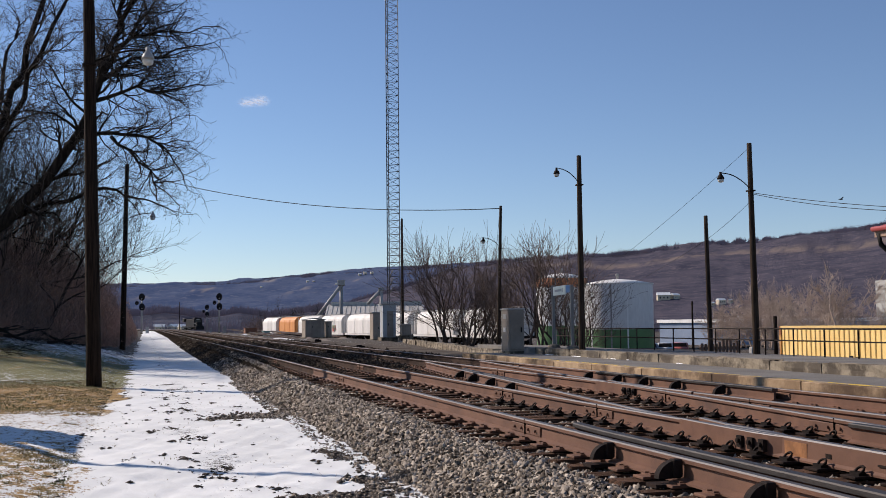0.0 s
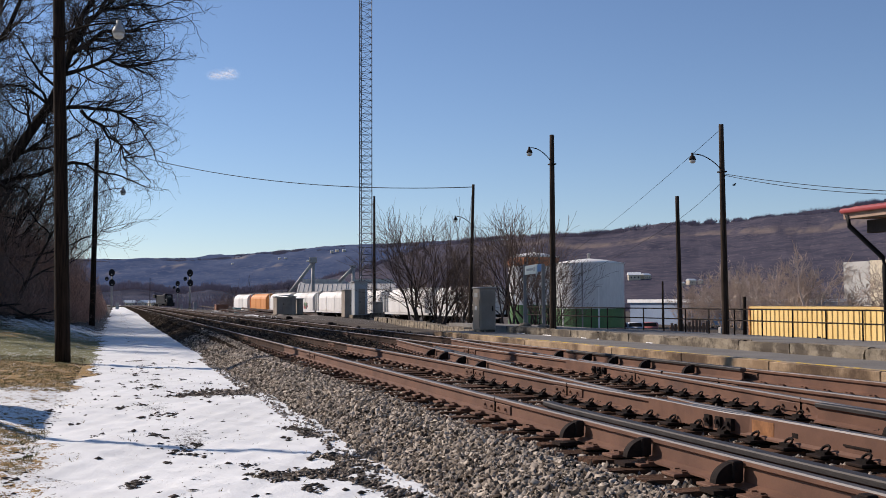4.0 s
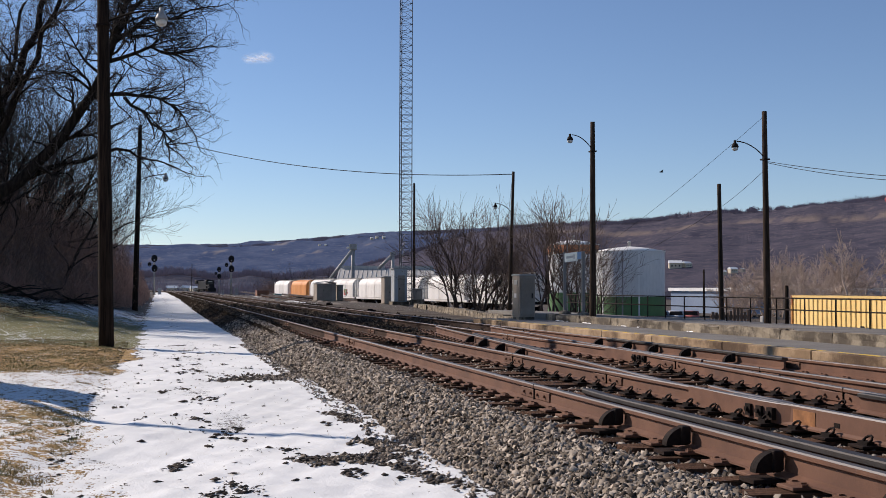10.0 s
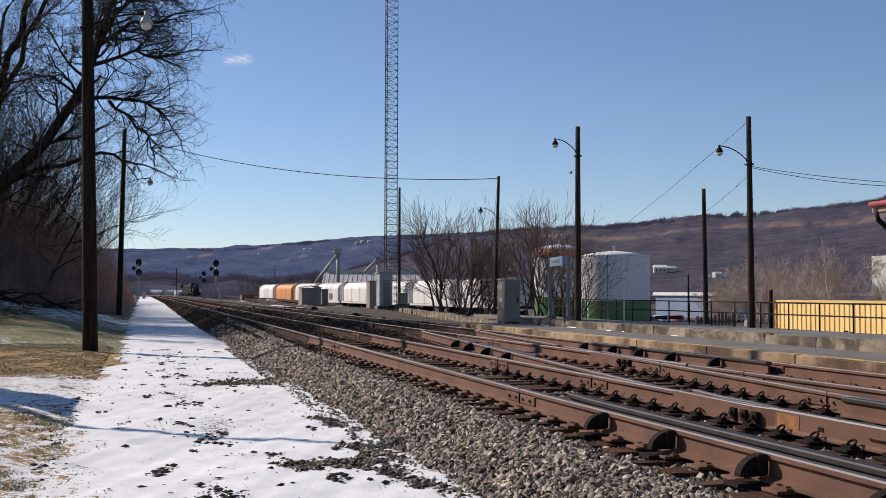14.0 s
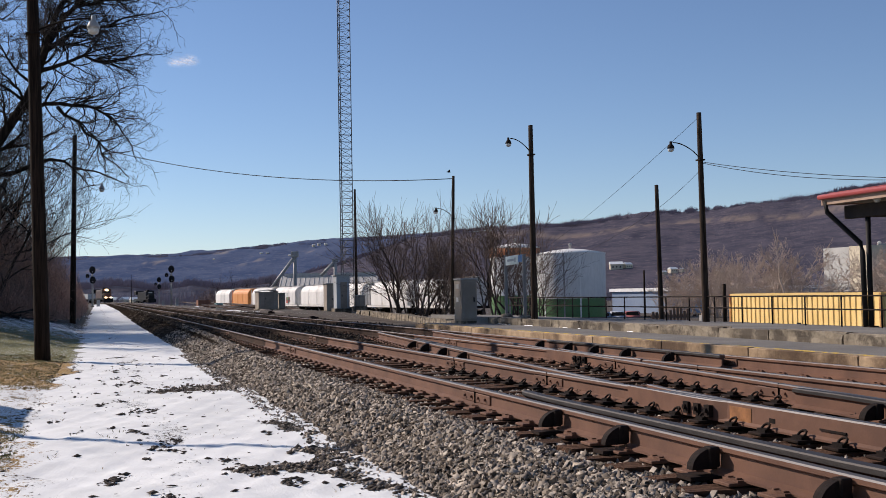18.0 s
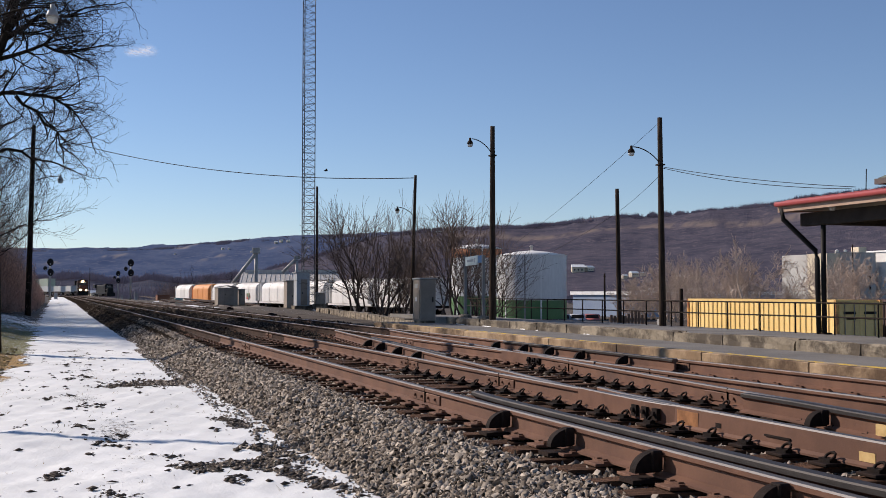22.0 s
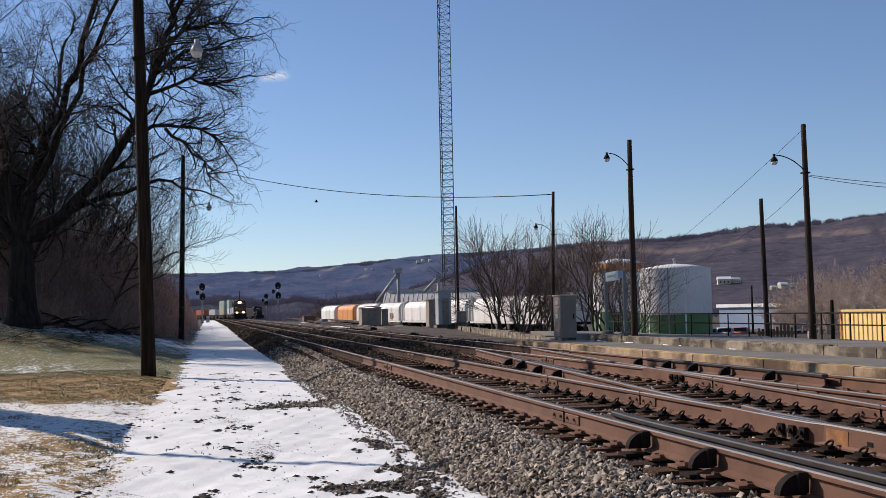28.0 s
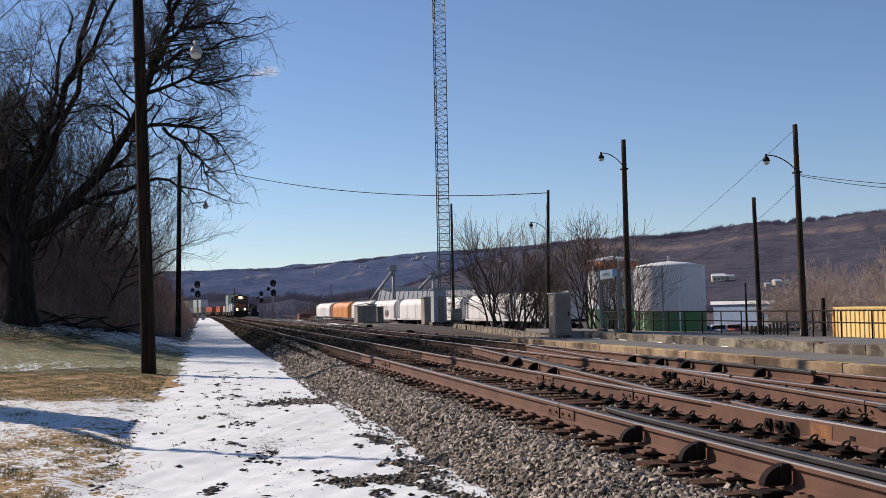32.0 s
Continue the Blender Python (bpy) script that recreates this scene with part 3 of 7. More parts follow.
def brace_mesh():
    """A guard-rail brace: a rounded iron cheek standing across the rail, with a wedge against it."""
    bm = bmesh.new()
    n = 9
    prof = [(-0.2, -0.14)] + [(-0.2 + 0.17 * (1 - math.cos(k * math.pi / 2 / n)), -0.14 + 0.135 * math.sin(k * math.pi / 2 / n)) for k in range(1, n + 1)] + [(-0.02, -0.14)]
    fr = [bm.verts.new((a, -0.045, c)) for a, c in prof]
    bk = [bm.verts.new((a, 0.03, c)) for a, c in prof]
    bm.faces.new(fr)
    bm.faces.new(list(reversed(bk)))
    for k in range(len(prof)):
        j = (k + 1) % len(prof)
        bm.faces.new((fr[k], bk[k], bk[j], fr[j]))
    box(bm, -0.085, -0.012, -0.07, 0.02, -0.13, 0.0, 0.008)
    box(bm, -0.24, 0.02, -0.09, 0.09, -0.2, -0.175)
    return mesh_of("rail_brace", bm, M_iron)


BRACE = brace_mesh()


def braces(parent, spots, side):
    for x, y in spots:
        m = pose(x, y, -0.012) @ Matrix.Diagonal((side, 1, 1, 1))
        part("rail_brace", BRACE, None, parent, "dark rounded iron rail brace", m=m)


braces(track_1, [(XA - 0.03, y) for y in (5.2, 6.53, 7.82, 9.08)], 1)
braces(track_2, [(XD - 0.16, y) for y in (16.4, 17.95, 19.25, 20.45, 21.9)], 1)
braces(crossover, [(slant(y, 1.505) - 0.16, y) for y in (5.9, 7.15, 8.28)], 1)
braces(crossover, [(slant(y) - 0.03, y) for y in (18.6, 20.3, 22.1, 23.6)], 1)


# joint bars with their bolts on the rails' faces
def joint_mesh():
    bm = bmesh.new()
    box(bm, -0.026, -0.006, -0.46, 0.46, -0.15, -0.055, 0.006)
    for k in range(4):
        tube(bm, [(-0.02, -0.33 + k * 0.22, -0.1), (-0.05, -0.33 + k * 0.22, -0.1)], 0.016, 6)
    box(bm, -0.0385, 0.0385, -0.004, 0.004, -0.19, 0.0012, mat=1)
    return mesh_of("joint_bar", bm, [M_rust, M_iron])


JOINT = joint_mesh()
for parent, x, spots in ((track_1, XA, (11.4, 23.2, 35)), (track_1, XB, (13.1, 16.9, 29)), (track_2, XC, (13.2, 24, 38)), (track_2, XD, (15.2, 27.5, 41)), (crossover, None, (10.3, 15.2))):
    for y in spots:
        for s in (1, -1):
            part("joint_bar", JOINT, None, parent, m=pose(x if x else slant(y, 1.505), y, 0) @ Matrix.Diagonal((s, 1, 1, 1)))


# ties, each with tie plates and spikes
def tie_mesh(length, seed):
    rng = random.Random(seed)
    bm = boxed(0, length, -0.115, 0.115, -0.18, 0.0)
    bmesh.ops.subdivide_edges(bm, edges=[e for e in bm.edges if abs(e.verts[0].co.x - e.verts[1].co.x) > 0.5], cuts=3)
    for v in bm.verts:
        v.co += Vector((rng.uniform(-0.05, 0.05), rng.uniform(-0.018, 0.018), rng.uniform(-0.02, 0.004)))
    return mesh_of("tie", bm, M_tie)


TIES = {w: [tie_mesh(w, k) for k in range(5)] for w in (2.6, 4.25, 3.75)}


def plate_mesh():
    bm = boxed(-0.19, 0.19, -0.095, 0.095, -0.206, -0.184, 0.004)
    for sx in (-1, 1):
        box(bm, sx * 0.105 - 0.02, sx * 0.105 + 0.02, -0.09, 0.09, -0.184, -0.17)
        for sy in (-1, 1):
            box(bm, sx * 0.095 - 0.018, sx * 0.095 + 0.018, sy * 0.05 - 0.011, sy * 0.05 + 0.011, -0.186, -0.16)
    return mesh_of("tie_plate", bm, M_plate)


def clip_mesh():
    """A tie plate with curled spring clips, as laid round the crossings."""
    bm = boxed(-0.21, 0.21, -0.1, 0.1, -0.206, -0.184, 0.004)
    for sx in (-1, 1):
        pts = [(sx * (0.075 + 0.05 * (1 - math.cos(a)) / 2 + 0.02), -0.03 + 0.045 * math.sin(a), -0.142 + 0.028 * math.cos(a)) for a in np.linspace(-2.6, 2.4, 9)]
        tube(bm, pts, 0.011, 5)
        box(bm, sx * 0.12 - 0.03, sx * 0.12 + 0.03, -0.06, 0.06, -0.185, -0.155)
    return mesh_of("clip_plate", bm, [M_iron])


PLATE, CLIP = plate_mesh(), clip_mesh()


def lay_ties(parent, y0, y1, gap, x, length, rails, clip=False, seed=1):
    rng = random.Random(seed)
    y = y0
    while y < y1:
        yy = y + rng.uniform(-0.03, 0.03)
        part("tie", rng.choice(TIES[length]), None, parent, m=pose(x + rng.uniform(-0.07, 0.07), yy, -0.206 + rng.uniform(-0.012, 0.0), 0, 0, rng.uniform(-0.8, 0.8)))
        for r in rails:
            rx = r(yy) if callable(r) else r
            part("tie_plate" if not clip else "clip_plate", CLIP if clip else PLATE, None, parent, m=pose(rx, yy, 0))
        y += gap


lay_ties(track_1, 4.2, 17.0, 0.5, 3.45, 3.75, (XA,), False, 3)
lay_ties(track_1, 17.0, 62, 0.52, 3.42, 2.6, (XA, XB), False, 4)
lay_ties(track_2, 6.0, 17.0, 0.5, 7.3, 2.6, (XC, XD), False, 5)
lay_ties(track_2, 17.0, 33.0, 0.5, 5.9, 3.75, (XC, XD, slant, lambda y: slant(y, 1.505)), False, 6)
lay_ties(track_2, 33.0, 62, 0.52, 6.98, 2.6, (XC, XD), False, 7)
for k in range(26):
    y = 4.2 + k * 0.5
    part("clip_plate", CLIP, None, track_1, m=pose(XB, y, 0))
    if y > 5:
        part("clip_plate", CLIP, None, crossover, m=pose(slant(y, 1.505), y, 0))
    if y > 11.9:
        part("clip_plate", CLIP, None, crossover, m=pose(slant(y), y, 0))


def far_ties():
    rng = random.Random(9)
    bm = bmesh.new()
    for x in (3.35, 6.98):
        y = 62.2
        while y < 200:
            box(bm, x + rng.uniform(-0.06, 0.06), x + 2.6, y - 0.11, y + 0.11, -0.3, -0.208)
            y += 0.52
    ob = single("far_ties", bm, M_tie, pose(0, 0, 0), "dark timber ties running on into the distance", "tie", kind="stuff")


far_ties()
# other yard tracks beyond
for x0, dx, y0, y1 in ((12.6, 0.05, 95, 420), (17.5, 0.055, 110, 400)):
    yard = thing("yard_track", pose(0, 0, 0), "dark rusty yard track sunk in dirt", "track", "yard tracks")
    for o in (0, 1.505):
        part("rail", sweep(bmesh.new(), RAIL, [(x0 + o + dx * (y - y0), y, -0.12) for y in np.linspace(y0, y1, 9)], HEAD), [M_farrail, M_dull], yard)


def switch_stand(x, y):
    t = thing("switch_stand", pose(x, y, -0.28) @ Matrix.Scale(0.62, 4), "dark iron switch machine box beside the track", "switch stand", "switch machines")
    part("box", boxed(-0.35, 0.35, -0.25, 0.25, 0, 0.42, 0.04), M_iron, t)
    part("lid", boxed(-0.3, 0.1, -0.22, 0.22, 0.42, 0.5, 0.03), M_iron, t)
    part("rod", tube(bmesh.new(), [(-0.3, 0, 0.1), (-1.6, 0, 0.08)], 0.03, 6), M_iron, t)


switch_stand(10.0, 54)
switch_stand(7.0, 44)
switch_stand(11.5, 78)

# old paint marks on the rails' faces
M_mark = surface("old_ochre_paint", (0.5, 0.33, 0.12), (0.6, 0.42, 0.18), 12.0, 0.7, 0, 0.05, 60, (0.4, 0.2, 0.08))
part("paint_mark", boxed(XB - 0.0485, XB - 0.0455, 6.3, 6.46, -0.145, -0.08), M_mark, track_1, "small ochre paint mark")
part("heat_mark", boxed(XB - 0.0485, XB - 0.0455, 8.5, 8.84, -0.15, -0.03), surface("bare_orange_rust", (0.2, 0.085, 0.03), (0.36, 0.16, 0.06), 9.0, 0.6, 0, 0.1, 30), track_1, "patch of bright bare rust")
part("bar_mark", boxed(XB - 0.056, XB - 0.045, 7.22, 7.54, -0.105, -0.09), M_iron, track_1)
part("bolt_hole", boxed(XB - 0.0485, XB - 0.0455, 8.15, 8.23, -0.118, -0.08), M_iron, track_1, "dark oval bolt hole")
part("paint_mark", boxed(slant(7.5, 1.505) - 0.19, slant(7.5, 1.505) - 0.165, 7.4, 7.52, -0.14, -0.05), M_mark, crossover, "small ochre paint mark")

# ---- the platform ----
M_dirtasphalt = surface("broken_asphalt", (0.065, 0.054, 0.045), (0.16, 0.138, 0.115), 0.9, 0.95, 0.0, 0.6, 30, (0.2, 0.175, 0.14), (0.56, 0.74), wear_scale=1.1, spec=0.05)


def build_platform():
    low = boxed(10.62, 12.32, -25, 37.2, -0.5, -0.012)
    apron = boxed(10.4, 12.6, 37.25, 96, -0.8, -0.15)
    bmesh.ops.subdivide_edges(apron, edges=[e for e in apron.edges if e.calc_length() > 20], cuts=60)
    wob = random.Random(21)
    for v in apron.verts:
        v.co += Vector((wob.uniform(-0.09, 0.05) if v.co.x < 11 else 0, 0, wob.uniform(-0.03, 0.02)))
    single("yard_apron", apron, M_dirtasphalt, pose(0, 0, 0), "broken dark asphalt and dirt level with the tracks", "apron", kind="structure")
    single("platform_low", low, M_asphalt, pose(0, 0, 0), "low grey asphalt platform strip beside the track", "platform", kind="structure")
    edge = thing("platform_edge", pose(0, 0, 0), "ochre-stained concrete platform edge", "platform edge", kind="structure")
    rng = random.Random(2)
    y = -4.0
    while y < 37:
        n = min(rng.uniform(2.6, 3.2), 37.25 - y + 0.05)
        bm = boxed(10.4, 10.618, y + 0.008, y + n - 0.008, -0.5, -0.006 + rng.uniform(-0.006, 0.006), 0.012)
        part("edge_block", bm, M_edge, edge)
        y += n
    line = boxed(10.52, 10.6, -4, 36.8, -0.012, 0.004)
    single("platform_line", line, M_yellow, pose(0, 0, 0), "worn yellow safety line along the platform edge", "marking", kind="structure")
    wall = thing("platform_kerb", pose(0, 0, 0), "low weathered concrete kerb wall with gaps at its joints", "kerb", kind="structure")
    y = -6.0
    while y < 35.2:
        n = min(rng.uniform(1.6, 2.6), 35.25 - y)
        bm = boxed(12.3, 12.62, y + 0.02, y + n - 0.02, -0.5, 0.185 + rng.uniform(-0.012, 0.012))
        bmesh.ops.subdivide_edges(bm, edges=bm.edges[:], cuts=5, use_grid_fill=True)
        for v in bm.verts:
            v.co += Vector((rng.uniform(-0.028, 0.012), rng.uniform(-0.012, 0.012), rng.uniform(-0.05, 0.008) if v.co.z > 0.1 and rng.random() < 0.4 else 0.0))
        part("kerb_block", bm, M_concrete, wall)
        y += n
    # the kerb's broken end, running off towards the yard
    u = 0.0
    while u < 36.0:
        n = rng.uniform(1.8, 3.6)
        x, y, h = 12.3 + 0.124 * u, 38.5 + u, rng.uniform(-0.03, 0.06)
        bm = boxed(-0.02, 0.3, 0.03, n - 0.03, -0.5, h)
        bmesh.ops.subdivide_edges(bm, edges=bm.edges[:], cuts=4, use_grid_fill=True)
        for v in bm.verts:
            v.co += Vector((rng.uniform(-0.04, 0.02), rng.uniform(-0.03, 0.03), rng.uniform(-0.05, 0.015) if v.co.z > 0.05 else 0.0))
        part("kerb_block", bm, M_concrete, wall, m=pose(x, y, 0, 0, 0, -7.1))
        u += n + (0.0 if rng.random() < 0.7 else rng.uniform(0.3, 0.9))
    # upper platform, falling gently to its back edge
    bm = bmesh.new()
    for xa, ya, xc, yb, xb in ((12.6, -25, 12.6, 36, 17.3), (12.6, 36, 13.5, 46, 16.6)):
        v = [bm.verts.new(p) for p in ((xa, ya, 0.16), (xb, ya, 0.03), (xb, yb, 0.03), (xc, yb, 0.12), (xa, ya, -1.5), (xb, ya, -1.5), (xb, yb, -1.5), (xc, yb, -1.5))]
        for q in ((0, 1, 2, 3), (1, 5, 6, 2), (3, 2, 6, 7), (0, 4, 5, 1), (0, 3, 7, 4)):
            bm.faces.new([v[i] for i in q])
    bmesh.ops.recalc_face_normals(bm, faces=bm.faces[:])
    single("platform_upper", bm, M_asphalt, pose(0, 0, 0), "upper grey asphalt platform sloping gently to its back edge", "platform", kind="structure")
    # thin snow left along the foot of the kerb
    rs = np.random.default_rng(6)
    bm = bmesh.new()
    for k in range(60):
        y0 = rs.uniform(24, 35)
        n, w = 0.15 + 0.9 * rs.random() ** 2.5, rs.uniform(0.006, 0.022)
        if rs.random() < 0.8:
            continue
        rows = []
        for i in range(7):
            u = i / 6
            ww = w * math.sin(math.pi * min(max(u, 0.06), 0.94)) ** 0.6 * rs.uniform(0.7, 1.2)
            rows.append([bm.verts.new(p) for p in ((12.305, y0 + n * u, -0.014), (12.3, y0 + n * u, 0.002 + 0.006 * rs.random()), (12.3 - ww * 0.6, y0 + n * u, 0.004), (12.3 - ww, y0 + n * u, -0.013))])
        for a, b in zip(rows, rows[1:]):
            for j in range(3):
                bm.faces.new((a[j], a[j + 1], b[j + 1], b[j]))
    bmesh.ops.recalc_face_normals(bm, faces=bm.faces[:])
    single("snow_remains", bm, M_snow, pose(0, 0, 0), "thin strip of old snow along the kerb foot", "snow", kind="stuff", smooth=True)


build_platform()


def lamp_head(parent, x, y, z, s=1.0, label="white bell-shaped lamp with glass bowl"):
    lamp = part("lamp", lathe(bmesh.new(), [(0.035, 0.34), (0.06, 0.33), (0.065, 0.2), (0.11, 0.17), (0.16, 0.06), (0.17, 0.0), (0.15, 0.0), (0.1, 0.06)], 14), M_grey if s > 0.9 else M_iron, parent, label, m=pose(x, y, z) @ Matrix.Scale(s, 4))
    part("bowl", lathe(bmesh.new(), [(0.13, 0.02), (0.145, -0.06), (0.12, -0.13), (0.05, -0.16)], 14), M_bowl, lamp, "pale glass lamp bowl")
    return lamp


M_bowl = plain("lamp_glass", (0.6, 0.6, 0.56), 0.25)


M_paletimber = surface("lighter_pole_timber", (0.022, 0.016, 0.012), (0.085, 0.06, 0.044), 3.0, 0.9, 0.0, 0.5, 30, stretch=(6, 6, 0.4), vary=0.1, spec=0.08)


def lamp_pole(x, y, z, height, lamp_z, arm, lean, label, r=0.16, s=1.0):
    """A timber pole with a curved arm towards the tracks (arm > 0: to +x)."""
    t = thing("lamp_pole", pose(x, y, z), label, "lamp pole", "lamp poles along the tracks")
    n = 12
    pts = [(lean * k / n * height, 0, -0.3 + (height + 0.3) * k / n) for k in range(n + 1)]
    part("pole", tube(bmesh.new(), pts, [r * (1.12 - 0.38 * k / n) for k in range(n + 1)], 12), M_paletimber if x > 5 else M_pole, t)
    if arm:
        sx = 1 if arm > 0 else -1
        x0 = lean * lamp_z
        a = abs(arm)
        curve = [(x0 + sx * a * u, 0, lamp_z - 0.42 + 0.47 * math.sin(u * math.pi / 2) ** 0.75) for u in np.linspace(0, 1, 9)]
        part("lamp_arm", tube(bmesh.new(), curve, 0.025 * s, 6), M_rail, t, "thin curved iron lamp arm")
        part("bracket", boxed(x0 - r, x0 + r, -0.02 - r, 0.02 + r, lamp_z - 0.45, lamp_z - 0.41), M_rail, t)
        lamp_head(t, x0 + sx * (a + 0.06), 0, lamp_z - 0.2 * s, s)
    return t

# ---- poles, cabinet and sign ----
lamp_pole(-1.25, 30.74, -0.5, 12.2, 8.76, 1.42, -0.022, "tall dark timber lamp pole leaning slightly beside the snowy path", 0.175, 1.0)
lamp_pole(-1.36, 74.8, -0.55, 11.9, 8.75, 1.6, 0.0178, "tall dark timber lamp pole before the thicket", 0.17, 1.1)
lamp_pole(12.62, 31.93, 0.0, 6.01, 5.55, -0.66, 0.001, "weathered timber lamp pole on the platform with a hooded lamp", 0.092, 0.56)
lamp_pole(16.5, 28.62, 0.02, 5.96, 5.04, -0.86, -0.009, "weathered timber lamp pole with wires at the platform's back", 0.092, 0.6)
lamp_pole(15.74, 50.2, 0.02, 6.4, 4.85, -0.76, 0.031, "dark timber lamp pole beside bare shrubs", 0.085, 0.6)
lamp_pole(20.1, 38.07, -1.7, 6.57, 0, 0, -0.014, "plain weathered timber pole behind the railing", 0.095)
lamp_pole(19.22, 85.85, 0.0, 9.15, 0, 0, 0.0, "plain dark timber pole close to the lattice tower", 0.11)


def wire(name, a, b, sag, label, r=0.008):
    a, b = Vector(a), Vector(b)
    pts = [a.lerp(b, u) - Vector((0, 0, sag * 4 * u * (1 - u))) for u in np.linspace(0, 1, 25)]
    single("overhead_wire", tube(bmesh.new(), pts, r, 4), M_black, pose(0, 0, 0), label, "wire", "overhead wires")


wire("w", (-1.16, 74.8, 11.0), (15.9, 50.2, 6.3), 0.9, "thin dark wire from the path's pole to a platform pole", 0.02)
wire("w", (16.44, 28.62, 5.85), (26.0, 66.0, 3.2), 0.25, "thin dark wire running down from a lamp pole")
wire("w", (16.46, 28.62, 4.35), (20.02, 38.07, 3.98), 0.05, "thin dark wire between two timber poles")
wire("w", (20.02, 38.07, 3.98), (29.0, 70.0, 2.6), 0.2, "thin dark wire running on from a timber pole")
wire("w", (16.47, 28.62, 4.58), (17.42, 21.5, 3.4), 0.08, "thin dark wire between lamp pole and station roof")
wire("w", (16.47, 28.62, 4.55), (17.35, 21.55, 3.36), 0.14, "thin dark wire between lamp pole and station roof")
wire("w", (15.9, 50.2, 6.3), (18.6, 60.0, 3.6), 0.05, "thin dark guy wire of a platform pole")


def cabinet():
    t = thing("signal_cabinet", pose(11.8, 36.05, -0.012, 0, 0, 2), "tall grey metal signal cabinet on the platform", "cabinet")
    part("body", boxed(-0.27, 0.27, -0.36, 0.36, 0.08, 1.44, 0.012), M_greydark, t)
    part("plinth", boxed(-0.25, 0.25, -0.34, 0.34, 0, 0.08), M_concrete, t)
    part("roof", boxed(-0.3, 0.3, -0.39, 0.39, 1.44, 1.49, 0.012), M_grey, t)
    door = part("door", boxed(-0.22, 0.22, -0.382, -0.36, 0.14, 1.38, 0.006), M_greydark, t)
    part("handle", boxed(0.14, 0.17, -0.41, -0.382, 0.7, 0.86), M_iron, door)
    part("vent", boxed(-0.29, -0.27, -0.15, 0.15, 1.15, 1.3), M_grey, t, "small louvred vent")
    part("side_door", boxed(-0.288, -0.27, -0.3, 0.3, 0.14, 1.08), M_greydark, t)
    part("label_plate", boxed(-0.294, -0.288, -0.1, 0.1, 0.72, 0.86), M_white, t, "small pale label plate")


cabinet()


def station_sign():
    t = thing("station_sign", pose(0, 0, 0), "pale station name board between two grey posts with concrete feet", "sign", "")
    p = [(13.92, 37.9), (13.4, 34.74)]
    for (x, y), h in zip(p, (2.3, 2.22)):
        post = part("post", boxed(x - 0.05, x + 0.05, y - 0.05, y + 0.05, 0.2, h, 0.01), M_signpost, t)
        part("footing", lathe(bmesh.new(), [(0.24, -0.1), (0.24, 0.12), (0.2, 0.2), (0.12, 0.24)], 12), M_concrete, post, "rounded concrete footing", m=pose(x, y, 0))
    a, b = Vector((*p[0], 0)), Vector((*p[1], 0))
    d = (b - a).normalized()
    nrm = Vector((d.y, -d.x, 0))
    m = Matrix((( d.x, nrm.x, 0, 0), (d.y, nrm.y, 0, 0), (0, 0, 1, 0), (0, 0, 0, 1)))
    w = (b - a).length
    board = part("board", boxed(0.08, w * 0.72, -0.02, 0.02, 1.93, 2.24, 0.006), M_signwhite, t, "", m=Matrix.Translation(a) @ m)
    part("blue_panel", boxed(w * 0.73, w - 0.08, -0.02, 0.02, 1.98, 2.22, 0.006), M_signblue, t, "small blue panel", m=Matrix.Translation(a) @ m)
    for k, (u0, u1, z0, z1) in enumerate(((0.14, 0.5, 2.05, 2.13), (0.53, 0.6, 2.01, 2.16))):
        part("lettering_bar", boxed(w * u0, w * u1, 0.021, 0.026, z0, z1), M_signink, board, "faded grey lettering bar")
        part("lettering_bar", boxed(w * u0, w * u1, -0.026, -0.021, z0, z1), M_signink, board, "faded grey lettering bar")


M_signpost = plain("sign_post_grey", (0.22, 0.21, 0.195), 0.6)
M_signwhite = plain("sign_white", (0.62, 0.68, 0.64), 0.5)
M_signblue = plain("sign_blue", (0.12, 0.27, 0.5), 0.5)
M_signink = plain("sign_ink", (0.3, 0.34, 0.35), 0.6)
station_sign()


# ---- railing at the platform's back ----
def railing():
    t = thing("platform_railing", pose(16.5, 0, 0.03), "brown iron two-bar railing along the platform's back edge", "railing")
    for z in (0.42, 0.73):
        part("bar", tube(bmesh.new(), [(0, 7, z), (0, 33.5, z)], 0.02, 6), M_rail, t)
        part("bar", tube(bmesh.new(), [(0, 33.5, z), (0, 45, z)], 0.02, 6), M_rail, t)
    for k in range(28):
        y = 7.0 + k * 1.41
        part("post", tube(bmesh.new(), [(0, y, -0.05), (0, y, 0.74)], 0.02, 6), M_rail, t)


railing()


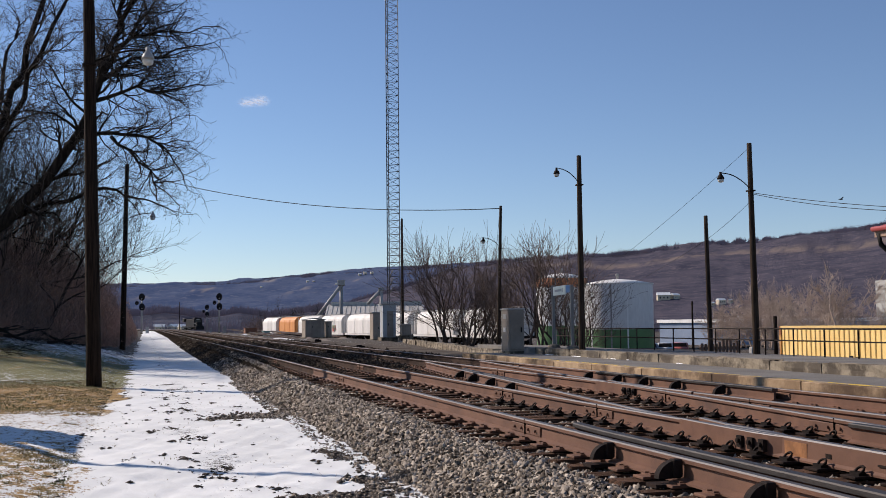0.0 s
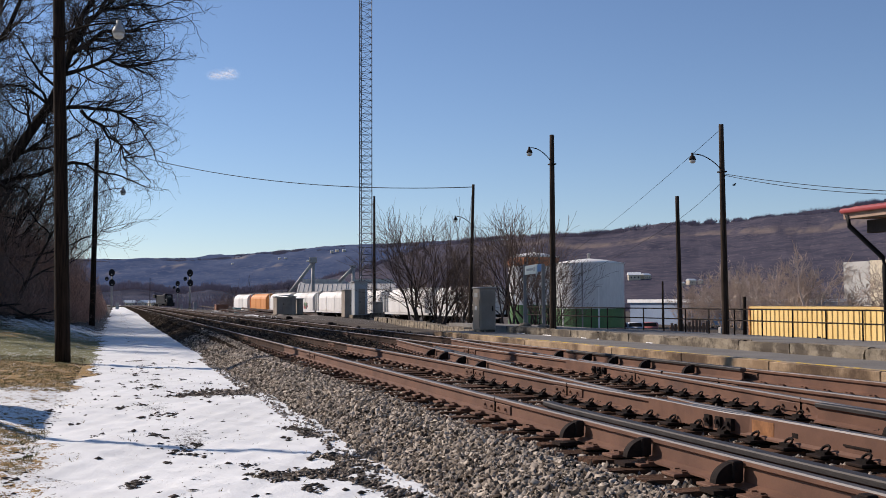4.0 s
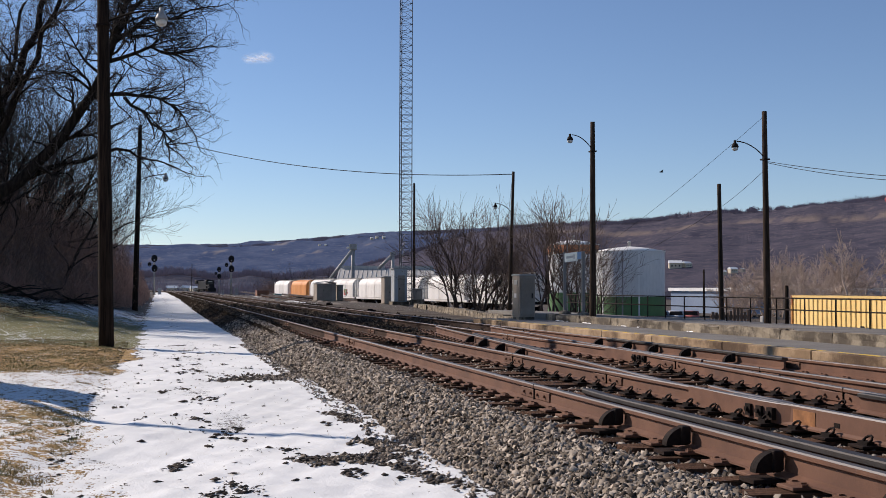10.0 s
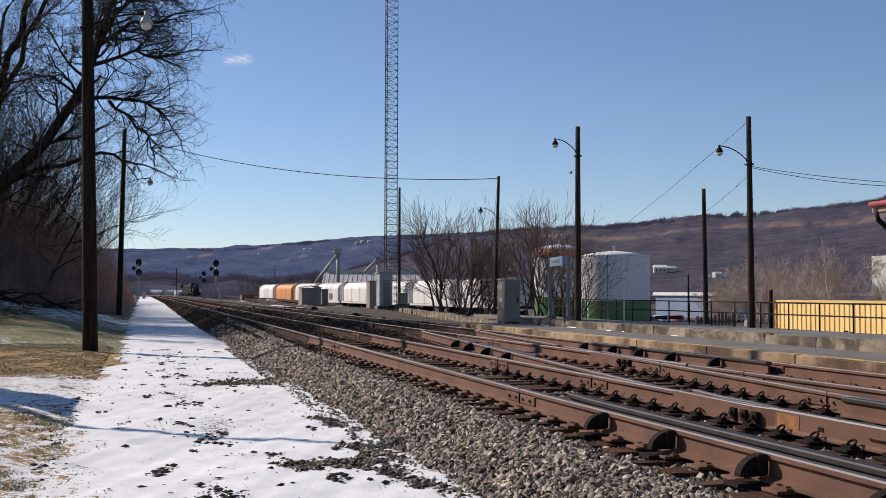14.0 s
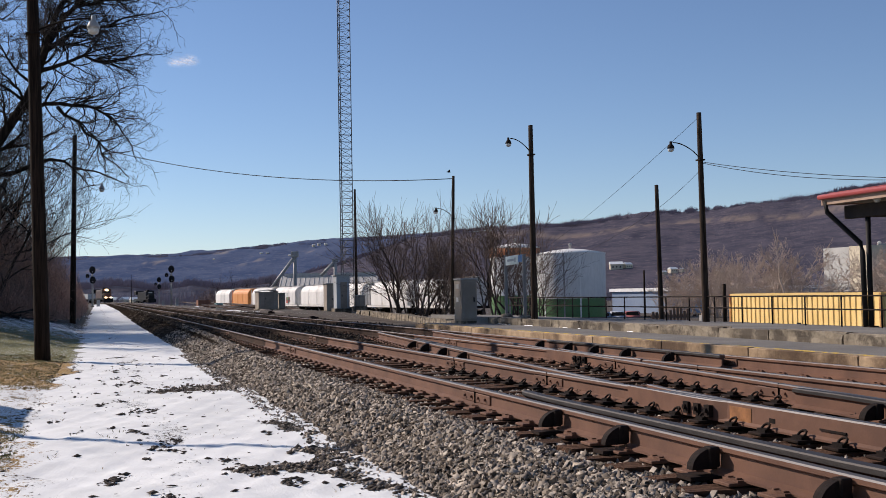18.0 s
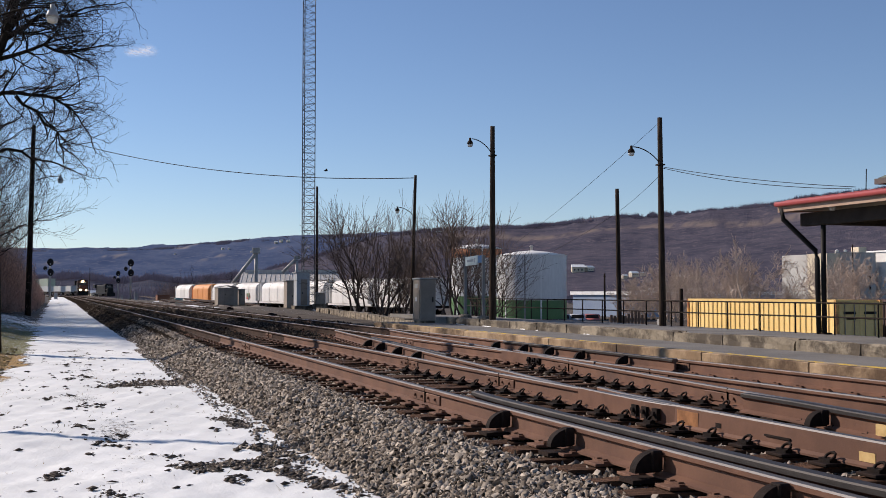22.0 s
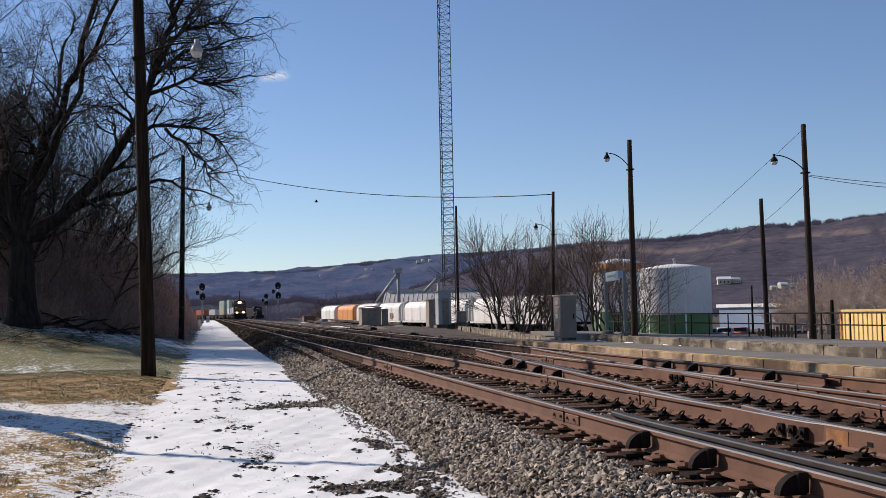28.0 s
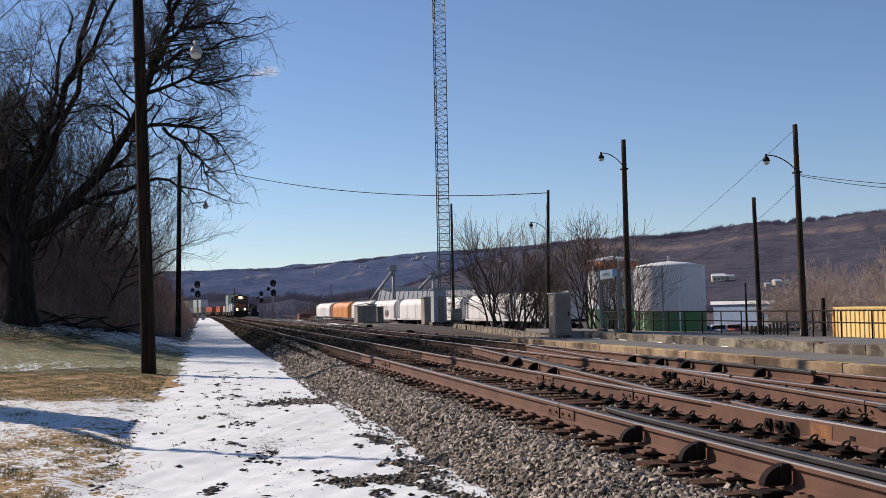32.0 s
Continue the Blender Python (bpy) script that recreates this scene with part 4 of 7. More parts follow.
# ---- container ----
M_rustpost = surface("rusty_yellow_post", (0.5, 0.24, 0.07), (0.72, 0.45, 0.14), 2.0, 0.7, 0.0, 0.1, 30, (0.3, 0.11, 0.05), (0.5, 0.65))
def container(name, m, length, body, label, group="", logo=None):
    t = thing(name, m, label, "container", group)
    w, h = 2.44, 2.6
    for s in (0, 1):
        bm = bmesh.new()
        prof, x = [], 0.16
        while x < length - 0.2:
            prof += [(x, 0.0), (x + 0.15, 0.0), (x + 0.2, 0.045), (x + 0.35, 0.045)]
            x += 0.4
        prof = [(0.1, 0.0)] + prof + [(length - 0.1, 0.0)]
        y = (lambda d: d + 0.02) if s == 0 else (lambda d: w - d - 0.02)
        lo = [bm.verts.new((a, y(d), 0.16)) for a, d in prof]
        hi = [bm.verts.new((a, y(d), h - 0.1)) for a, d in prof]
        for i in range(len(prof) - 1):
            bm.faces.new((lo[i], lo[i + 1], hi[i + 1], hi[i]) if s == 0 else (lo[i + 1], lo[i], hi[i], hi[i + 1]))
        part("side_panel", bm, body, t)
    for x in (0.0, length - 0.14):
        for y in (0.0, w - 0.14):
            part("corner_post", boxed(x, x + 0.14, y, y + 0.14, 0, h), M_rustpost if body is M_cont else body, t)
    for z0, z1 in ((0.0, 0.16), (h - 0.1, h - 0.003)):
        for y in (0.0, w - 0.1):
            part("side_beam", boxed(0.14, length - 0.14, y, y + 0.1, z0, z1), body, t)
    bm = bmesh.new()
    for k in range(int(length / 0.42)):
        box(bm, 0.2 + k * 0.42, 0.4 + k * 0.42, 0.1, w - 0.1, h - 0.04, h + 0.005)
    part("roof_sheet", boxed(0.1, length - 0.1, 0.1, w - 0.1, h - 0.08, h - 0.035), body, t)
    part("roof_ribs", bm, body, t)
    for k in range(2):
        y0 = 0.15 + k * (w - 0.3) / 2
        door = part("door", boxed(-0.02, 0.04, y0, y0 + (w - 0.3) / 2 - 0.01, 0.16, h - 0.1, 0.01), body, t)
        for j in range(2):
            yy = y0 + 0.3 + j * 0.5
            part("lock_rod", tube(bmesh.new(), [(-0.05, yy, 0.15), (-0.05, yy, h - 0.1)], 0.02, 6), M_greydark, door)
        part("stencil_bar", boxed(-0.03, -0.022, y0 + 0.2, y0 + 0.85, h - 0.62, h - 0.5), M_iron, door, "dark stencilled bar")
        part("stencil_bar", boxed(-0.03, -0.022, y0 + 0.2, y0 + 0.7, h - 0.85, h - 0.76), M_iron, door, "dark stencilled bar")
    part("vent_panel", boxed(length * 0.44, length * 0.44 + 0.28, w - 0.03, w + 0.008, 0.35, 1.15), M_black, t, "small dark vent panel")
    part("vent_panel", boxed(length * 0.48, length * 0.48 + 0.28, w - 0.03, w + 0.008, 0.3, 1.2), M_black, t, "small dark vent panel")
    part("end_panel", boxed(length - 0.05, length, 0.14, w - 0.14, 0.16, h - 0.1), body, t)
    return t


# long side towards the tracks, doors towards the walk
yc = container("shipping_container", pose(32.0, 41.0, -1.92) @ pose(0, 0, 0, 0, 0, 90) @ pose(0, -2.44, 0), 12.19, M_cont, "yellow corrugated shipping container with dark shaded door end", "shipping containers")
container("shipping_container", pose(35.6, 41.8, -1.92) @ pose(0, 0, 0, 0, 0, 90) @ pose(0, -2.44, 0), 12.19, surface("dark_container", (0.08, 0.045, 0.04), (0.11, 0.06, 0.05), 1.0, 0.6, 0, 0.05, 20), "dark red-brown shipping container beside a yellow one", "shipping containers")


# ---- the station building ----
M_cream = surface("cream_wall_paint", (0.62, 0.53, 0.38), (0.72, 0.63, 0.47), 0.9, 0.8, 0, 0.15, 20)
M_red = surface("red_metal_roof", (0.3, 0.055, 0.05), (0.4, 0.085, 0.07), 0.8, 0.5, 0.1, 0.08, 12, (0.45, 0.2, 0.16), (0.66, 0.85))
M_fascia = surface("brown_fascia_board", (0.33, 0.22, 0.16), (0.43, 0.3, 0.22), 1.5, 0.7, 0, 0.1, 20)
M_soffit = surface("painted_soffit", (0.42, 0.36, 0.28), (0.52, 0.45, 0.36), 1.0, 0.8, 0, 0.2, 14, stretch=(1, 8, 1))
M_slate = surface("dark_green_shingles", (0.1, 0.118, 0.1), (0.17, 0.19, 0.165), 2.5, 0.85, 0, 0.4, 18)


def depot():
    t = thing("station_building", pose(0, 0, 0), "small cream station building with red canopy roof on dark iron columns", "building")
    x0, y1, z = 16.3, 22.7, 2.9
    y0 = 2.0
    body = part("wall", boxed(17.9, 24.0, 2.5, 19.3, 0.0, 3.55), M_cream, t)
    part("wall_base", boxed(17.86, 24.04, 2.46, 19.34, 0.0, 0.95), surface("dark_wall_base", (0.14, 0.1, 0.085), (0.2, 0.145, 0.12), 2, 0.85, 0, 0.3, 20), t, "dark brown lower wall")
    part("wall_trim", boxed(17.84, 17.9, 19.2, 19.42, 0.95, 3.5), M_fascia, t)
    win = part("window", boxed(17.88, 17.9, 14.5, 15.9, 1.2, 2.5), M_black, t)
    part("window_frame", boxed(17.85, 17.885, 14.4, 16.0, 1.1, 1.2), M_white, win)
    # canopy: boards, sloping roof sheet and fascia
    bm = bmesh.new()
    v = [bm.verts.new(p) for p in ((x0, y0, z), (x0, y1, z), (20.4, y1 + 0.3, z + 0.16), (20.4, y0, z + 0.16), (x0, y0, z + 0.05), (x0, y1, z + 0.05), (20.4, y1 + 0.3, z + 0.21), (20.4, y0, z + 0.21))]
    for q in ((0, 1, 2, 3), (7, 6, 5, 4), (0, 4, 5, 1), (1, 5, 6, 2), (2, 6, 7, 3), (3, 7, 4, 0)):
        bm.faces.new([v[i] for i in q])
    part("soffit", bm, M_soffit, t, "pale weathered boarded canopy ceiling")
    bm = bmesh.new()
    v = [bm.verts.new(p) for p in ((x0 - 0.06, y0, z + 0.2), (x0 - 0.06, y1 + 0.06, z + 0.2), (18.6, y1 - 1.1, z + 0.52), (18.6, y0, z + 0.52), (20.5, y1 + 0.36, z + 0.3), (20.5, y0, z + 0.3))]
    bm.faces.new((v[0], v[1], v[2], v[3]))
    bm.faces.new((v[3], v[2], v[4], v[5]))
    bm.faces.new((v[1], v[4], v[2]))
    bmesh.ops.solidify(bm, geom=bm.faces[:], thickness=0.05)
    part("canopy_roof", bm, M_red, t, "faded red metal canopy roof")
    ribs = bmesh.new()
    for k in range(34):
        y = y1 - 0.25 - k * 0.6
        if y < y0:
            break
        tube(ribs, [(x0 - 0.06, y, z + 0.215), (18.6, min(y, y1 - 1.1), z + 0.54)], 0.022, 4)
    part("roof_seams", ribs, M_red, t)
    part("fascia", boxed(x0 - 0.05, x0 - 0.005, y0, y1 + 0.05, z - 0.03, z + 0.17, 0.008), M_fascia, t)
    part("end_fascia", sweep(bmesh.new(), [(0.0, -0.03), (0.0, 0.17), (-0.045, 0.17), (-0.045, -0.03)], [(x0 - 0.05, y1 + 0.05, z), (20.45, y1 + 0.35, z + 0.16)]), M_fascia, t)
    gutter = part("gutter", tube(bmesh.new(), [(x0 - 0.1, y0, z + 0.16), (x0 - 0.1, y1 + 0.1, z + 0.16)], 0.06, 8), M_redtrim, t, "red gutter along the eave")
    part("downspout", tube(bmesh.new(), [(x0 - 0.05, y1 - 0.05, z + 0.05), (x0 - 0.02, y1 - 0.08, z - 0.2), (16.66, 21.95, z - 0.95), (16.66, 21.9, z - 1.15), (16.66, 21.86, 0.05)], 0.06, 8), M_black, t, "dark diagonal downspout pipe")
    part("beam", boxed(16.65, 16.87, y0, 22.5, z - 0.36, z - 0.06, 0.01), M_beam, t, "heavy dark timber canopy beam")
    part("cross_beam", boxed(16.87, 20.0, 21.7, 21.9, z - 0.36, z - 0.06, 0.01), M_beam, t)
    for y in (21.8, 19.5, 15.5, 11.5, 7.5):
        col = part("column", tube(bmesh.new(), [(16.76, y, -0.02), (16.76, y, z - 0.34)], 0.06, 10), M_black, t)
        part("column_foot", boxed(16.64, 16.88, y - 0.12, y + 0.12, 0.0, 0.08, 0.01), M_iron, col)
    for k in range(4):
        part("soffit_lamp", lathe(bmesh.new(), [(0.05, 0), (0.08, -0.05), (0.05, -0.12)], 8), M_bowl, t, "", m=pose(16.4, 21.0 - k * 2.4, z + 0.02))
    # upper hipped roof
    bm = bmesh.new()
    e = [(16.98, 20.2), (25.0, 20.2), (25.0, 1.6), (16.98, 1.6)]
    lo = [bm.verts.new((x, y, 3.4)) for x, y in e]
    mid = [bm.verts.new((x, y, 3.47)) for x, y in e]
    top = [bm.verts.new(p) for p in ((21.05, 16.2, 5.75), (21.05, 5.7, 5.75))]
    for i in range(4):
        j = (i + 1) % 4
        bm.faces.new((lo[i], lo[j], mid[j], mid[i]))
    bm.faces.new(list(reversed(lo)))
    bm.faces.new((mid[0], mid[1], top[0]))
    bm.faces.new((mid[1], mid[2], top[1], top[0]))
    bm.faces.new((mid[2], mid[3], top[1]))
    bm.faces.new((mid[3], mid[0], top[0], top[1]))
    bmesh.ops.recalc_face_normals(bm, faces=bm.faces[:])
    part("roof", bm, M_slate, t, "dark green shingle hipped roof")
    part("roof_eave", boxed(16.92, 16.98, 1.6, 20.26, 3.33, 3.45), M_eave, t)
    part("roof_eave", boxed(16.98, 25.0, 20.2, 20.26, 3.33, 3.45), M_eave, t)
    part("antenna", tube(bmesh.new(), [(17.3, 21.0, 3.2), (17.32, 21.0, 3.75)], 0.012, 4), M_iron, t)


M_redtrim = plain("red_trim", (0.3, 0.06, 0.06), 0.5)
M_beam = surface("dark_beam", (0.03, 0.022, 0.018), (0.055, 0.04, 0.032), 2.0, 0.8, 0, 0.3, 20)
M_eave = plain("dark_eave", (0.09, 0.07, 0.065), 0.6)
depot()


# ---- tanks and the low yard behind ----
def tank(m, r, h, band, label, top_c=None):
    t = thing("storage_tank", m, label, "tank", "storage tanks")
    n = 64
    for z0, z1, mt, nm in ((0, band, M_tankgreen, "lower_band"), (band, h, M_tankwhite, "shell")):
        bm = bmesh.new()
        lathe(bm, [(r, z0), (r, z1)], n)
        for f in bm.faces:
            f.smooth = False
        part(nm, bm, mt, t)
    part("roof", lathe(bmesh.new(), [(r + 0.05, h), (r + 0.05, h + 0.06), (r * 0.5, h + 0.35), (0.02, h + 0.5)], n), M_tankwhite, t)
    part("vent", lathe(bmesh.new(), [(0.12, h + 0.45), (0.12, h + 0.8), (0.2, h + 0.82), (0.1, h + 0.95)], 10), M_grey, t)
    for a in (200, 236, 262):
        c, s = math.cos(radians(a)), math.sin(radians(a))
        part("seam", boxed(-0.02, 0.03, -0.06, 0.06, 0.1, h), M_tankwhite if a != 236 else M_grey, t, m=pose(r * c, r * s, 0, 0, 0, a))
    return t


M_tankwhite = surface("tank_white", (0.72, 0.72, 0.7), (0.82, 0.82, 0.8), 0.4, 0.6, 0, 0.08, 6, (0.48, 0.46, 0.42), (0.62, 0.85), stretch=(1, 1, 0.25))
M_tankgreen = surface("tank_green", (0.07, 0.16, 0.06), (0.1, 0.21, 0.08), 0.5, 0.6, 0, 0.08, 6)
tank(pose(39.7, 91.9, -1.95), 3.05, 6.15, 2.3, "white cylindrical storage tank with dark green lower band")
t2 = tank(pose(39.1, 104.0, -1.95), 2.45, 7.2, 2.6, "tall white storage tank with orange top, behind bare shrubs")
part("top_band", lathe(bmesh.new(), [(2.48, 6.3), (2.48, 7.15)], 40), surface("tank_orange", (0.6, 0.2, 0.08), (0.68, 0.26, 0.1), 1, 0.6, 0, 0.05, 6), t2, "faded orange band")


def parked_car(m, paint, label):
    t = thing("parked_car", m, label, "car", "parked cars")
    bm = bmesh.new()
    prof = [(0, 0.35), (0.05, 0.75), (0.9, 0.9), (1.5, 1.38), (3.0, 1.42), (3.8, 0.98), (4.35, 0.92), (4.45, 0.4)]
    L = [bm.verts.new((a, 0.0, c)) for a, c in prof]
    Rr = [bm.verts.new((a, 1.78, c)) for a, c in prof]
    bm.faces.new(L)
    bm.faces.new(list(reversed(Rr)))
    for i in range(len(prof)):
        j = (i + 1) % len(prof)
        bm.faces.new((L[j], L[i], Rr[i], Rr[j]))
    bmesh.ops.recalc_face_normals(bm, faces=bm.faces[:])
    bmesh.ops.bevel(bm, geom=bm.edges[:], offset=0.07, segments=2, affect="EDGES")
    part("body", bm, paint, t, smooth=True)
    for y in (-0.01, 1.74):
        part("side_window", boxed(1.35, 3.1, y, y + 0.05, 0.96, 1.28, 0.02), M_black, t)
    ws = bmesh.new()
    w = [ws.verts.new(p) for p in ((0.98, 0.15, 0.965), (0.98, 1.63, 0.965), (1.46, 1.55, 1.37), (1.46, 0.23, 1.37))]
    ws.faces.new(w)
    bmesh.ops.solidify(ws, geom=ws.faces[:], thickness=-0.03)
    part("windscreen", ws, M_black, t)
    for x in (0.85, 3.5):
        for y in (0.0, 1.6):
            part("wheel", tube(bmesh.new(), [(x, y, 0.33), (x, y + 0.2, 0.33)], 0.33, 14), M_black, t)


for x, y, rz, c in ((53.9, 114.0, 66, (0.2, 0.23, 0.28)), (56.2, 115.0, 66, (0.5, 0.51, 0.53)), (59.0, 117.0, 66, (0.35, 0.1, 0.08))):
    parked_car(pose(x, y, float(ground_z(x, y)) + 0.02, 0, 0, rz), plain("car_paint", c, 0.3), "parked car seen over the platform's edge")


def long_building(m, w, d, h, wall, roof, label, windows=8):
    t = thing("industrial_building", m, label, "building", "buildings in the valley")
    part("wall", boxed(0, w, 0, d, 0, h), wall, t)
    part("roof", boxed(-0.3, w + 0.3, -0.3, d + 0.3, h, h + 0.5), roof, t)
    for k in range(windows):
        x = w * (k + 0.5) / windows
        win = part("window", boxed(x - 0.7, x + 0.7, -0.06, 0.0, h * 0.45, h * 0.7), M_black, t)
        part("frame", boxed(x - 0.8, x + 0.8, -0.08, -0.06, h * 0.7, h * 0.74), M_white, win)
    for k in range(3):
        part("roof_unit", boxed(w * (0.2 + 0.28 * k), w * (0.2 + 0.28 * k) + 1.2, d * 0.3, d * 0.3 + 1.2, h + 0.5, h + 1.0), M_white, t)


M_bluewall = surface("pale_blue_wall", (0.2, 0.27, 0.38), (0.26, 0.33, 0.44), 0.2, 0.6, 0, 0.05, 3)
long_building(pose(81, 150, -2.6, 0, 0, 14), 34, 14, 3.3, M_bluewall, M_tankwhite, "long low pale blue building with snow on its roof")
M_blockwall = surface("grey_block_wall", (0.42, 0.41, 0.38), (0.5, 0.49, 0.46), 0.3, 0.7, 0, 0.05, 3)


def mill():
    """A tall block with a pale stair tower, roof vents and three small windows."""
    t = thing("mill_building", pose(0, 0, -3), "tall grey industrial block with a pale stair tower", "building", "buildings in the valley")
    part("wall", boxed(132.4, 141.0, 170, 186, 0, 11.1), M_blockwall, t)
    part("stair_tower", boxed(129.3, 132.1, 168.5, 174, 0, 11.0), M_cream, t, "cream stair tower")
    part("roof_box", boxed(138.1, 139.8, 171, 173, 11.1, 12.3), M_cream, t, "cream box on the roof")
    part("parapet", boxed(132.3, 141.1, 169.9, 170.2, 11.1, 11.3), M_blockwall, t)
    for x in (133.4, 135.2):
        part("roof_vent", lathe(bmesh.new(), [(0.3, 11.1), (0.3, 11.5), (0.4, 11.55), (0.1, 11.8)], 10), M_white, t, m=pose(x, 171, 0))
    for z in (4.6, 6.4, 8.2):
        part("window", boxed(139.4, 139.9, 169.93, 170.0, z, z + 0.7), M_black, t)
    u = thing("white_warehouse", pose(0, 0, -3), "tall white building with narrow window frames", "building", "buildings in the valley")
    part("wall", boxed(142.6, 156.0, 168, 182, 0, 11.4), M_tankwhite, u)
    part("roof", boxed(142.4, 156.2, 167.8, 182.2, 11.4, 11.7), M_tankwhite, u)
    for z in (3.4, 5.4, 7.4):
        win = part("window", boxed(144.6, 147.2, 167.93, 168.0, z, z + 1.0), M_glassdark, u)
        part("frame", boxed(144.5, 147.3, 167.9, 167.93, z + 1.0, z + 1.12), M_white, win)


M_glassdark = plain("dull_window_glass", (0.16, 0.18, 0.2), 0.3)
mill()


def path_sign():
    """A board beside the lawn that faces the tracks, and an unseen shadow-casting stem."""
    t = thing("lawn_sign", pose(-3.9, 18.4, -0.4), "pale timber sign board on two white posts beside the lawn", "sign")
    for y in (0.0, 2.05):
        part("post", tube(bmesh.new(), [(0.02, y, -0.3), (-0.03, y, 1.4), (-0.1, y, 2.85)], 0.05, 8), M_signwhite, t)
    part("board", boxed(-0.1, -0.06, 0.06, 1.99, 0.35, 2.85, 0.01), M_signwhite, t)
    # added out of view, bent to follow the thin shadow across the path
    w = thing("shadow_stem", pose(-6.9, 23.4, 0.1), "unseen bent stem added to cast a thin shadow", "tree")
    pts = [(0.0, 0.0, -0.4), (0.15, -0.9, 1.8), (0.1, -1.8, 3.8), (-0.55, -2.4, 5.9), (-1.05, -1.6, 7.6), (-1.4, -0.25, 9.75)]
    part("trunk", tube(bmesh.new(), pts, [0.12, 0.11, 0.1, 0.09, 0.08, 0.07], 10), M_bark, w)


path_sign()

# ---- tower, hoppers, elevator, signals ----
M_tower = surface("tower_steel", (0.1, 0.11, 0.13), (0.17, 0.185, 0.21), 2.0, 0.5, 0.4, 0.0, 10)


def lattice_tower():
    t = thing("lattice_tower", pose(18.68, 87.0, 0.0), "slender grey steel lattice radio tower", "tower")
    w, top = 0.6, 40.0
    legs = [(w * math.cos(radians(a)), w * math.sin(radians(a))) for a in (100, 220, 340)]
    for x, y in legs:
        part("leg", tube(bmesh.new(), [(x, y, 0), (x, y, top)], 0.035, 6), M_tower, t)
    bm = bmesh.new()
    z, k = 0.3, 0
    while z < top - 0.6:
        for i in range(3):
            a, b = legs[i], legs[(i + 1) % 3]
            tube(bm, [(*a, z), (*b, z)], 0.02, 4, False)
            tube(bm, [(*(a if k % 2 else b), z), (*(b if k % 2 else a), z + 0.55)], 0.018, 4, False)
        z += 0.55
        k += 1
    part("bracing", bm, M_tower, t)
    for z in (3.4, 4.0, 4.7):
        part("antenna", tube(bmesh.new(), [(-0.3, -0.5, z), (-0.1, -0.75, z + 0.5)], 0.05, 6), M_grey, t)


lattice_tower()


def hut(m, w, d, h, mat, label, gable=0.0):
    t = thing("equipment_hut", m, label, "hut", "equipment huts")
    part("wall", boxed(0, w, 0, d, 0, h, 0.02), mat, t)
    bm = bmesh.new()
    sweep(bm, [(-0.1, 0), (-0.1, 0.06), (w / 2, 0.06 + gable), (w + 0.1, 0.06), (w + 0.1, 0), (w / 2, gable)], [(0, -0.1, h), (0, d + 0.1, h)])
    bmesh.ops.recalc_face_normals(bm, faces=bm.faces[:])
    part("roof", bm, M_grey, t)
    door = part("door", boxed(w * 0.3, w * 0.3 + min(0.9, w * 0.5), -0.04, 0.0, 0.05, min(2.0, h - 0.1), 0.01), M_greydark, t)
    part("handle", boxed(w * 0.3 + 0.08, w * 0.3 + 0.13, -0.08, -0.04, 0.9, 1.05), M_iron, door)
    part("base", boxed(-0.15, w + 0.15, -0.15, d + 0.15, -0.4, 0.0), M_concrete, t)


M_hutblue = surface("blue_grey_steel", (0.34, 0.37, 0.39), (0.42, 0.45, 0.47), 0.8, 0.55, 0.0, 0.05, 10)
hut(pose(17.5, 85.0, 0.0), 1.0, 1.2, 2.5, M_hutblue, "blue-grey steel equipment hut at the tower's foot")
hut(pose(18.85, 84.0, 0.15), 0.6, 0.8, 0.8, M_greydark, "small dark grey equipment box by the tower")
hut(pose(14.46, 106, -0.15), 1.8, 2.4, 1.62, M_greydark, "grey metal signal hut with low gabled roof", 0.14)
hut(pose(16.65, 108, -0.15), 0.6, 0.8, 1.45, M_greydark, "narrow dark relay box beside a hut")
hut(pose(19.1, 97, -0.3), 1.2, 1.5, 2.3, M_greydark, "tall dark grey relay cabin beside the tower")


def bogie(parent, x, mat):
    b = part("bogie", boxed(x - 1.25, x + 1.25, 0.35, 0.5, 0.35, 0.75, 0.05), mat, parent)
    part("side_frame", boxed(x - 1.25, x + 1.25, -0.5 + 0.0, -0.35, 0.35, 0.75, 0.05), mat, b)
    for dx in (-0.85, 0.85):
        part("wheelset", tube(bmesh.new(), [(x + dx, -0.78, 0.46), (x + dx, -0.65, 0.46), (x + dx, -0.64, 0.1), (x + dx, 0.64, 0.1), (x + dx, 0.65, 0.46), (x + dx, 0.78, 0.46)], [0.46, 0.46, 0.1, 0.1, 0.46, 0.46], 14), mat, b)


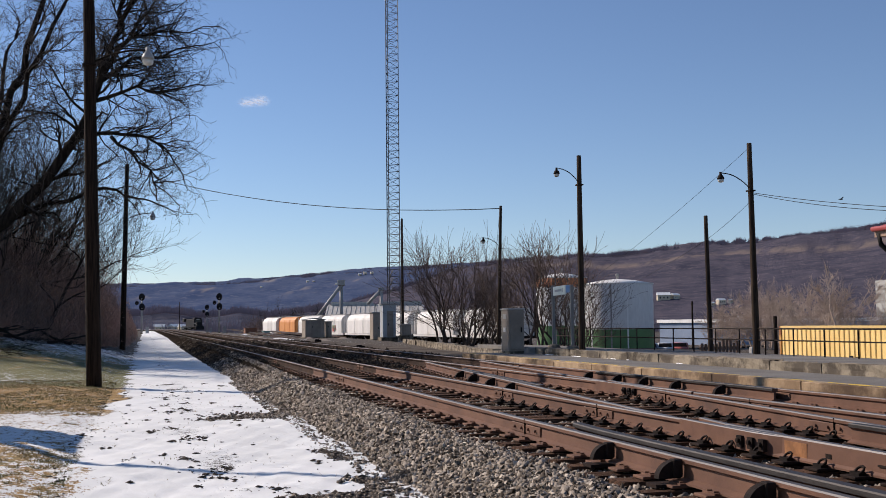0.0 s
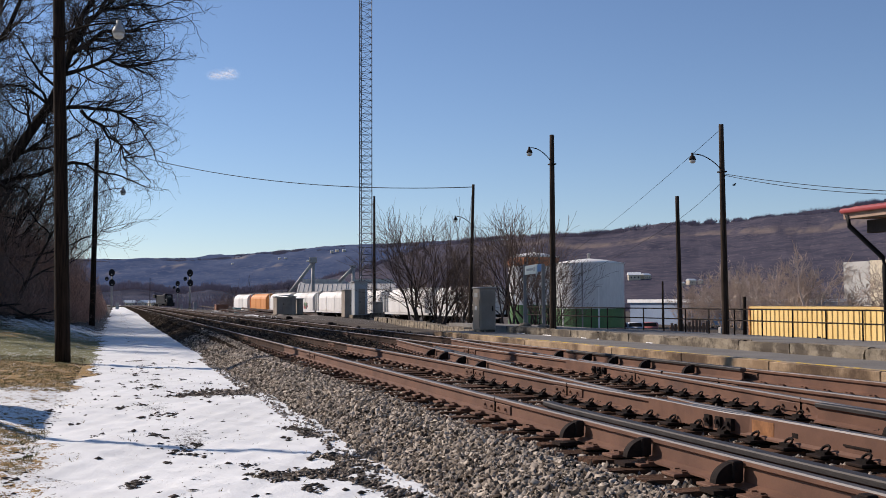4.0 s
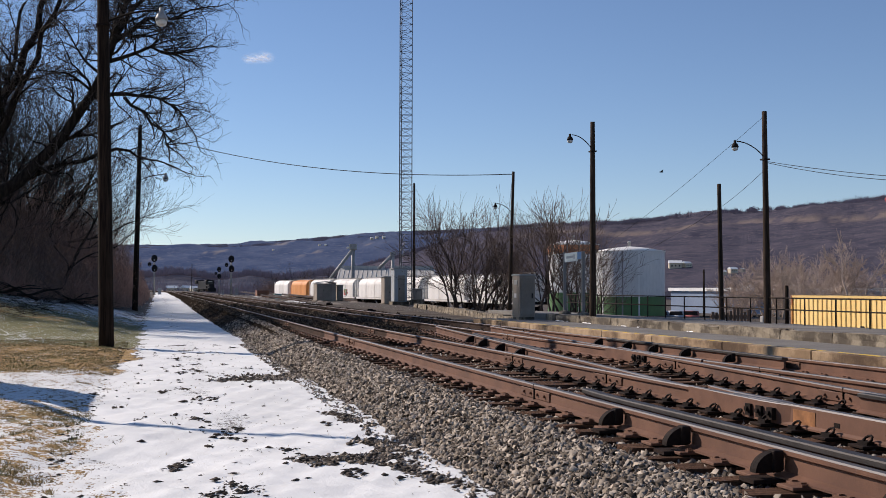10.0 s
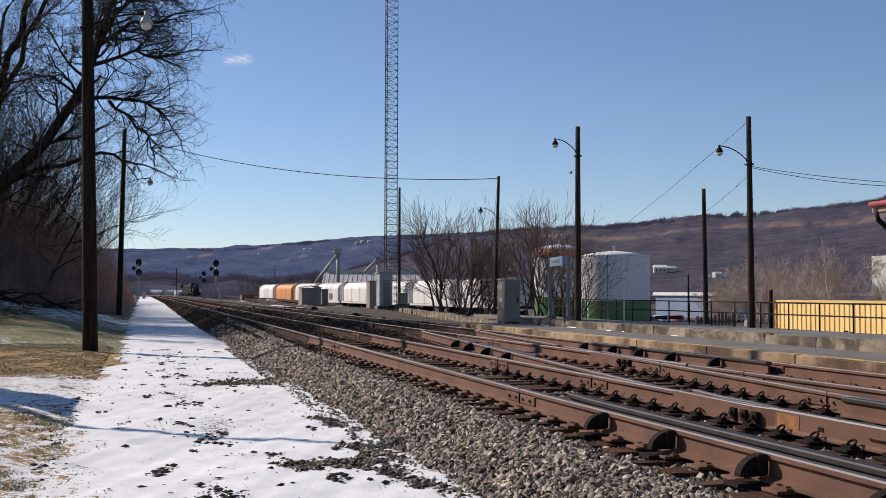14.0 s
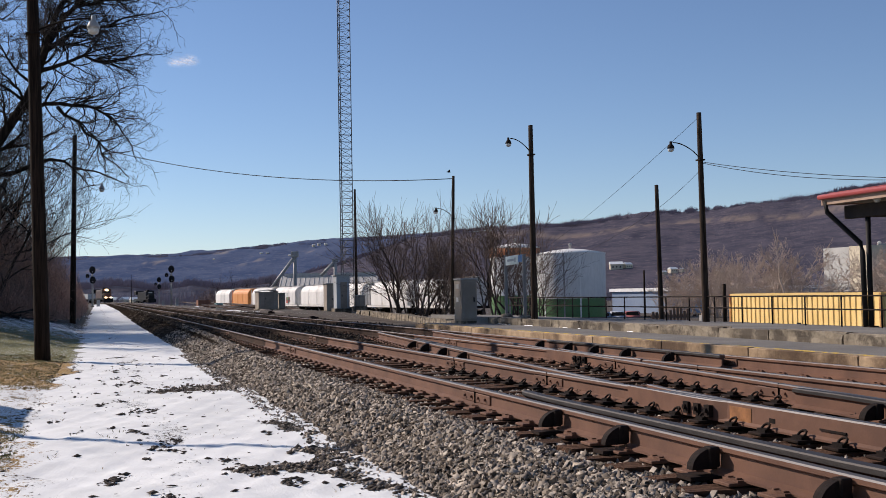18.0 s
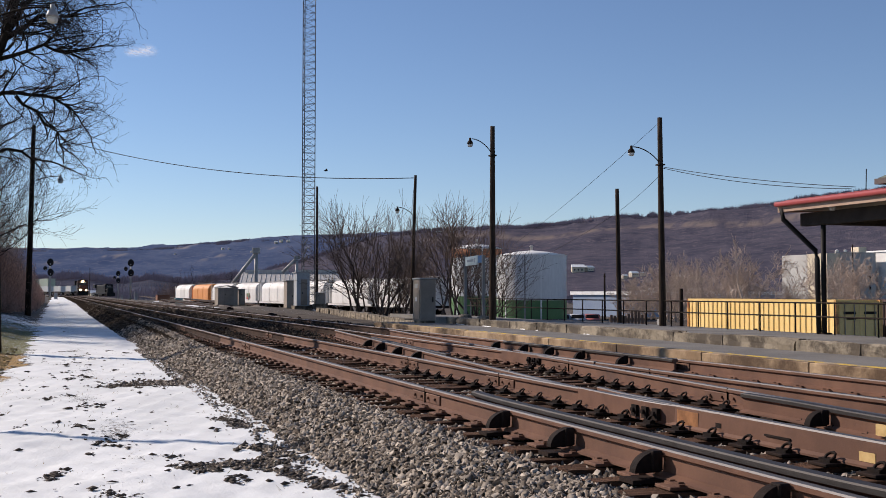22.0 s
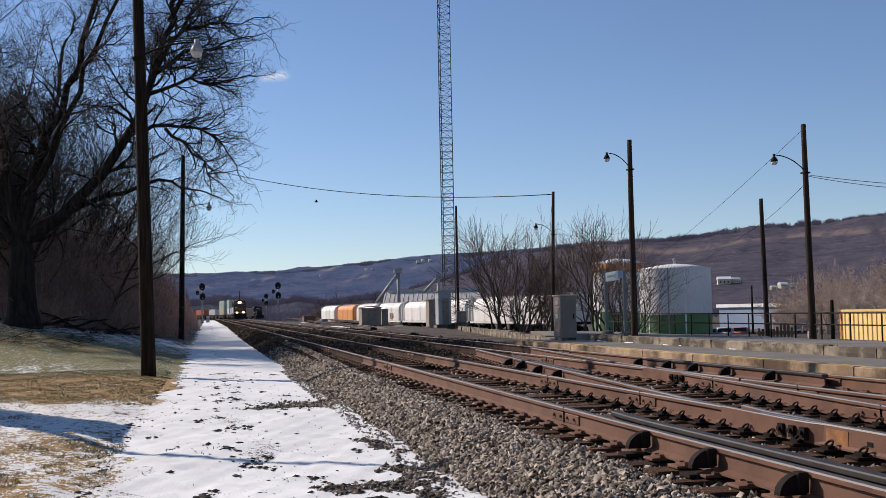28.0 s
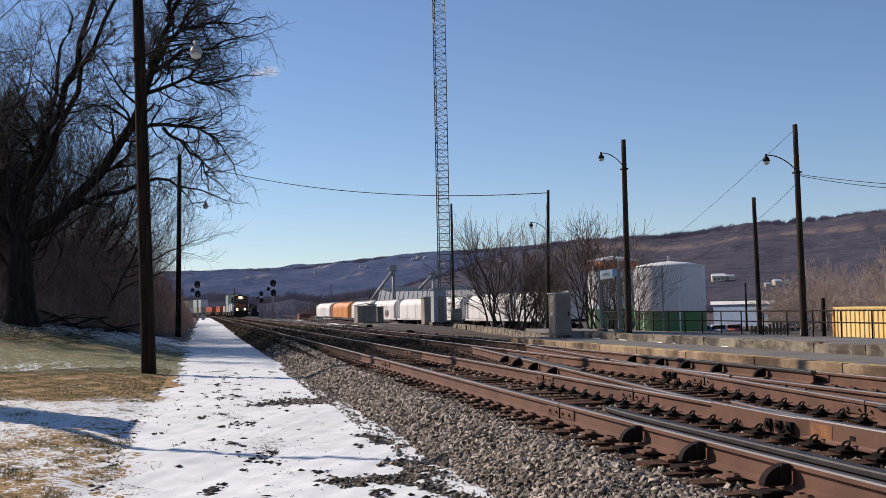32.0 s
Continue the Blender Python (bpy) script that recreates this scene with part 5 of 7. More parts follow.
def hopper_car(m, paint, label, graffiti=False):
    """A covered hopper: curved sides, roof walk, sloped ends, two bogies."""
    t = thing("hopper_car", m, label, "railway car", "stored hopper cars")
    L, w = 17.6, 1.55
    sec = [(-0.8, 0.95), (-w, 1.35), (-w, 3.4), (-w + 0.1, 3.75), (-w + 0.3, 4.08), (-w + 0.7, 4.34), (0, 4.48), (w - 0.7, 4.34), (w - 0.3, 4.08), (w - 0.1, 3.75), (w, 3.4), (w, 1.35), (0.8, 0.95)]
    for k in range(3):
        a, b = 1.6 + k * 4.85, 1.6 + (k + 1) * 4.85 - 0.12
        bm = bmesh.new()
        rings = [[bm.verts.new((x, y * s, zc)) for y, zc in sec] for x, s in ((a, 0.96), (a + 0.25, 1.0), (b - 0.25, 1.0), (b, 0.96))]
        for r0, r1 in zip(rings, rings[1:]):
            for i in range(len(sec)):
                j = (i + 1) % len(sec)
                bm.faces.new((r0[i], r0[j], r1[j], r1[i]))
        bm.faces.new(rings[0])
        bm.faces.new(list(reversed(rings[-1])))
        bmesh.ops.recalc_face_normals(bm, faces=bm.faces[:])
        bay = part("bay", bm, paint, t)
        hp = bmesh.new()
        lathe(hp, [(0.35, 0.35), (0.4, 0.5), (1.1, 1.15)], 4)
        part("outlet", hp, M_iron, bay, m=pose((a + b) / 2, 0, 0, 0, 0, 45))
    for s in (-1, 1):
        part("side_sill", boxed(0.3, L - 0.3, s * w - 0.06, s * w + 0.06, 1.05, 1.3), paint, t)
    part("roof_walk", boxed(0.4, L - 0.4, -0.35, 0.35, 4.5, 4.58), M_grey, t)
    for e in (0.3, L - 0.3):
        end = part("end_frame", boxed(e - 0.1, e + 0.1, -1.4, 1.4, 1.0, 1.3), M_iron, t)
        for y in (-1.3, 1.3):
            part("post", boxed(e - 0.06, e + 0.06, y - 0.06, y + 0.06, 1.3, 4.2), paint, end)
        part("ladder", boxed(e - 0.03, e + 0.03, 0.8, 1.2, 1.0, 4.3), M_iron, end)
    for x in (2.6, L - 2.6):
        bogie(t, x, M_iron)
    if graffiti:
        rng = random.Random(5)
        for k in range(12):
            x = 9.5 + rng.uniform(0, 3.4)
            part("paint_patch", boxed(x, x + rng.uniform(0.4, 1.0), -w - 0.012, -w + 0.02, 1.5 + rng.uniform(0, 0.5), 2.1 + rng.uniform(0, 0.6), 0.005), M_graf[k % 3], t, "faded sprayed paint patch")
            part("paint_patch", boxed(x, x + rng.uniform(0.4, 1.0), w - 0.02, w + 0.012, 1.5 + rng.uniform(0, 0.5), 2.1 + rng.uniform(0, 0.6), 0.005), M_graf[k % 3], t, "faded sprayed paint patch")
    return t


M_graf = [plain("spray_red", (0.5, 0.12, 0.1)), plain("spray_green", (0.2, 0.35, 0.2)), plain("spray_dark", (0.1, 0.09, 0.12))]
h0, h1 = Vector((28.4, 254, -1.75)), Vector((36.2, 171, -1.75))
hd = (h1 - h0).normalized()
ang = math.degrees(math.atan2(hd.y, hd.x))
for k, (paint, label, g) in enumerate(((M_white, "white covered hopper car at the far end", False), (M_orange, "orange covered hopper car", False), (M_white, "white covered hopper car", False),
                                       (M_white, "white covered hopper car with sprayed graffiti", True), (M_white, "dirty white covered hopper car", False),
                                       (M_white, "white covered hopper car behind the tower", False), (M_white, "white covered hopper car behind bare shrubs", False), (M_white, "white covered hopper car behind bare shrubs", False))):
    p = h0 + hd * (18.2 * k - 10)
    hopper_car(pose(p.x, p.y, p.z, 0, 0, ang), paint, label, g)
siding = thing("yard_track", pose(0, 0, 0), "rusty siding under the stored hopper cars", "track", "yard tracks")
for o in (-0.75, 0.75):
    side = Vector((hd.y, -hd.x, 0)) * o
    part("rail", sweep(bmesh.new(), RAIL, [h0 + hd * s + side + Vector((0, 0, 0.0)) for s in (-40, 60, 150)], HEAD), [M_farrail, M_dull], siding)


def elevator():
    t = thing("grain_elevator", pose(45.0, 238, -1.8, 0, 0, -12), "grey corrugated grain shed with inclined conveyors", "building")
    for k in range(2):
        x = -8 + k * 10.5
        part("wall", boxed(x, x + 10, 0, 18, 0, 4.7), M_shed, t)
        bm = bmesh.new()
        v = [bm.verts.new(p) for p in ((x - 0.3, -0.4, 4.7), (x + 10.3, -0.4, 4.7), (x + 10.3, 9, 7.2), (x - 0.3, 9, 7.2), (x + 10.3, 18.4, 4.7), (x - 0.3, 18.4, 4.7))]
        for q in ((0, 1, 2, 3), (3, 2, 4, 5), (0, 3, 5), (1, 4, 2)):
            bm.faces.new([v[i] for i in q])
        part("roof", bm, M_shed, t, "grey ribbed metal roof")
        seams = bmesh.new()
        for j in range(11):
            tube(seams, [(x + j, -0.4, 4.74), (x + j, 9, 7.24)], 0.07, 4)
        part("roof_seams", seams, M_grey, t, "raised roof seams")
        part("monitor", boxed(x + 0.5, x + 9.8, 8.2, 9.8, 6.8, 7.75), M_shed, t)
    part("leg", tube(bmesh.new(), [(-4.8, -1, 0), (-4.8, -1, 11.2)], 0.4, 8), M_grey, t, "tall grey elevator leg")
    part("leg_head", boxed(-5.6, -4.0, -1.7, -0.3, 11.0, 12.2, 0.1), M_grey, t)
    part("conveyor", tube(bmesh.new(), [(-4.9, -1.1, 11.0), (-9.6, -3.0, 4.6)], 0.36, 6), M_grey, t, "slanting grey conveyor spout")
    part("leg", tube(bmesh.new(), [(3.6, 1, 0), (3.6, 1, 10.2)], 0.36, 8), M_grey, t)
    part("leg_head", boxed(3.0, 4.3, 0.5, 1.5, 9.9, 10.6, 0.1), M_grey, t)
    part("conveyor", tube(bmesh.new(), [(3.4, 1, 9.9), (0.6, 0.2, 7.0)], 0.35, 6), M_grey, t)


M_shed = surface("grey_corrugated_sheet", (0.38, 0.37, 0.345), (0.48, 0.47, 0.44), 0.4, 0.6, 0.0, 0.3, 4, stretch=(8, 1, 0.3))
elevator()


def railway_signal(x, y, label, s=1.0):
    t = thing("railway_signal", pose(x, y, -0.6) @ Matrix.Scale(s, 4), label, "signal", "railway signals")
    part("mast", tube(bmesh.new(), [(0, 0, 0), (0, 0, 8.4)], 0.12, 8), M_grey, t)
    part("base", boxed(-0.3, 0.3, -0.3, 0.3, 0, 0.35, 0.03), M_concrete, t)
    for dx, z, n in ((0.0, 7.45, 1.35), (0.05, 5.35, 1.3), (-1.0, 6.2, 0.8)):
        head = part("signal_head", lathe(bmesh.new(), [(0.01, 0), (0.64, 0.0), (0.64, 0.06), (0.01, 0.06)], 20), M_black, t, "round black signal backplate", m=pose(dx, -0.15, z + 0.45, 90, 0, 0) @ Matrix.Diagonal((n / 1.35, n / 1.1, 1, 1)))
        for k in range(3 if n > 1.5 else 1):
            part("hood", tube(bmesh.new(), [(0, -0.3 + 0.3 * k, 0.06), (0, -0.3 + 0.3 * k, 0.32)], 0.11, 8), M_grey, head)
        part("bracket", tube(bmesh.new(), [(0, -0.02, z + 0.4), (dx, -0.1, z + 0.4)], 0.05, 5), M_grey, t)
    part("ladder", boxed(-0.2, 0.2, 0.12, 0.16, 0.4, 7.0), M_grey, t)
    part("relay_case", boxed(0.8, 1.5, -0.3, 0.3, 0.0, 1.6, 0.03), M_grey, t)


railway_signal(-0.62, 250, "tall railway signal with black round heads at the bushes")
railway_signal(15.5, 250, "tall railway signal with black round heads between the tracks")
railway_signal(13.55, 262, "shorter railway signal with black heads", 0.74)


def telegraph_pole(x, y, z, h, label):
    t = thing("utility_pole", pose(x, y, z), label, "pole", "far utility poles")
    part("pole", tube(bmesh.new(), [(0, 0, 0), (0, 0, h)], [0.13, 0.09], 8), M_pole, t)
    part("insulator_pin", boxed(-0.12, 0.12, -0.05, 0.05, h - 0.35, h - 0.25), M_pole, t)


for x, y, h in ((9.5, 330, 8.5), (57, 112, 6.0), (120, 150, 12.0)):
    telegraph_pole(x, y, float(ground_z(x, y)) - 0.1, h, "thin dark utility pole in the distance")


# ---- hills ----
def hill_material(name, a, b, c, scale, field):
    m = surface(name, a, b, scale, 0.95, 0, 1.0, scale * 11, c, (0.5, 0.7), vary=0.0, spec=0.0, wear_scale=scale * 3.5)
    nt = m.node_tree
    nt.nodes["Bump"].inputs["Distance"].default_value = 2.0
    hsv = nt.nodes["Hue/Saturation/Value"]
    at = nt.nodes.new("ShaderNodeAttribute")
    at.attribute_name = "field"
    nt.links.new(ramp_mix(nt, at.outputs["Fac"], hsv.inputs["Color"].links[0].from_socket, field), hsv.inputs["Color"])
    return m


def field_near(az, u):
    """Open tan ground below the ridge's crest, and a few clearings."""
    band = np.exp(-((u - 0.465 - 0.015 * np.sin(az * 0.7)) / 0.018) ** 2) * ease(az, 15, 19) * 0.75
    band = band * ease(0.25 + wave(az * 1.9, u * 40, 2.0) + 0.6 * wave(az * 6, u * 90, 1.0), -0.3, 0.3)
    spots = ease(wave(az * 1.3, u * 14, 5.0) + 0.5 * wave(az * 4.1, u * 33, 2.0), 1.0, 1.25) * ease(u, 0.1, 0.2) * 0.4
    return np.clip(band + spots, 0, 1)


def field_far(az, u):
    return ease(wave(az * 0.9, u * 16, 3.0) + 0.5 * wave(az * 3.3, u * 50, 1.0), 0.6, 0.9) * ease(u, 0.35, 0.45) * 0.8


def hill(name, az0, az1, r0, r1, profile, mat, label, field, bumpy=1.0):
    """A ridge seen from the walk: azimuth in degrees to the right of the tracks, heights in metres at the crest."""
    na, nr = 420, 70
    az = np.linspace(az0, az1, na)
    h = np.interp(az, [p[0] for p in profile], [p[1] for p in profile])
    rr = np.linspace(0, 1, nr)
    A, U = np.meshgrid(az, rr, indexing="ij")
    Rr = r0 + (r1 - r0) * U
    X, Y = Rr * np.sin(np.radians(A)), Rr * np.cos(np.radians(A))
    prof = np.where(U < 0.62, ease(U, -0.1, 0.62) * (0.35 + 0.65 * U / 0.62), 1 - 0.5 * ease(U, 0.62, 1.0))
    Z = -3 + (h[:, None] + 3) * prof
    Z = Z + bumpy * prof * (wave(X * 0.012, Y * 0.012) * 5 + wave(X * 0.05, Y * 0.05, 2) * 1.6 + wave(X * 0.21, Y * 0.21, 4) * 0.8) * np.clip(h[:, None] / 80, 0.3, 1.2) * (U < 0.99)
    i = np.arange(na * nr).reshape(na, nr)
    faces = np.stack([i[:-1, :-1], i[1:, :-1], i[1:, 1:], i[:-1, 1:]], -1).reshape(-1, 4)
    ob = new(name, raw_mesh(name, np.stack([X, Y, Z], -1).reshape(-1, 3), faces, mat, True))
    ob.data.attributes.new("field", "FLOAT", "POINT").data.foreach_set("value", field(A, U).astype(np.float32).ravel())
    tagged(ob, label, "hill", kind="structure")
    return az, h, r0 + (r1 - r0) * 0.62


# the haze before the far ridge is painted into its blue base colour
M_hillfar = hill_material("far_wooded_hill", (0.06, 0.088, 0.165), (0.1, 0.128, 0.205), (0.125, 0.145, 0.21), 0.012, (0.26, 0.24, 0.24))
# near ridge: a violet tint in the colour stands in for haze
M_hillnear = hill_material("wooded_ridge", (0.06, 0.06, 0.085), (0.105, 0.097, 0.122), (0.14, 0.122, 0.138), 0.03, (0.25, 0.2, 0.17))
far_profile = [(-30, 136), (0.1, 134), (3.8, 140), (5.8, 149), (8, 163), (11.1, 179), (16.2, 194), (20, 196), (26, 180), (32, 100)]
near_profile = [(-9, -6), (4, 0), (8, 18), (12, 50), (15, 80), (18, 96), (23.2, 101), (27.3, 114), (30, 118), (34.2, 127), (37, 140), (44, 160), (60, 165)]
# woods of the low rise, with some blue haze mixed into the colour
M_hilllow = hill_material("valley_woods_hazed", (0.06, 0.068, 0.1), (0.1, 0.105, 0.14), (0.13, 0.125, 0.145), 0.02, (0.2, 0.19, 0.18))
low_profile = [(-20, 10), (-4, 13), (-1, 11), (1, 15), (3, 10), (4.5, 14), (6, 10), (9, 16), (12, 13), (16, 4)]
low_hill = hill("hill_low", -25, 16, 620, 1300, low_profile, M_hilllow, "dark wooded rise at the valley's edge, blue haze in its colour", lambda az, u: 0 * u, 1.4)
hz_far = hill("hill_far", -40, 32, 2500, 4300, far_profile, M_hillfar, "distant wooded ridge across the valley, haze painted in as blue", field_far)
azs, hs, rc = hill("hill_near", -9, 75, 750, 2350, near_profile, M_hillnear, "long winter ridge with bare woods and clearings, haze in its violet tint", field_near)


# ---- clutter in the yard ----
def scrap_bin(x, y, w, h, paint, label):
    t = thing("scrap_bin", pose(x, y, float(ground_z(x, y)), 0, 0, 4), label, "bin", "bins in the yard")
    part("body", boxed(0, w, 0, 2.2, 0.1, h, 0.05), paint, t)
    part("rim", boxed(-0.06, w + 0.06, -0.06, 2.26, h, h + 0.1, 0.02), paint, t)
    for k in range(int(w / 0.8)):
        part("rib", boxed(0.3 + k * 0.8, 0.42 + k * 0.8, -0.07, 0.0, 0.1, h), paint, t)


M_binrust = surface("rusty_bin_steel", (0.2, 0.085, 0.05), (0.3, 0.14, 0.08), 0.8, 0.8, 0, 0.2, 8, (0.1, 0.05, 0.04))
scrap_bin(17.9, 212, 2.2, 1.2, M_binrust, "rusty red-brown scrap bin in the yard")
scrap_bin(20.3, 214, 1.0, 1.2, surface("dark_bin_steel", (0.07, 0.045, 0.04), (0.12, 0.075, 0.06), 0.8, 0.8, 0, 0.2, 8), "dark brown scrap bin in the yard")
scrap_bin(21.6, 216, 1.2, 1.5, plain("teal_bin_paint", (0.2, 0.36, 0.34)), "pale teal metal bin beside the hopper cars")


def yard_fence():
    """A low brown slatted fence and a pale box behind the platform."""
    t = thing("timber_fence", pose(21.7, 42.0, -1.85), "brown weathered slatted timber fence behind the platform", "fence")
    for z in (0.5, 1.7):
        part("rail", boxed(0, 1.75, 0.03, 0.08, z, z + 0.1), M_fencewood, t)
    rg = random.Random(4)
    for k in range(11):
        x = 0.02 + k * 0.158
        part("slat", boxed(x, x + 0.11, 0, 0.03, -0.1, 2.0 + rg.uniform(-0.12, 0.12)), M_fencewood, t)
    b = thing("utility_box", pose(24.0, 42.0, -1.9), "small pale metal utility box on a post", "box")
    part("post", boxed(0.1, 0.2, 0.1, 0.2, -0.2, 1.4), M_fencewood, b)
    part("box", boxed(0, 0.3, 0, 0.25, 1.4, 1.8, 0.02), M_grey, b)
    p = thing("timber_post", pose(17.15, 28.7, 0.03), "short dark timber post at the platform's back edge", "post")
    part("post", tube(bmesh.new(), [(0, 0, -0.3), (0, 0, 1.08)], [0.06, 0.05], 8), M_pole, p)


M_fencewood = surface("brown_fence_wood", (0.1, 0.06, 0.042), (0.19, 0.12, 0.085), 1.5, 0.85, 0, 0.3, 20, stretch=(6, 6, 0.5))
yard_fence()


def snow_heaps():
    """Low remains of ploughed snow and dirt between the yard tracks."""
    rg = random.Random(17)
    for k in range(44):
        x, y = rg.uniform(10.8, 24), rg.uniform(80, 240)
        t = bmesh.new()
        w, d, h = rg.uniform(0.15, 0.7), rg.uniform(0.8, 3.0), rg.uniform(0.05, 0.16) * (1 if k % 3 else 2.5)
        n, rings = 14, []
        for u in (1.0, 0.75, 0.4):
            rings.append([t.verts.new((w * u * math.cos(a) * rg.uniform(0.8, 1.15), d * u * math.sin(a) * rg.uniform(0.8, 1.15), h * (1 - u * u) - 0.04)) for a in np.linspace(0, math.tau, n + 1)[:-1]])
        for a, b in zip(rings, rings[1:]):
            for i in range(n):
                t.faces.new((a[i], a[(i + 1) % n], b[(i + 1) % n], b[i]))
        t.faces.new(rings[-1])
        dark = k % 3 == 0
        single("dirt_heap" if dark else "snow_heap", t, M_dirt if dark else M_snow, pose(x, y, float(ground_z(x, y)) + 0.01), "low heap of dark dirt in the yard" if dark else "low patch of old snow in the yard", "heap", "heaps in the yard", smooth=True)


snow_heaps()

# ---- trees ----
class Wood:
    """Gathers tapered branches as arrays; bark for thick ones, twig material for thin ones."""

    def __init__(self, seed, fine=0.0085):
        self.rng = random.Random(seed)
        self.fine = fine
        self.v, self.f, self.m = [], [], []

    def limb(self, pts, radii, n, mat):
        base = len(self.v)
        for i, p in enumerate(pts):
            d = (pts[min(i + 1, len(pts) - 1)] - pts[max(i - 1, 0)]).normalized()
            u = d.cross(Vector((0.3, 0.5, 0.81)))
            if u.length < 0.05:
                u = d.cross(Vector((1, 0, 0)))
            u.normalize()
            w = d.cross(u)
            for k in range(n):
                a = k * math.tau / n
                self.v.append(p + radii[i] * (math.cos(a) * u + math.sin(a) * w))
        for i in range(len(pts) - 1):
            for k in range(n):
                a, b = base + i * n + k, base + i * n + (k + 1) % n
                self.f.append((a, b, b + n, a + n))
                self.m.append(mat)

    def grow(self, p, d, length, r, level, last, spread=0.75, up=0.12, crooked=0.16, kids=(3, 5)):
        rng = self.rng
        n = 5 if level < last - 1 else 3
        steps = 6 if level == 0 else 5 if level < last - 1 else 4 if crooked > 0.22 else 3
        pts, rad = [p.copy()], [r]
        tip = 0.42 if level < last else 0.3
        crook = crooked
        if crooked > 0.22 and level >= last - 1:
            crook = crooked * 1.5
        for i in range(steps):
            d = (d + Vector((rng.gauss(0, crook), rng.gauss(0, crook), rng.gauss(0, crook) + up * 0.35))).normalized()
            p = p + d * (length / steps)
            pts.append(p.copy())
            rad.append(max(r * (1 - (1 - tip) * (i + 1) / steps), self.fine * 0.59))
        self.limb(pts, rad, 8 if r > 0.12 else n, 0 if r > 0.02 else 1)
        if level == last:
            return
        k = rng.randint(*kids)
        for j in range(k):
            u = 0.28 + 0.72 * (j + rng.random()) / k
            i = min(int(u * steps), steps - 1)
            q = pts[i].lerp(pts[i + 1], u * steps - i)
            ax = d.cross(Vector((rng.gauss(0, 1), rng.gauss(0, 1), rng.gauss(0, 1)))).normalized()
            nd = (d + ax * rng.uniform(0.5, 1.3) * spread + Vector((0, 0, up))).normalized()
            self.grow(q, nd, length * (rng.uniform(0.5, 0.78) if crooked < 0.22 else rng.uniform(0.4, 0.66)), max(rad[i] * rng.uniform(0.45, 0.7), self.fine), level + 1, last, spread, up, crooked, kids)
        self.grow(pts[-1], d, length * 0.68, rad[-1], level + 1, last, spread, up, crooked, kids)

    def mesh(self, name, mats):
        me = raw_mesh(name, np.array([tuple(v) for v in self.v]), np.array(self.f), mats, True)
        me.polygons.foreach_set("material_index", np.array(self.m, np.int32))
        return me


def split_wood(w, name):
    """The thick wood and the fine twigs as two meshes."""
    v = np.array([tuple(x) for x in w.v])
    f, m = np.array(w.f), np.array(w.m)
    return raw_mesh("trunk", v, f[m == 0], M_bark, True), raw_mesh("crown", v, f[m == 1], M_twig, True)


def tree_thing(name, m, meshes, label, group, category="tree"):
    t = thing(name, m, label, category, group)
    part("trunk", meshes[0], None, t)
    part("crown", meshes[1], None, t, "fine bare winter twigs")
    return t


def led_limb(w, pts, r0, r1, side, length, level=2, last=5):
    """A limb along chosen points, with branches all along it."""
    pts = [Vector(p) for p in pts]
    fine = []
    for a, b in zip(pts, pts[1:]):
        for k in range(3):
            fine.append(a.lerp(b, k / 3) + Vector((w.rng.gauss(0, 0.05), w.rng.gauss(0, 0.05), w.rng.gauss(0, 0.05))))
    fine.append(pts[-1])
    n = len(fine)
    rad = [r0 + (r1 - r0) * (k / (n - 1)) ** 0.6 for k in range(n)]
    w.limb(fine, rad, 9, 0)
    for j in range(side):
        u = 0.22 + 0.78 * (j + w.rng.random()) / side
        i = min(int(u * (n - 1)), n - 2)
        d = (fine[i + 1] - fine[i]).normalized()
        ax = d.cross(Vector((w.rng.gauss(0, 1), w.rng.gauss(0, 1), w.rng.gauss(0, 1)))).normalized()
        nd = (d * 0.75 + ax * w.rng.uniform(0.5, 1.1) + Vector((0, 0, 0.12))).normalized()
        w.grow(fine[i], nd, length * w.rng.uniform(0.7, 1.15) * (1 - 0.3 * u), max(rad[i] * 0.4, 0.024), level, last, 0.85, 0.03, 0.25, (4, 5))
    w.grow(fine[-1], (fine[-1] - fine[-2]).normalized(), length * 0.9, r1, level, last, 0.85, 0.03, 0.25, (4, 5))


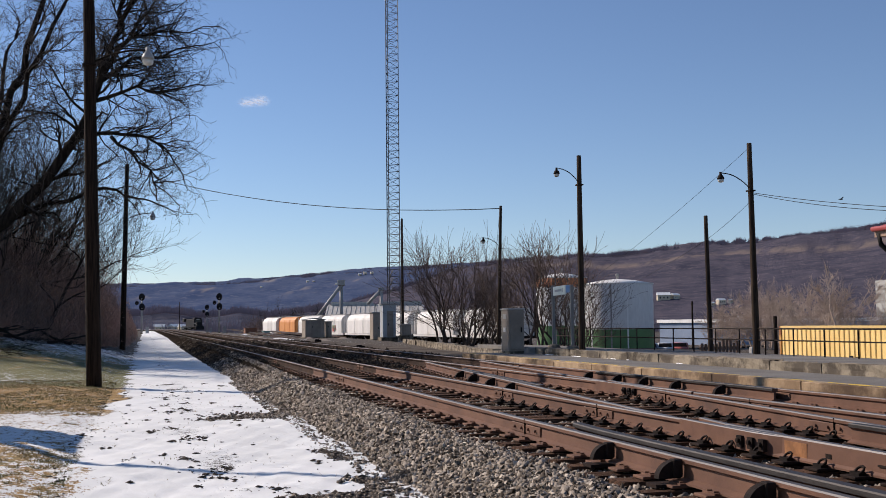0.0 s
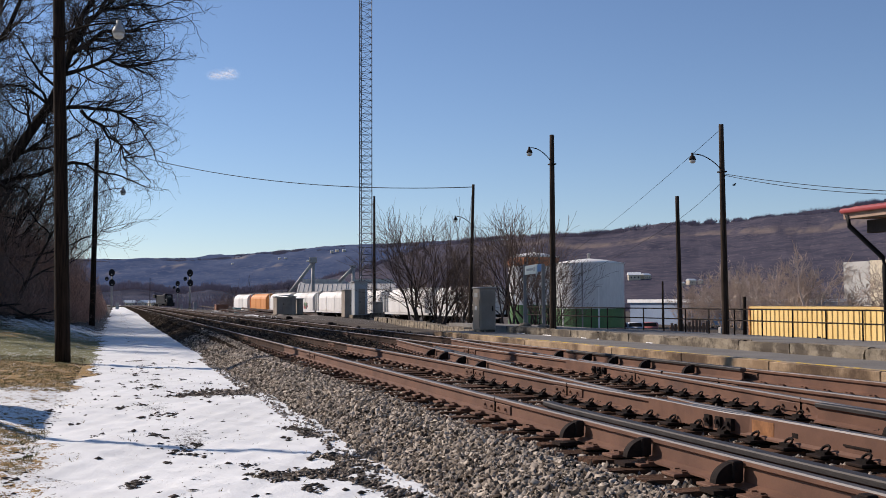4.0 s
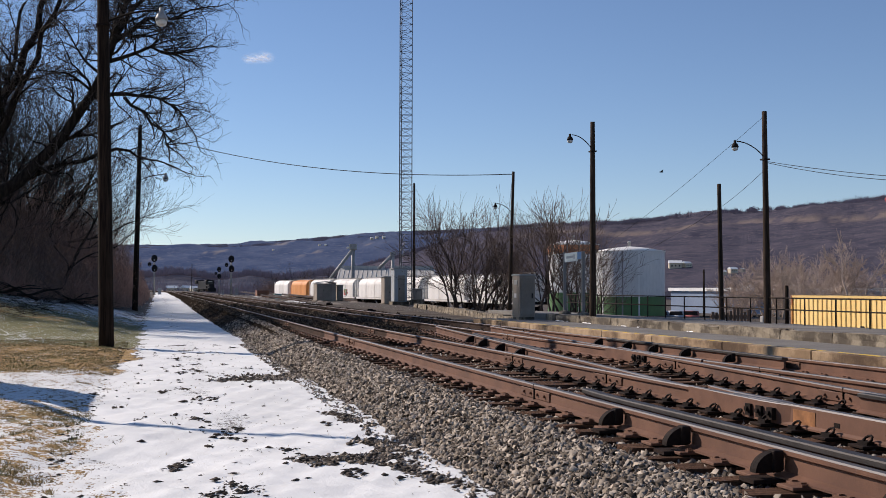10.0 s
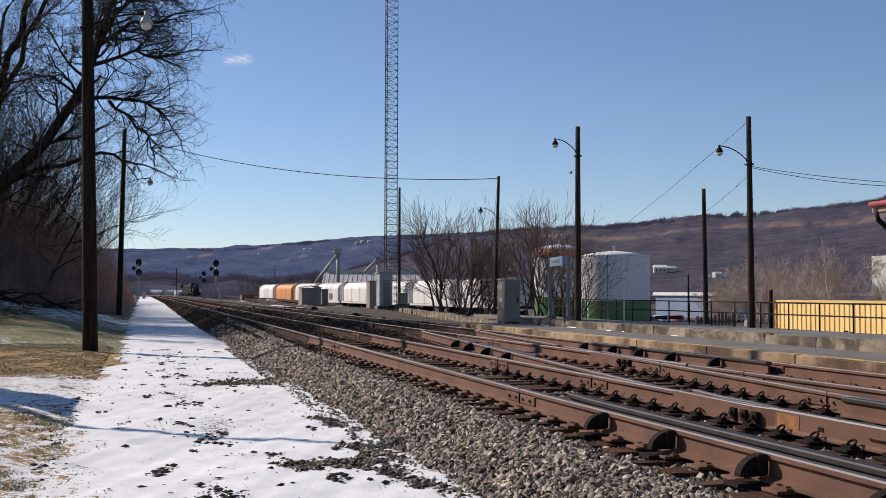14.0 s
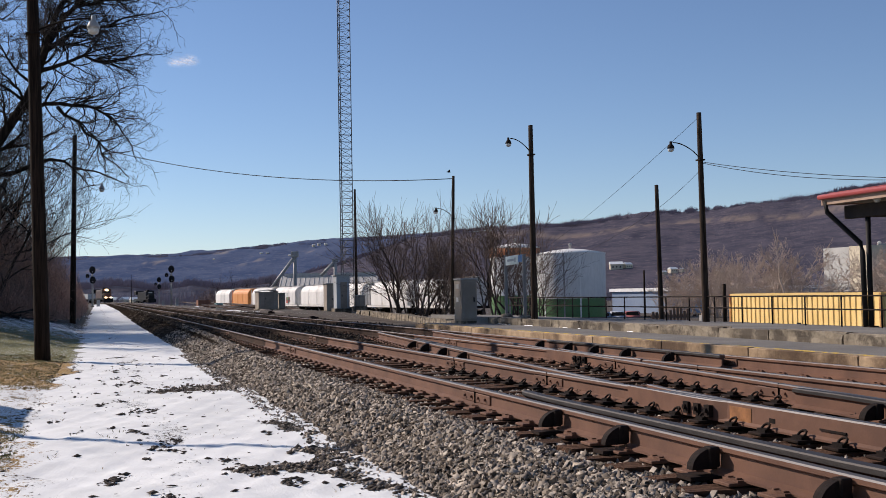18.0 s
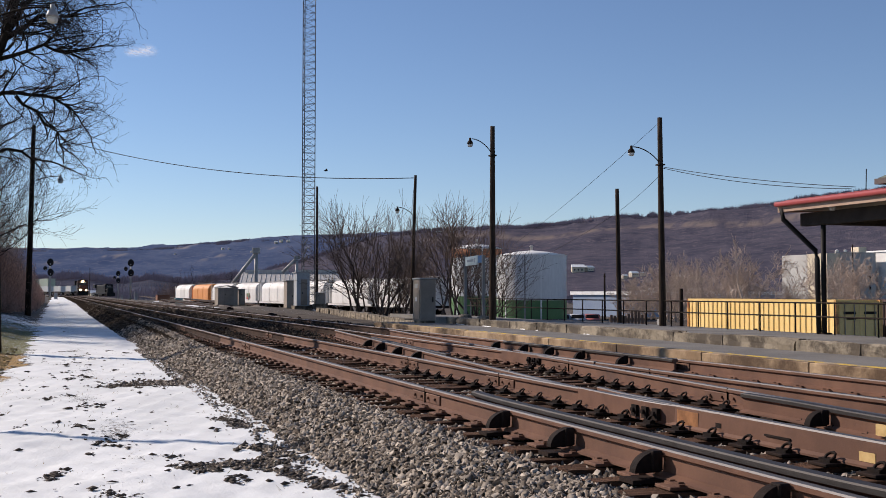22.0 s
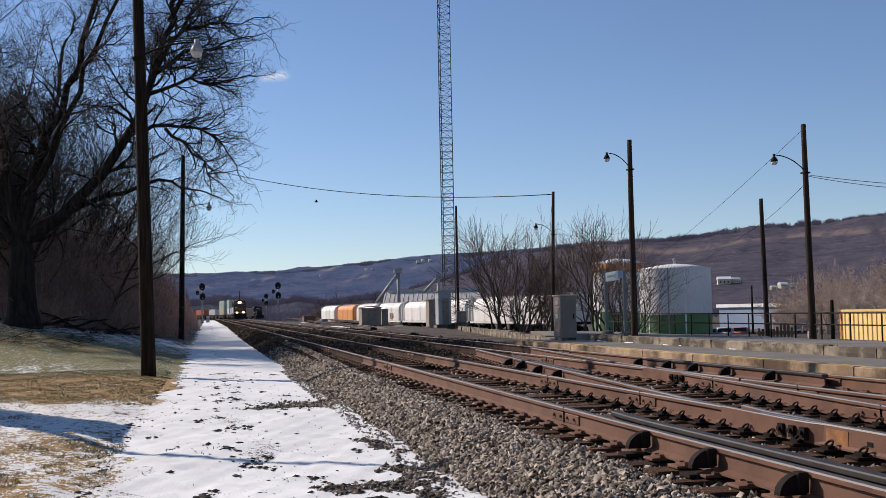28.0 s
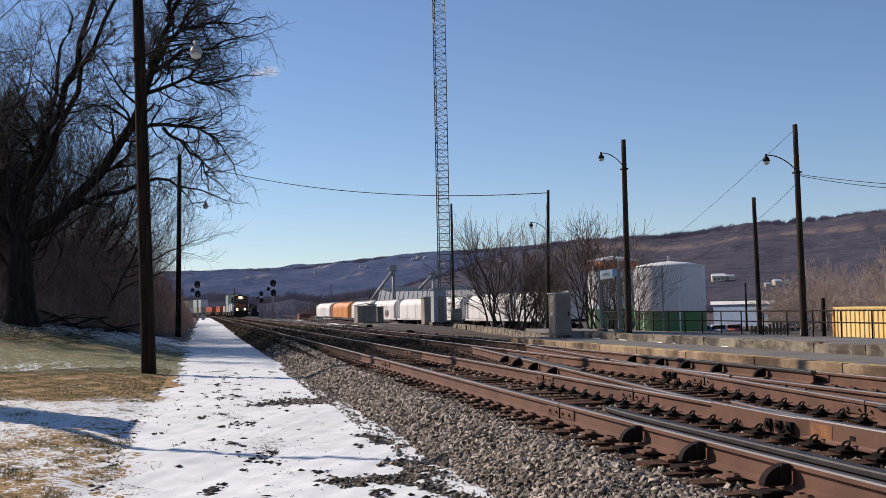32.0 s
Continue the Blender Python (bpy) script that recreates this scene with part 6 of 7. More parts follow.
def big_tree():
    w = Wood(11, 0.006)
    f = (0.0, 0.0, 2.45)
    w.limb([Vector(p) for p in ((0, 0, -0.6), (0, 0, 0.05), (0.02, 0, 0.5), (0.0, 0, 1.4), (0.0, 0, 2.2), (0.04, 0, 2.9))], [0.8, 0.58, 0.43, 0.37, 0.35, 0.2], 16, 0)
    led_limb(w, (f, (1.76, -0.3, 3.84), (3.38, -0.7, 6.0), (3.95, -0.9, 7.6), (4.4, -0.9, 9.2), (4.7, -0.8, 10.6)), 0.24, 0.05, 32, 1.6)
    led_limb(w, ((3.3, -0.7, 5.9), (4.3, -0.8, 6.0), (5.3, -0.6, 6.0), (6.0, -0.4, 5.4)), 0.09, 0.025, 24, 1.5, 3)
    led_limb(w, ((3.9, -0.9, 7.5), (4.8, -1.0, 8.2), (5.9, -0.8, 8.5)), 0.1, 0.03, 24, 1.6, 3)
    led_limb(w, ((3.95, -0.9, 7.6), (4.7, -0.6, 9.0), (5.5, -0.4, 10.2)), 0.1, 0.03, 24, 1.5, 3)
    led_limb(w, ((3.7, -0.8, 6.9), (4.9, -1.1, 7.2), (6.0, -1.2, 7.3)), 0.08, 0.025, 24, 1.4, 3)
    led_limb(w, ((4.4, -0.9, 9.2), (5.4, -1.2, 10.6), (5.9, -1.3, 11.6)), 0.09, 0.03, 14, 1.5, 3)
    led_limb(w, ((1.0, -0.1, 3.2), (2.4, 0.3, 3.9), (4.0, 0.6, 4.5), (5.0, 0.7, 4.2)), 0.13, 0.03, 15, 1.3, 3)
    led_limb(w, (f, (0.3, 0.1, 4.5), (0.75, 0.2, 5.9), (1.6, 0.3, 7.9), (2.1, 0.3, 10.2), (2.4, 0.2, 12.0)), 0.22, 0.055, 15, 1.9)
    led_limb(w, (f, (-0.4, -0.2, 4.4), (-0.7, -0.4, 6.2), (-1.3, -0.4, 8.6), (-1.6, -0.3, 11.0)), 0.21, 0.055, 14, 1.9)
    led_limb(w, (f, (-1.1, 0.2, 3.7), (-2.4, 0.3, 5.2), (-3.6, 0.4, 7.2), (-4.2, 0.4, 9.0)), 0.18, 0.055, 13, 1.9)
    led_limb(w, (f, (0.2, 0.9, 4.4), (0.7, 1.8, 6.6), (0.9, 2.4, 9.0)), 0.16, 0.05, 10, 1.9)
    led_limb(w, ((0.2, 0.05, 3.9), (1.2, -0.6, 5.6), (2.0, -0.9, 7.6), (2.9, -1.0, 9.8)), 0.15, 0.05, 12, 1.6)
    led_limb(w, ((4.2, -0.8, 5.9), (5.1, -0.5, 5.2), (5.7, -0.3, 4.4)), 0.06, 0.02, 18, 1.2, 3)
    led_limb(w, ((4.3, -0.8, 8.6), (5.2, -0.3, 9.2), (6.3, 0.1, 9.4)), 0.08, 0.025, 20, 1.4, 3)
    return split_wood(w, "big")


def wood_tree(seed, h, r, lean=0.1, last=5):
    w = Wood(seed)
    w.grow(Vector((0, 0, -0.3)), Vector((lean, 0, 1)).normalized(), h * 0.36, r, 0, last, 0.68, 0.15, 0.17, (3, 3))
    return split_wood(w, "tree")


def shrub(seed, stems, h, spread_r):
    """Straight stems from a wide foot, fanning out into a rounded crown of fine twigs."""
    w = Wood(seed, 0.011)
    rng = w.rng
    for k in range(stems):
        a, q = rng.uniform(0, math.tau), math.sqrt((k + 0.5) / stems)
        p = Vector((spread_r * q * math.cos(a), spread_r * q * math.sin(a), -0.2))
        lean = 0.05 + 0.24 * q
        d = Vector((lean * math.cos(a) + rng.gauss(0, 0.05), lean * math.sin(a) + rng.gauss(0, 0.05), 1)).normalized()
        w.grow(p, d, h * (0.5 - 0.09 * q * q) * rng.uniform(0.85, 1.0), rng.uniform(0.045, 0.075), 2, 5, 0.68, 0.1, 0.14, (4, 4))
    v = np.array([tuple(x) for x in w.v])
    f, m = np.array(w.f), np.array(w.m)
    return raw_mesh("trunk", v, f[m == 0], M_stem, True), raw_mesh("crown", v, f[m == 1], M_shrubtwig, True)


def crowned(seed, h, stems):
    """A tree whose fine twigs make a soft round crown."""
    w = Wood(seed, 0.015)
    for k in range(stems):
        a = k * math.tau / stems
        w.grow(Vector((0.2 * math.cos(a), 0.2 * math.sin(a), -0.3)), Vector((0.3 * math.cos(a), 0.3 * math.sin(a), 1)).normalized(), h * 0.3, 0.14, 0, 5, 0.8, 0.06, 0.15, (2, 3))
    v = np.array([tuple(x) for x in w.v])
    f, m = np.array(w.f), np.array(w.m)
    return raw_mesh("trunk", v, f[m == 0], M_tantwig, True), raw_mesh("crown", v, f[m == 1], M_tantwig, True)


M_stem = surface("shrub_stems", (0.035, 0.027, 0.024), (0.08, 0.06, 0.052), 2.0, 0.9, 0.0, 0.2, 20)
M_shrubtwig = surface("shrub_twigs", (0.075, 0.052, 0.042), (0.165, 0.118, 0.096), 1.0, 0.9, 0.0, 0.0, 5)
M_tantwig = surface("tan_twigs", (0.36, 0.28, 0.225), (0.54, 0.425, 0.345), 1.0, 0.9, 0.0, 0.0, 5)
tree_thing("old_tree", pose(-7.58, 52.0, float(ground_z(-7.58, 52.0)) - 0.05) @ Matrix.Scale(1.444, 4), big_tree(), "large old bare tree with thick forked trunk at the path's edge", "trees by the path")
TREE_FAR = [wood_tree(24, 13, 0.17, 0.1, 4), wood_tree(25, 15, 0.2, -0.05, 4)]
TREE_KINDS = [wood_tree(21, 13, 0.17), wood_tree(22, 15, 0.2, -0.05), wood_tree(23, 11, 0.14, 0.18)]
rng = random.Random(3)
spots = []
for k in range(56):
    y = rng.uniform(58, 190)
    x = -5.2 - 0.019 * y - 1.0 * float(ease(y, 80, 120)) - rng.random() ** 1.3 * 0.2 * y
    spots.append((x, y))
for k in range(36):
    y = rng.uniform(56, 84)
    spots.append((-6.6 - 0.03 * (y - 43) - rng.random() * 0.2 * y, y))
spots += [(-12.0, 60), (-6.6, 60), (-5.4, 64), (-9.6, 58)]
for x, y in spots:
    z = float(ground_z(x, y))
    s = rng.uniform(0.85, 1.2) * (1.2 if x < -8 else 1.0)
    tree_thing("bare_tree", pose(x, y, z, 0, 0, rng.uniform(0, 360)) @ Matrix.Scale(s, 4), rng.choice(TREE_KINDS if y < 74 else TREE_FAR), "slender bare winter tree in the wood beside the path", "trees by the path")


def crooked_ribbons(rg, p, d, length, w, nodes, wild):
    """Thin bent strips from points p, along d, turning at every node."""
    P, n = [p], len(p)
    for k in range(nodes - 1):
        d = d + rg.normal(0, wild, (n, 3))
        d = d / np.linalg.norm(d, axis=1, keepdims=True)
        p = p + d * (length / (nodes - 1))[:, None]
        P.append(p)
    a = rg.uniform(-0.9, 0.9, n)
    side = np.stack([np.cos(a), np.sin(a), 0.3 * np.sin(5 * a)], -1)
    V = np.zeros((n, nodes, 2, 3))
    for k in range(nodes):
        ww = (w * (1 - 0.65 * k / (nodes - 1)))[:, None]
        V[:, k, 0], V[:, k, 1] = P[k] - side * ww, P[k] + side * ww
    idx = np.arange(n * nodes * 2).reshape(n, nodes, 2)
    F = np.stack([idx[:, :-1, 0], idx[:, :-1, 1], idx[:, 1:, 1], idx[:, 1:, 0]], -1).reshape(-1, 4)
    return V.reshape(-1, 3), F, np.stack(P, 1)


def off_path(P):
    """Whether all points of a cane keep clear of the path, more so the higher they are."""
    return (P[..., 0] < -0.3 - P[..., 1] * (0.004 + 0.012 * np.clip((P[..., 2] - 0.5) / 6.0, 0, 1))).all(1)


def thicket(name, seed, count, area, mat, label, kids=3):
    """Tangled canes with side twigs, standing close together."""
    rg = np.random.default_rng(seed)
    x, y, h = area(rg, count)
    n = len(x)
    p = np.stack([x, y, ground_z(x, y) - 0.05], -1)
    hh = h * rg.uniform(0.45, 1.1, n)
    lean = rg.normal(0, 0.75, n)
    lean = np.where((x < 0) & (x > -6.0), -0.55 * np.abs(lean) + 0.08, lean)      # away from the path
    d = np.stack([lean, rg.normal(0, 0.5, n), np.ones(n)], -1)
    w = 0.0035 + 0.00014 * np.clip(y, 0, 130) + 0.00012 * np.clip(y - 200, 0, 300)
    V, F, P = crooked_ribbons(rg, p, d, hh, w, 5, 0.55)
    clear = off_path(P) | (x > 0)              # nothing hangs over the path
    x, y, p, hh, w, P = x[clear], y[clear], p[clear], hh[clear], w[clear], P[clear]
    n = len(x)
    V = V.reshape(-1, 10, 3)[clear].reshape(-1, 3)
    F = F[:4 * n]
    Vs, Fs, base = [V], [F], len(V)
    for k in range(kids):
        at = P[np.arange(n), rg.integers(1, 5, n)]
        dd = rg.normal(0, 1, (n, 3)) + np.array([0, 0, 0.35])
        V, F, q = crooked_ribbons(rg, at, dd, np.minimum(hh, 4.5) * rg.uniform(0.25, 0.55, n), w * 0.7, 3, 0.45)
        V = V.reshape(n, 6, 3)
        inside = off_path(q) | (x > 0)
        V = V[inside].reshape(-1, 3)
        F = F[:2 * int(inside.sum())]
        Vs.append(V)
        Fs.append(F + base)
        base += len(V)
    tagged(new(name, raw_mesh(name, np.concatenate(Vs), np.concatenate(Fs), mat)), label, "undergrowth", kind="stuff")


def left_area(rg, n):
    """The wood's undergrowth, behind and beside the old tree."""
    y = 55.5 + 145 * rg.random(n) ** 1.6
    depth = rg.random(n) ** 1.3 * (8 + 0.07 * y)
    edge = ease(y, 56, 80)
    x = -5.6 + 3.7 * edge + 0.7 * ease(y, 78, 100) - 0.3 * wave(y * 0.5, y * 0.2) - depth
    return x, y, 1.2 + 1.5 * edge + 2.4 * np.minimum(depth / 3.0, 1.0) * (0.75 + 0.25 * wave(x * 0.7, y * 0.3, 3.0))


def left_low(rg, n):
    """Low growth at the wood's foot, with the old tree's trunk left clear."""
    y = 53.8 + 20 * rg.random(n)
    x = -2.4 - 5.0 * (1 - ease(y, 53, 72)) - rg.random(n) ** 1.5 * 8
    return x, y, np.where(y < 56, 0.8, 1.3)


thicket("thicket", 1, 21000, left_area, M_brush, "dense brown leafless thicket along the path")
def saplings(rg, n):
    y = 57 + 116 * rg.random(n) ** 1.5
    depth = rg.random(n) ** 1.2 * (6 + 0.1 * y)
    x = -5.4 + 2.4 * ease(y, 58, 84) - 1.2 * ease(y, 80, 120) - depth
    return x, y, (0.7 + 0.35 * ease(y, 58, 76)) * (3.2 + 9.0 * np.minimum(depth / 4.0, 1.0) * (0.8 + 0.3 * wave(x * 0.5, y * 0.2, 1.0)))


M_sapling = surface("sapling_stems", (0.14, 0.09, 0.072), (0.3, 0.2, 0.16), 1.0, 0.9, 0.0, 0.0, 5)
thicket("saplings", 6, 14000, saplings, M_sapling, "tangle of tall thin bare saplings in the wood", 6)
thicket("low_brush", 2, 9000, left_low, M_brush, "low reddish-brown brush at the wood's edge")


def twig_litter():
    """Broken twigs and stalks lying on the snow at the wood's foot and along the lawn's edge."""
    rg = np.random.default_rng(15)
    n = 3600
    y = 44 + 22 * rg.random(n)
    x = -1.7 - 2.6 * (1 - ease(y, 52, 70)) - rg.random(n) * 8.5
    p = np.stack([x, y, ground_z(x, y) + 0.03 + 0.09 * rg.random(n)], -1)
    a = rg.uniform(0, math.tau, n)
    d = np.stack([np.cos(a), 0.5 * np.sin(a), rg.normal(0, 0.06, n)], -1)
    V, F, q = crooked_ribbons(rg, p, d, 0.3 + 1.3 * rg.random(n) ** 2, rg.uniform(0.008, 0.022, n), 4, 0.12)
    V[:, 2] = np.maximum(V[:, 2], ground_z(V[:, 0], V[:, 1]) + 0.012)
    tagged(new("twig_litter", raw_mesh("twig_litter", V, F, M_bark)), "dark broken twigs and stalks littering the thin snow", "litter", kind="stuff")


twig_litter()


def fallen_branch(x, y, length, rz, seed):
    """A bare broken bough lying on the bank."""
    w = Wood(seed)
    w.grow(Vector((0, 0, 0.09)), Vector((1, 0, 0.06)).normalized(), length * 0.5, 0.075, 2, 4, 0.5, 0.02, 0.12, (2, 3))
    v = np.array([tuple(p) for p in w.v])
    v[:, 2] = np.clip(v[:, 2], 0.0, 0.75)
    z = float(ground_z(x, y))
    slope = math.degrees(math.atan2(float(ground_z(x + math.cos(radians(rz)), y + math.sin(radians(rz)))) - z, 1.0))
    ob = new("fallen_branch", raw_mesh("fallen_branch", v, np.array(w.f), M_bark, True))
    ob.matrix_basis = pose(x, y, z, 0, 0, rz) @ pose(0, 0, 0, 0, -slope, 0)
    tagged(ob, "dark broken bough lying at the wood's edge", "branch", "fallen branches")


for x, y, n, rz, k in ((-7.2, 52.2, 3.6, 8, 61), (-5.2, 54.0, 3.2, 170, 62), (-4.4, 56.0, 2.8, 20, 63), (-8.6, 53.0, 3.4, 165, 64), (-3.6, 60.0, 2.6, 175, 65), (-6.2, 55.0, 3.0, 12, 66)):
    fallen_branch(x, y, n, rz, k)

# shrubs across the tracks, by the platform's far end
SHRUBS = [shrub(31, 11, 6.6, 1.0), shrub(32, 7, 5.6, 0.9), shrub(33, 5, 6.3, 0.6)]
for x, y, k, s, a in ((17.6, 64, 0, 1.1, 160), (18.5, 63, 1, 1.0, 40), (19.5, 65, 1, 0.92, 90), (17.7, 50.5, 2, 1.0, 120), (18.6, 49.2, 2, 1.06, 240), (19.3, 50.6, 2, 0.85, 10)):
    tree_thing("bare_shrub", pose(x, y, float(ground_z(x, y)), 0, 0, a) @ Matrix.Scale(s, 4), SHRUBS[k], "tall bare many-stemmed shrub by the platform", "shrubs by the platform", "shrub")
def far_grove(rg, n):
    az = np.radians(rg.uniform(5.2, 8.3, n))
    d = rg.uniform(290, 350, n)
    clump = 0.7 + 0.35 * wave(np.degrees(az) * 4.0, d * 0.02, 2.0)
    return d * np.sin(az), d * np.cos(az), 7.5 * clump


thicket("far_grove", 9, 2600, far_grove, M_sapling, "brown bare grove beyond the hopper cars", 6)
# soft brown trees behind the container and along the valley
rng = random.Random(8)
CROWNED = [crowned(41, 9.0, 3), crowned(42, 8.0, 2)]
for k in range(28):
    az = radians(rng.uniform(27.0, 39.0))
    d = rng.uniform(95, 150)
    x, y = d * math.sin(az), d * math.cos(az)
    tree_thing("valley_tree", pose(x, y, float(ground_z(x, y)), 0, 0, rng.uniform(0, 360)) @ Matrix.Scale(rng.uniform(0.7, 1.3) * (0.7 + 0.3 * d / 110), 4), rng.choice(CROWNED), "bare tan-brown tree in the valley behind the station", "valley trees")
for k in range(12):
    az = radians(rng.uniform(5.5, 9.5))
    d = rng.uniform(300, 360)
    tree_thing("valley_tree", pose(d * math.sin(az), d * math.cos(az), -2.2, 0, 0, rng.uniform(0, 360)) @ Matrix.Scale(rng.uniform(0.7, 0.95), 4), rng.choice(TREE_FAR), "bare brown tree beyond the hopper cars", "valley trees")


def hill_z(az, r):
    u = (r - 750) / 1600
    prof = np.where(u < 0.62, ease(u, -0.1, 0.62) * (0.35 + 0.65 * u / 0.62), 1 - 0.5 * ease(u, 0.62, 1.0))
    return -3 + (np.interp(az, azs, hs) + 3) * prof


# pale houses and a long-roofed building on the far slopes: azimuth, distance, size, turn
HOUSES = ((25.6, 1060, 0.95, -18), (26.15, 1066, 0.7, 20), (28.35, 1000, 0.6, 10), (28.8, 1010, 0.4, 40), (27.9, 985, 0.4, 10), (10.5, 3440, 0.7, 0), (10.75, 3460, 0.8, 30), (11.1, 3450, 0.7, 10), (7.9, 3380, 0.6, 10), (8.2, 3370, 0.55, 30), (9.3, 3300, 0.5, 0), (5.6, 3350, 0.5, 10), (30.6, 960, 0.5, 0), (1.9, 640, 0.55, 20), (1.4, 700, 0.6, 50), (0.7, 720, 0.6, 10), (6.6, 540, 0.4, 0))


def far_woods():
    """Bare stems with small forked tops, close together over the valley floor, the slope and the crest."""
    rg = np.random.default_rng(5)
    P = []
    for n, a0, a1, r0, r1, slope, tall in ((12000, -3, 46, 420, 760, 0, 0.55), (5000, -3, 9, 560, 900, 0, 1.0), (26000, 3, 46, rc - 80, rc + 20, 1, 0.9)):
        az = rg.uniform(a0, a1, n)
        r = np.sqrt(rg.uniform(r0 ** 2, r1 ** 2, n))
        z = hill_z(az, r) if slope else np.full(n, -3.0)
        x, y = r * np.sin(np.radians(az)), r * np.cos(np.radians(az))
        clear = wave(x * 0.006, y * 0.006, 7.0) + 0.4 * wave(x * 0.02, y * 0.02, 3.0)
        keep = (clear < 0.75) if slope else (clear < 0.35)
        if tall == 0.9:
            keep &= rg.random(n) < np.clip(0.4 + 0.7 * wave(az * 4.0, az * 1.7, 3.0) + 0.5 * wave(az * 17.0, az * 9.0, 1.0), 0.04, 1)
        keep &= field_near(az, (r - 750) / 1600) < 0.4
        for ha, hr, hs_, ht in HOUSES:
            keep &= ~((np.abs(az - ha) < 0.5 * hs_) & (r < hr) & (r > hr - 420))
        h = (4 + 5 * rg.random(n) ** 2) * tall * (1 + 0.5 * wave(x * 0.03, y * 0.03, 1.0))
        P.append(np.stack([x, y, z, h], 1)[keep])
    m = 14000
    az = rg.uniform(-12, 22, m)
    r = rg.uniform(hz_far[2] - 120, hz_far[2] + 20, m)
    u = (r - 2500) / 1800
    z = -3 + (np.interp(az, hz_far[0], hz_far[1]) + 3) * np.where(u < 0.62, ease(u, -0.1, 0.62) * (0.35 + 0.65 * u / 0.62), 1.0)
    P.append(np.stack([r * np.sin(np.radians(az)), r * np.cos(np.radians(az)), z - 2, rg.uniform(2, 4.5, m) * (1 + 0.6 * wave(az * 3.0, az * 1.3, 2.0))], 1))
    m = 9000
    az, r = rg.uniform(-8, 14, m), rg.uniform(880, 1040, m)
    z = -3 + (np.interp(az, low_hill[0], low_hill[1]) + 3) * 0.92
    P.append(np.stack([r * np.sin(np.radians(az)), r * np.cos(np.radians(az)), z - 1, rg.uniform(3, 8, m) * (1 + 0.6 * wave(az * 2.0, az * 0.9, 5.0))], 1))
    P = np.concatenate(P)
    n = len(P)
    V, F = [], []
    for k in range(4):
        a = rg.uniform(0, math.tau, n)
        lean = rg.uniform(0.1, 0.8, n)
        w = 0.1 + 0.00026 * np.hypot(P[:, 0], P[:, 1])
        b = rg.uniform(0.0, 0.4, n)
        h = P[:, 3]
        off = rg.uniform(-0.3, 0.3, (n, 2)) * h[:, None]
        p0 = np.stack([P[:, 0] + off[:, 0], P[:, 1] + off[:, 1], P[:, 2] + h * b * 0.6 - 0.3], -1)
        p1 = p0 + np.stack([np.cos(a) * lean * h * 0.5, np.sin(a) * lean * h * 0.5, h * rg.uniform(0.5, 0.9, n)], -1)
        s = np.stack([np.cos(a + 1.57) * w, -np.sin(a + 1.57) * w * 0.2, np.zeros(n)], -1)
        base = k * n * 3
        V.append(np.stack([p0 - s, p0 + s, p1], 1).reshape(-1, 3))
        F.append(base + np.arange(n * 3).reshape(n, 3))
    # stems coloured pale violet, in place of haze and light on the woods
    m = surface("far_hazed_woods", (0.23, 0.195, 0.22), (0.33, 0.275, 0.295), 0.02, 0.95, 0, 0, 0.2, vary=0.0, spec=0.0)
    tagged(new("far_woods", raw_mesh("far_woods", np.concatenate(V), np.concatenate(F), m)), "bare woods filling the valley and the ridge, haze in their colour", "woods", kind="stuff")


far_woods()


def house(x, y, z, s, rz, wall, label):
    t = thing("house", pose(x, y, z, 0, 0, rz) @ Matrix.Scale(s, 4), label, "house", "houses on the slope")
    part("wall", boxed(-6, 6, -4, 4, -3, 5), wall, t)
    bm = sweep(bmesh.new(), [(-4.6, 0), (0, 2.6), (4.6, 0)], [(-6.4, 0, 5), (6.4, 0, 5)])
    bmesh.ops.recalc_face_normals(bm, faces=bm.faces[:])
    part("roof", bm, M_snow, t, "roof under snow")
    for k in (-3.5, 0, 3.5):
        part("window", boxed(k - 0.6, k + 0.6, -4.05, -4.0, 1.6, 3.2), M_black, t)


for az, r, s, rz in HOUSES:
    z = float(hill_z(np.array(az), np.array(float(r)))) if r > 750 and az > 2 else -2.5
    if r > 2500:
        u = (r - 2500) / 1800
        z = -3 + (float(np.interp(az, hz_far[0], hz_far[1])) + 3) * float(ease(u, -0.1, 0.62)) * (0.35 + 0.65 * u / 0.62)
    house(r * math.sin(radians(az)), r * math.cos(radians(az)), z + 0.5, s, rz, M_cream, "pale house with snowy roof on the far slope")


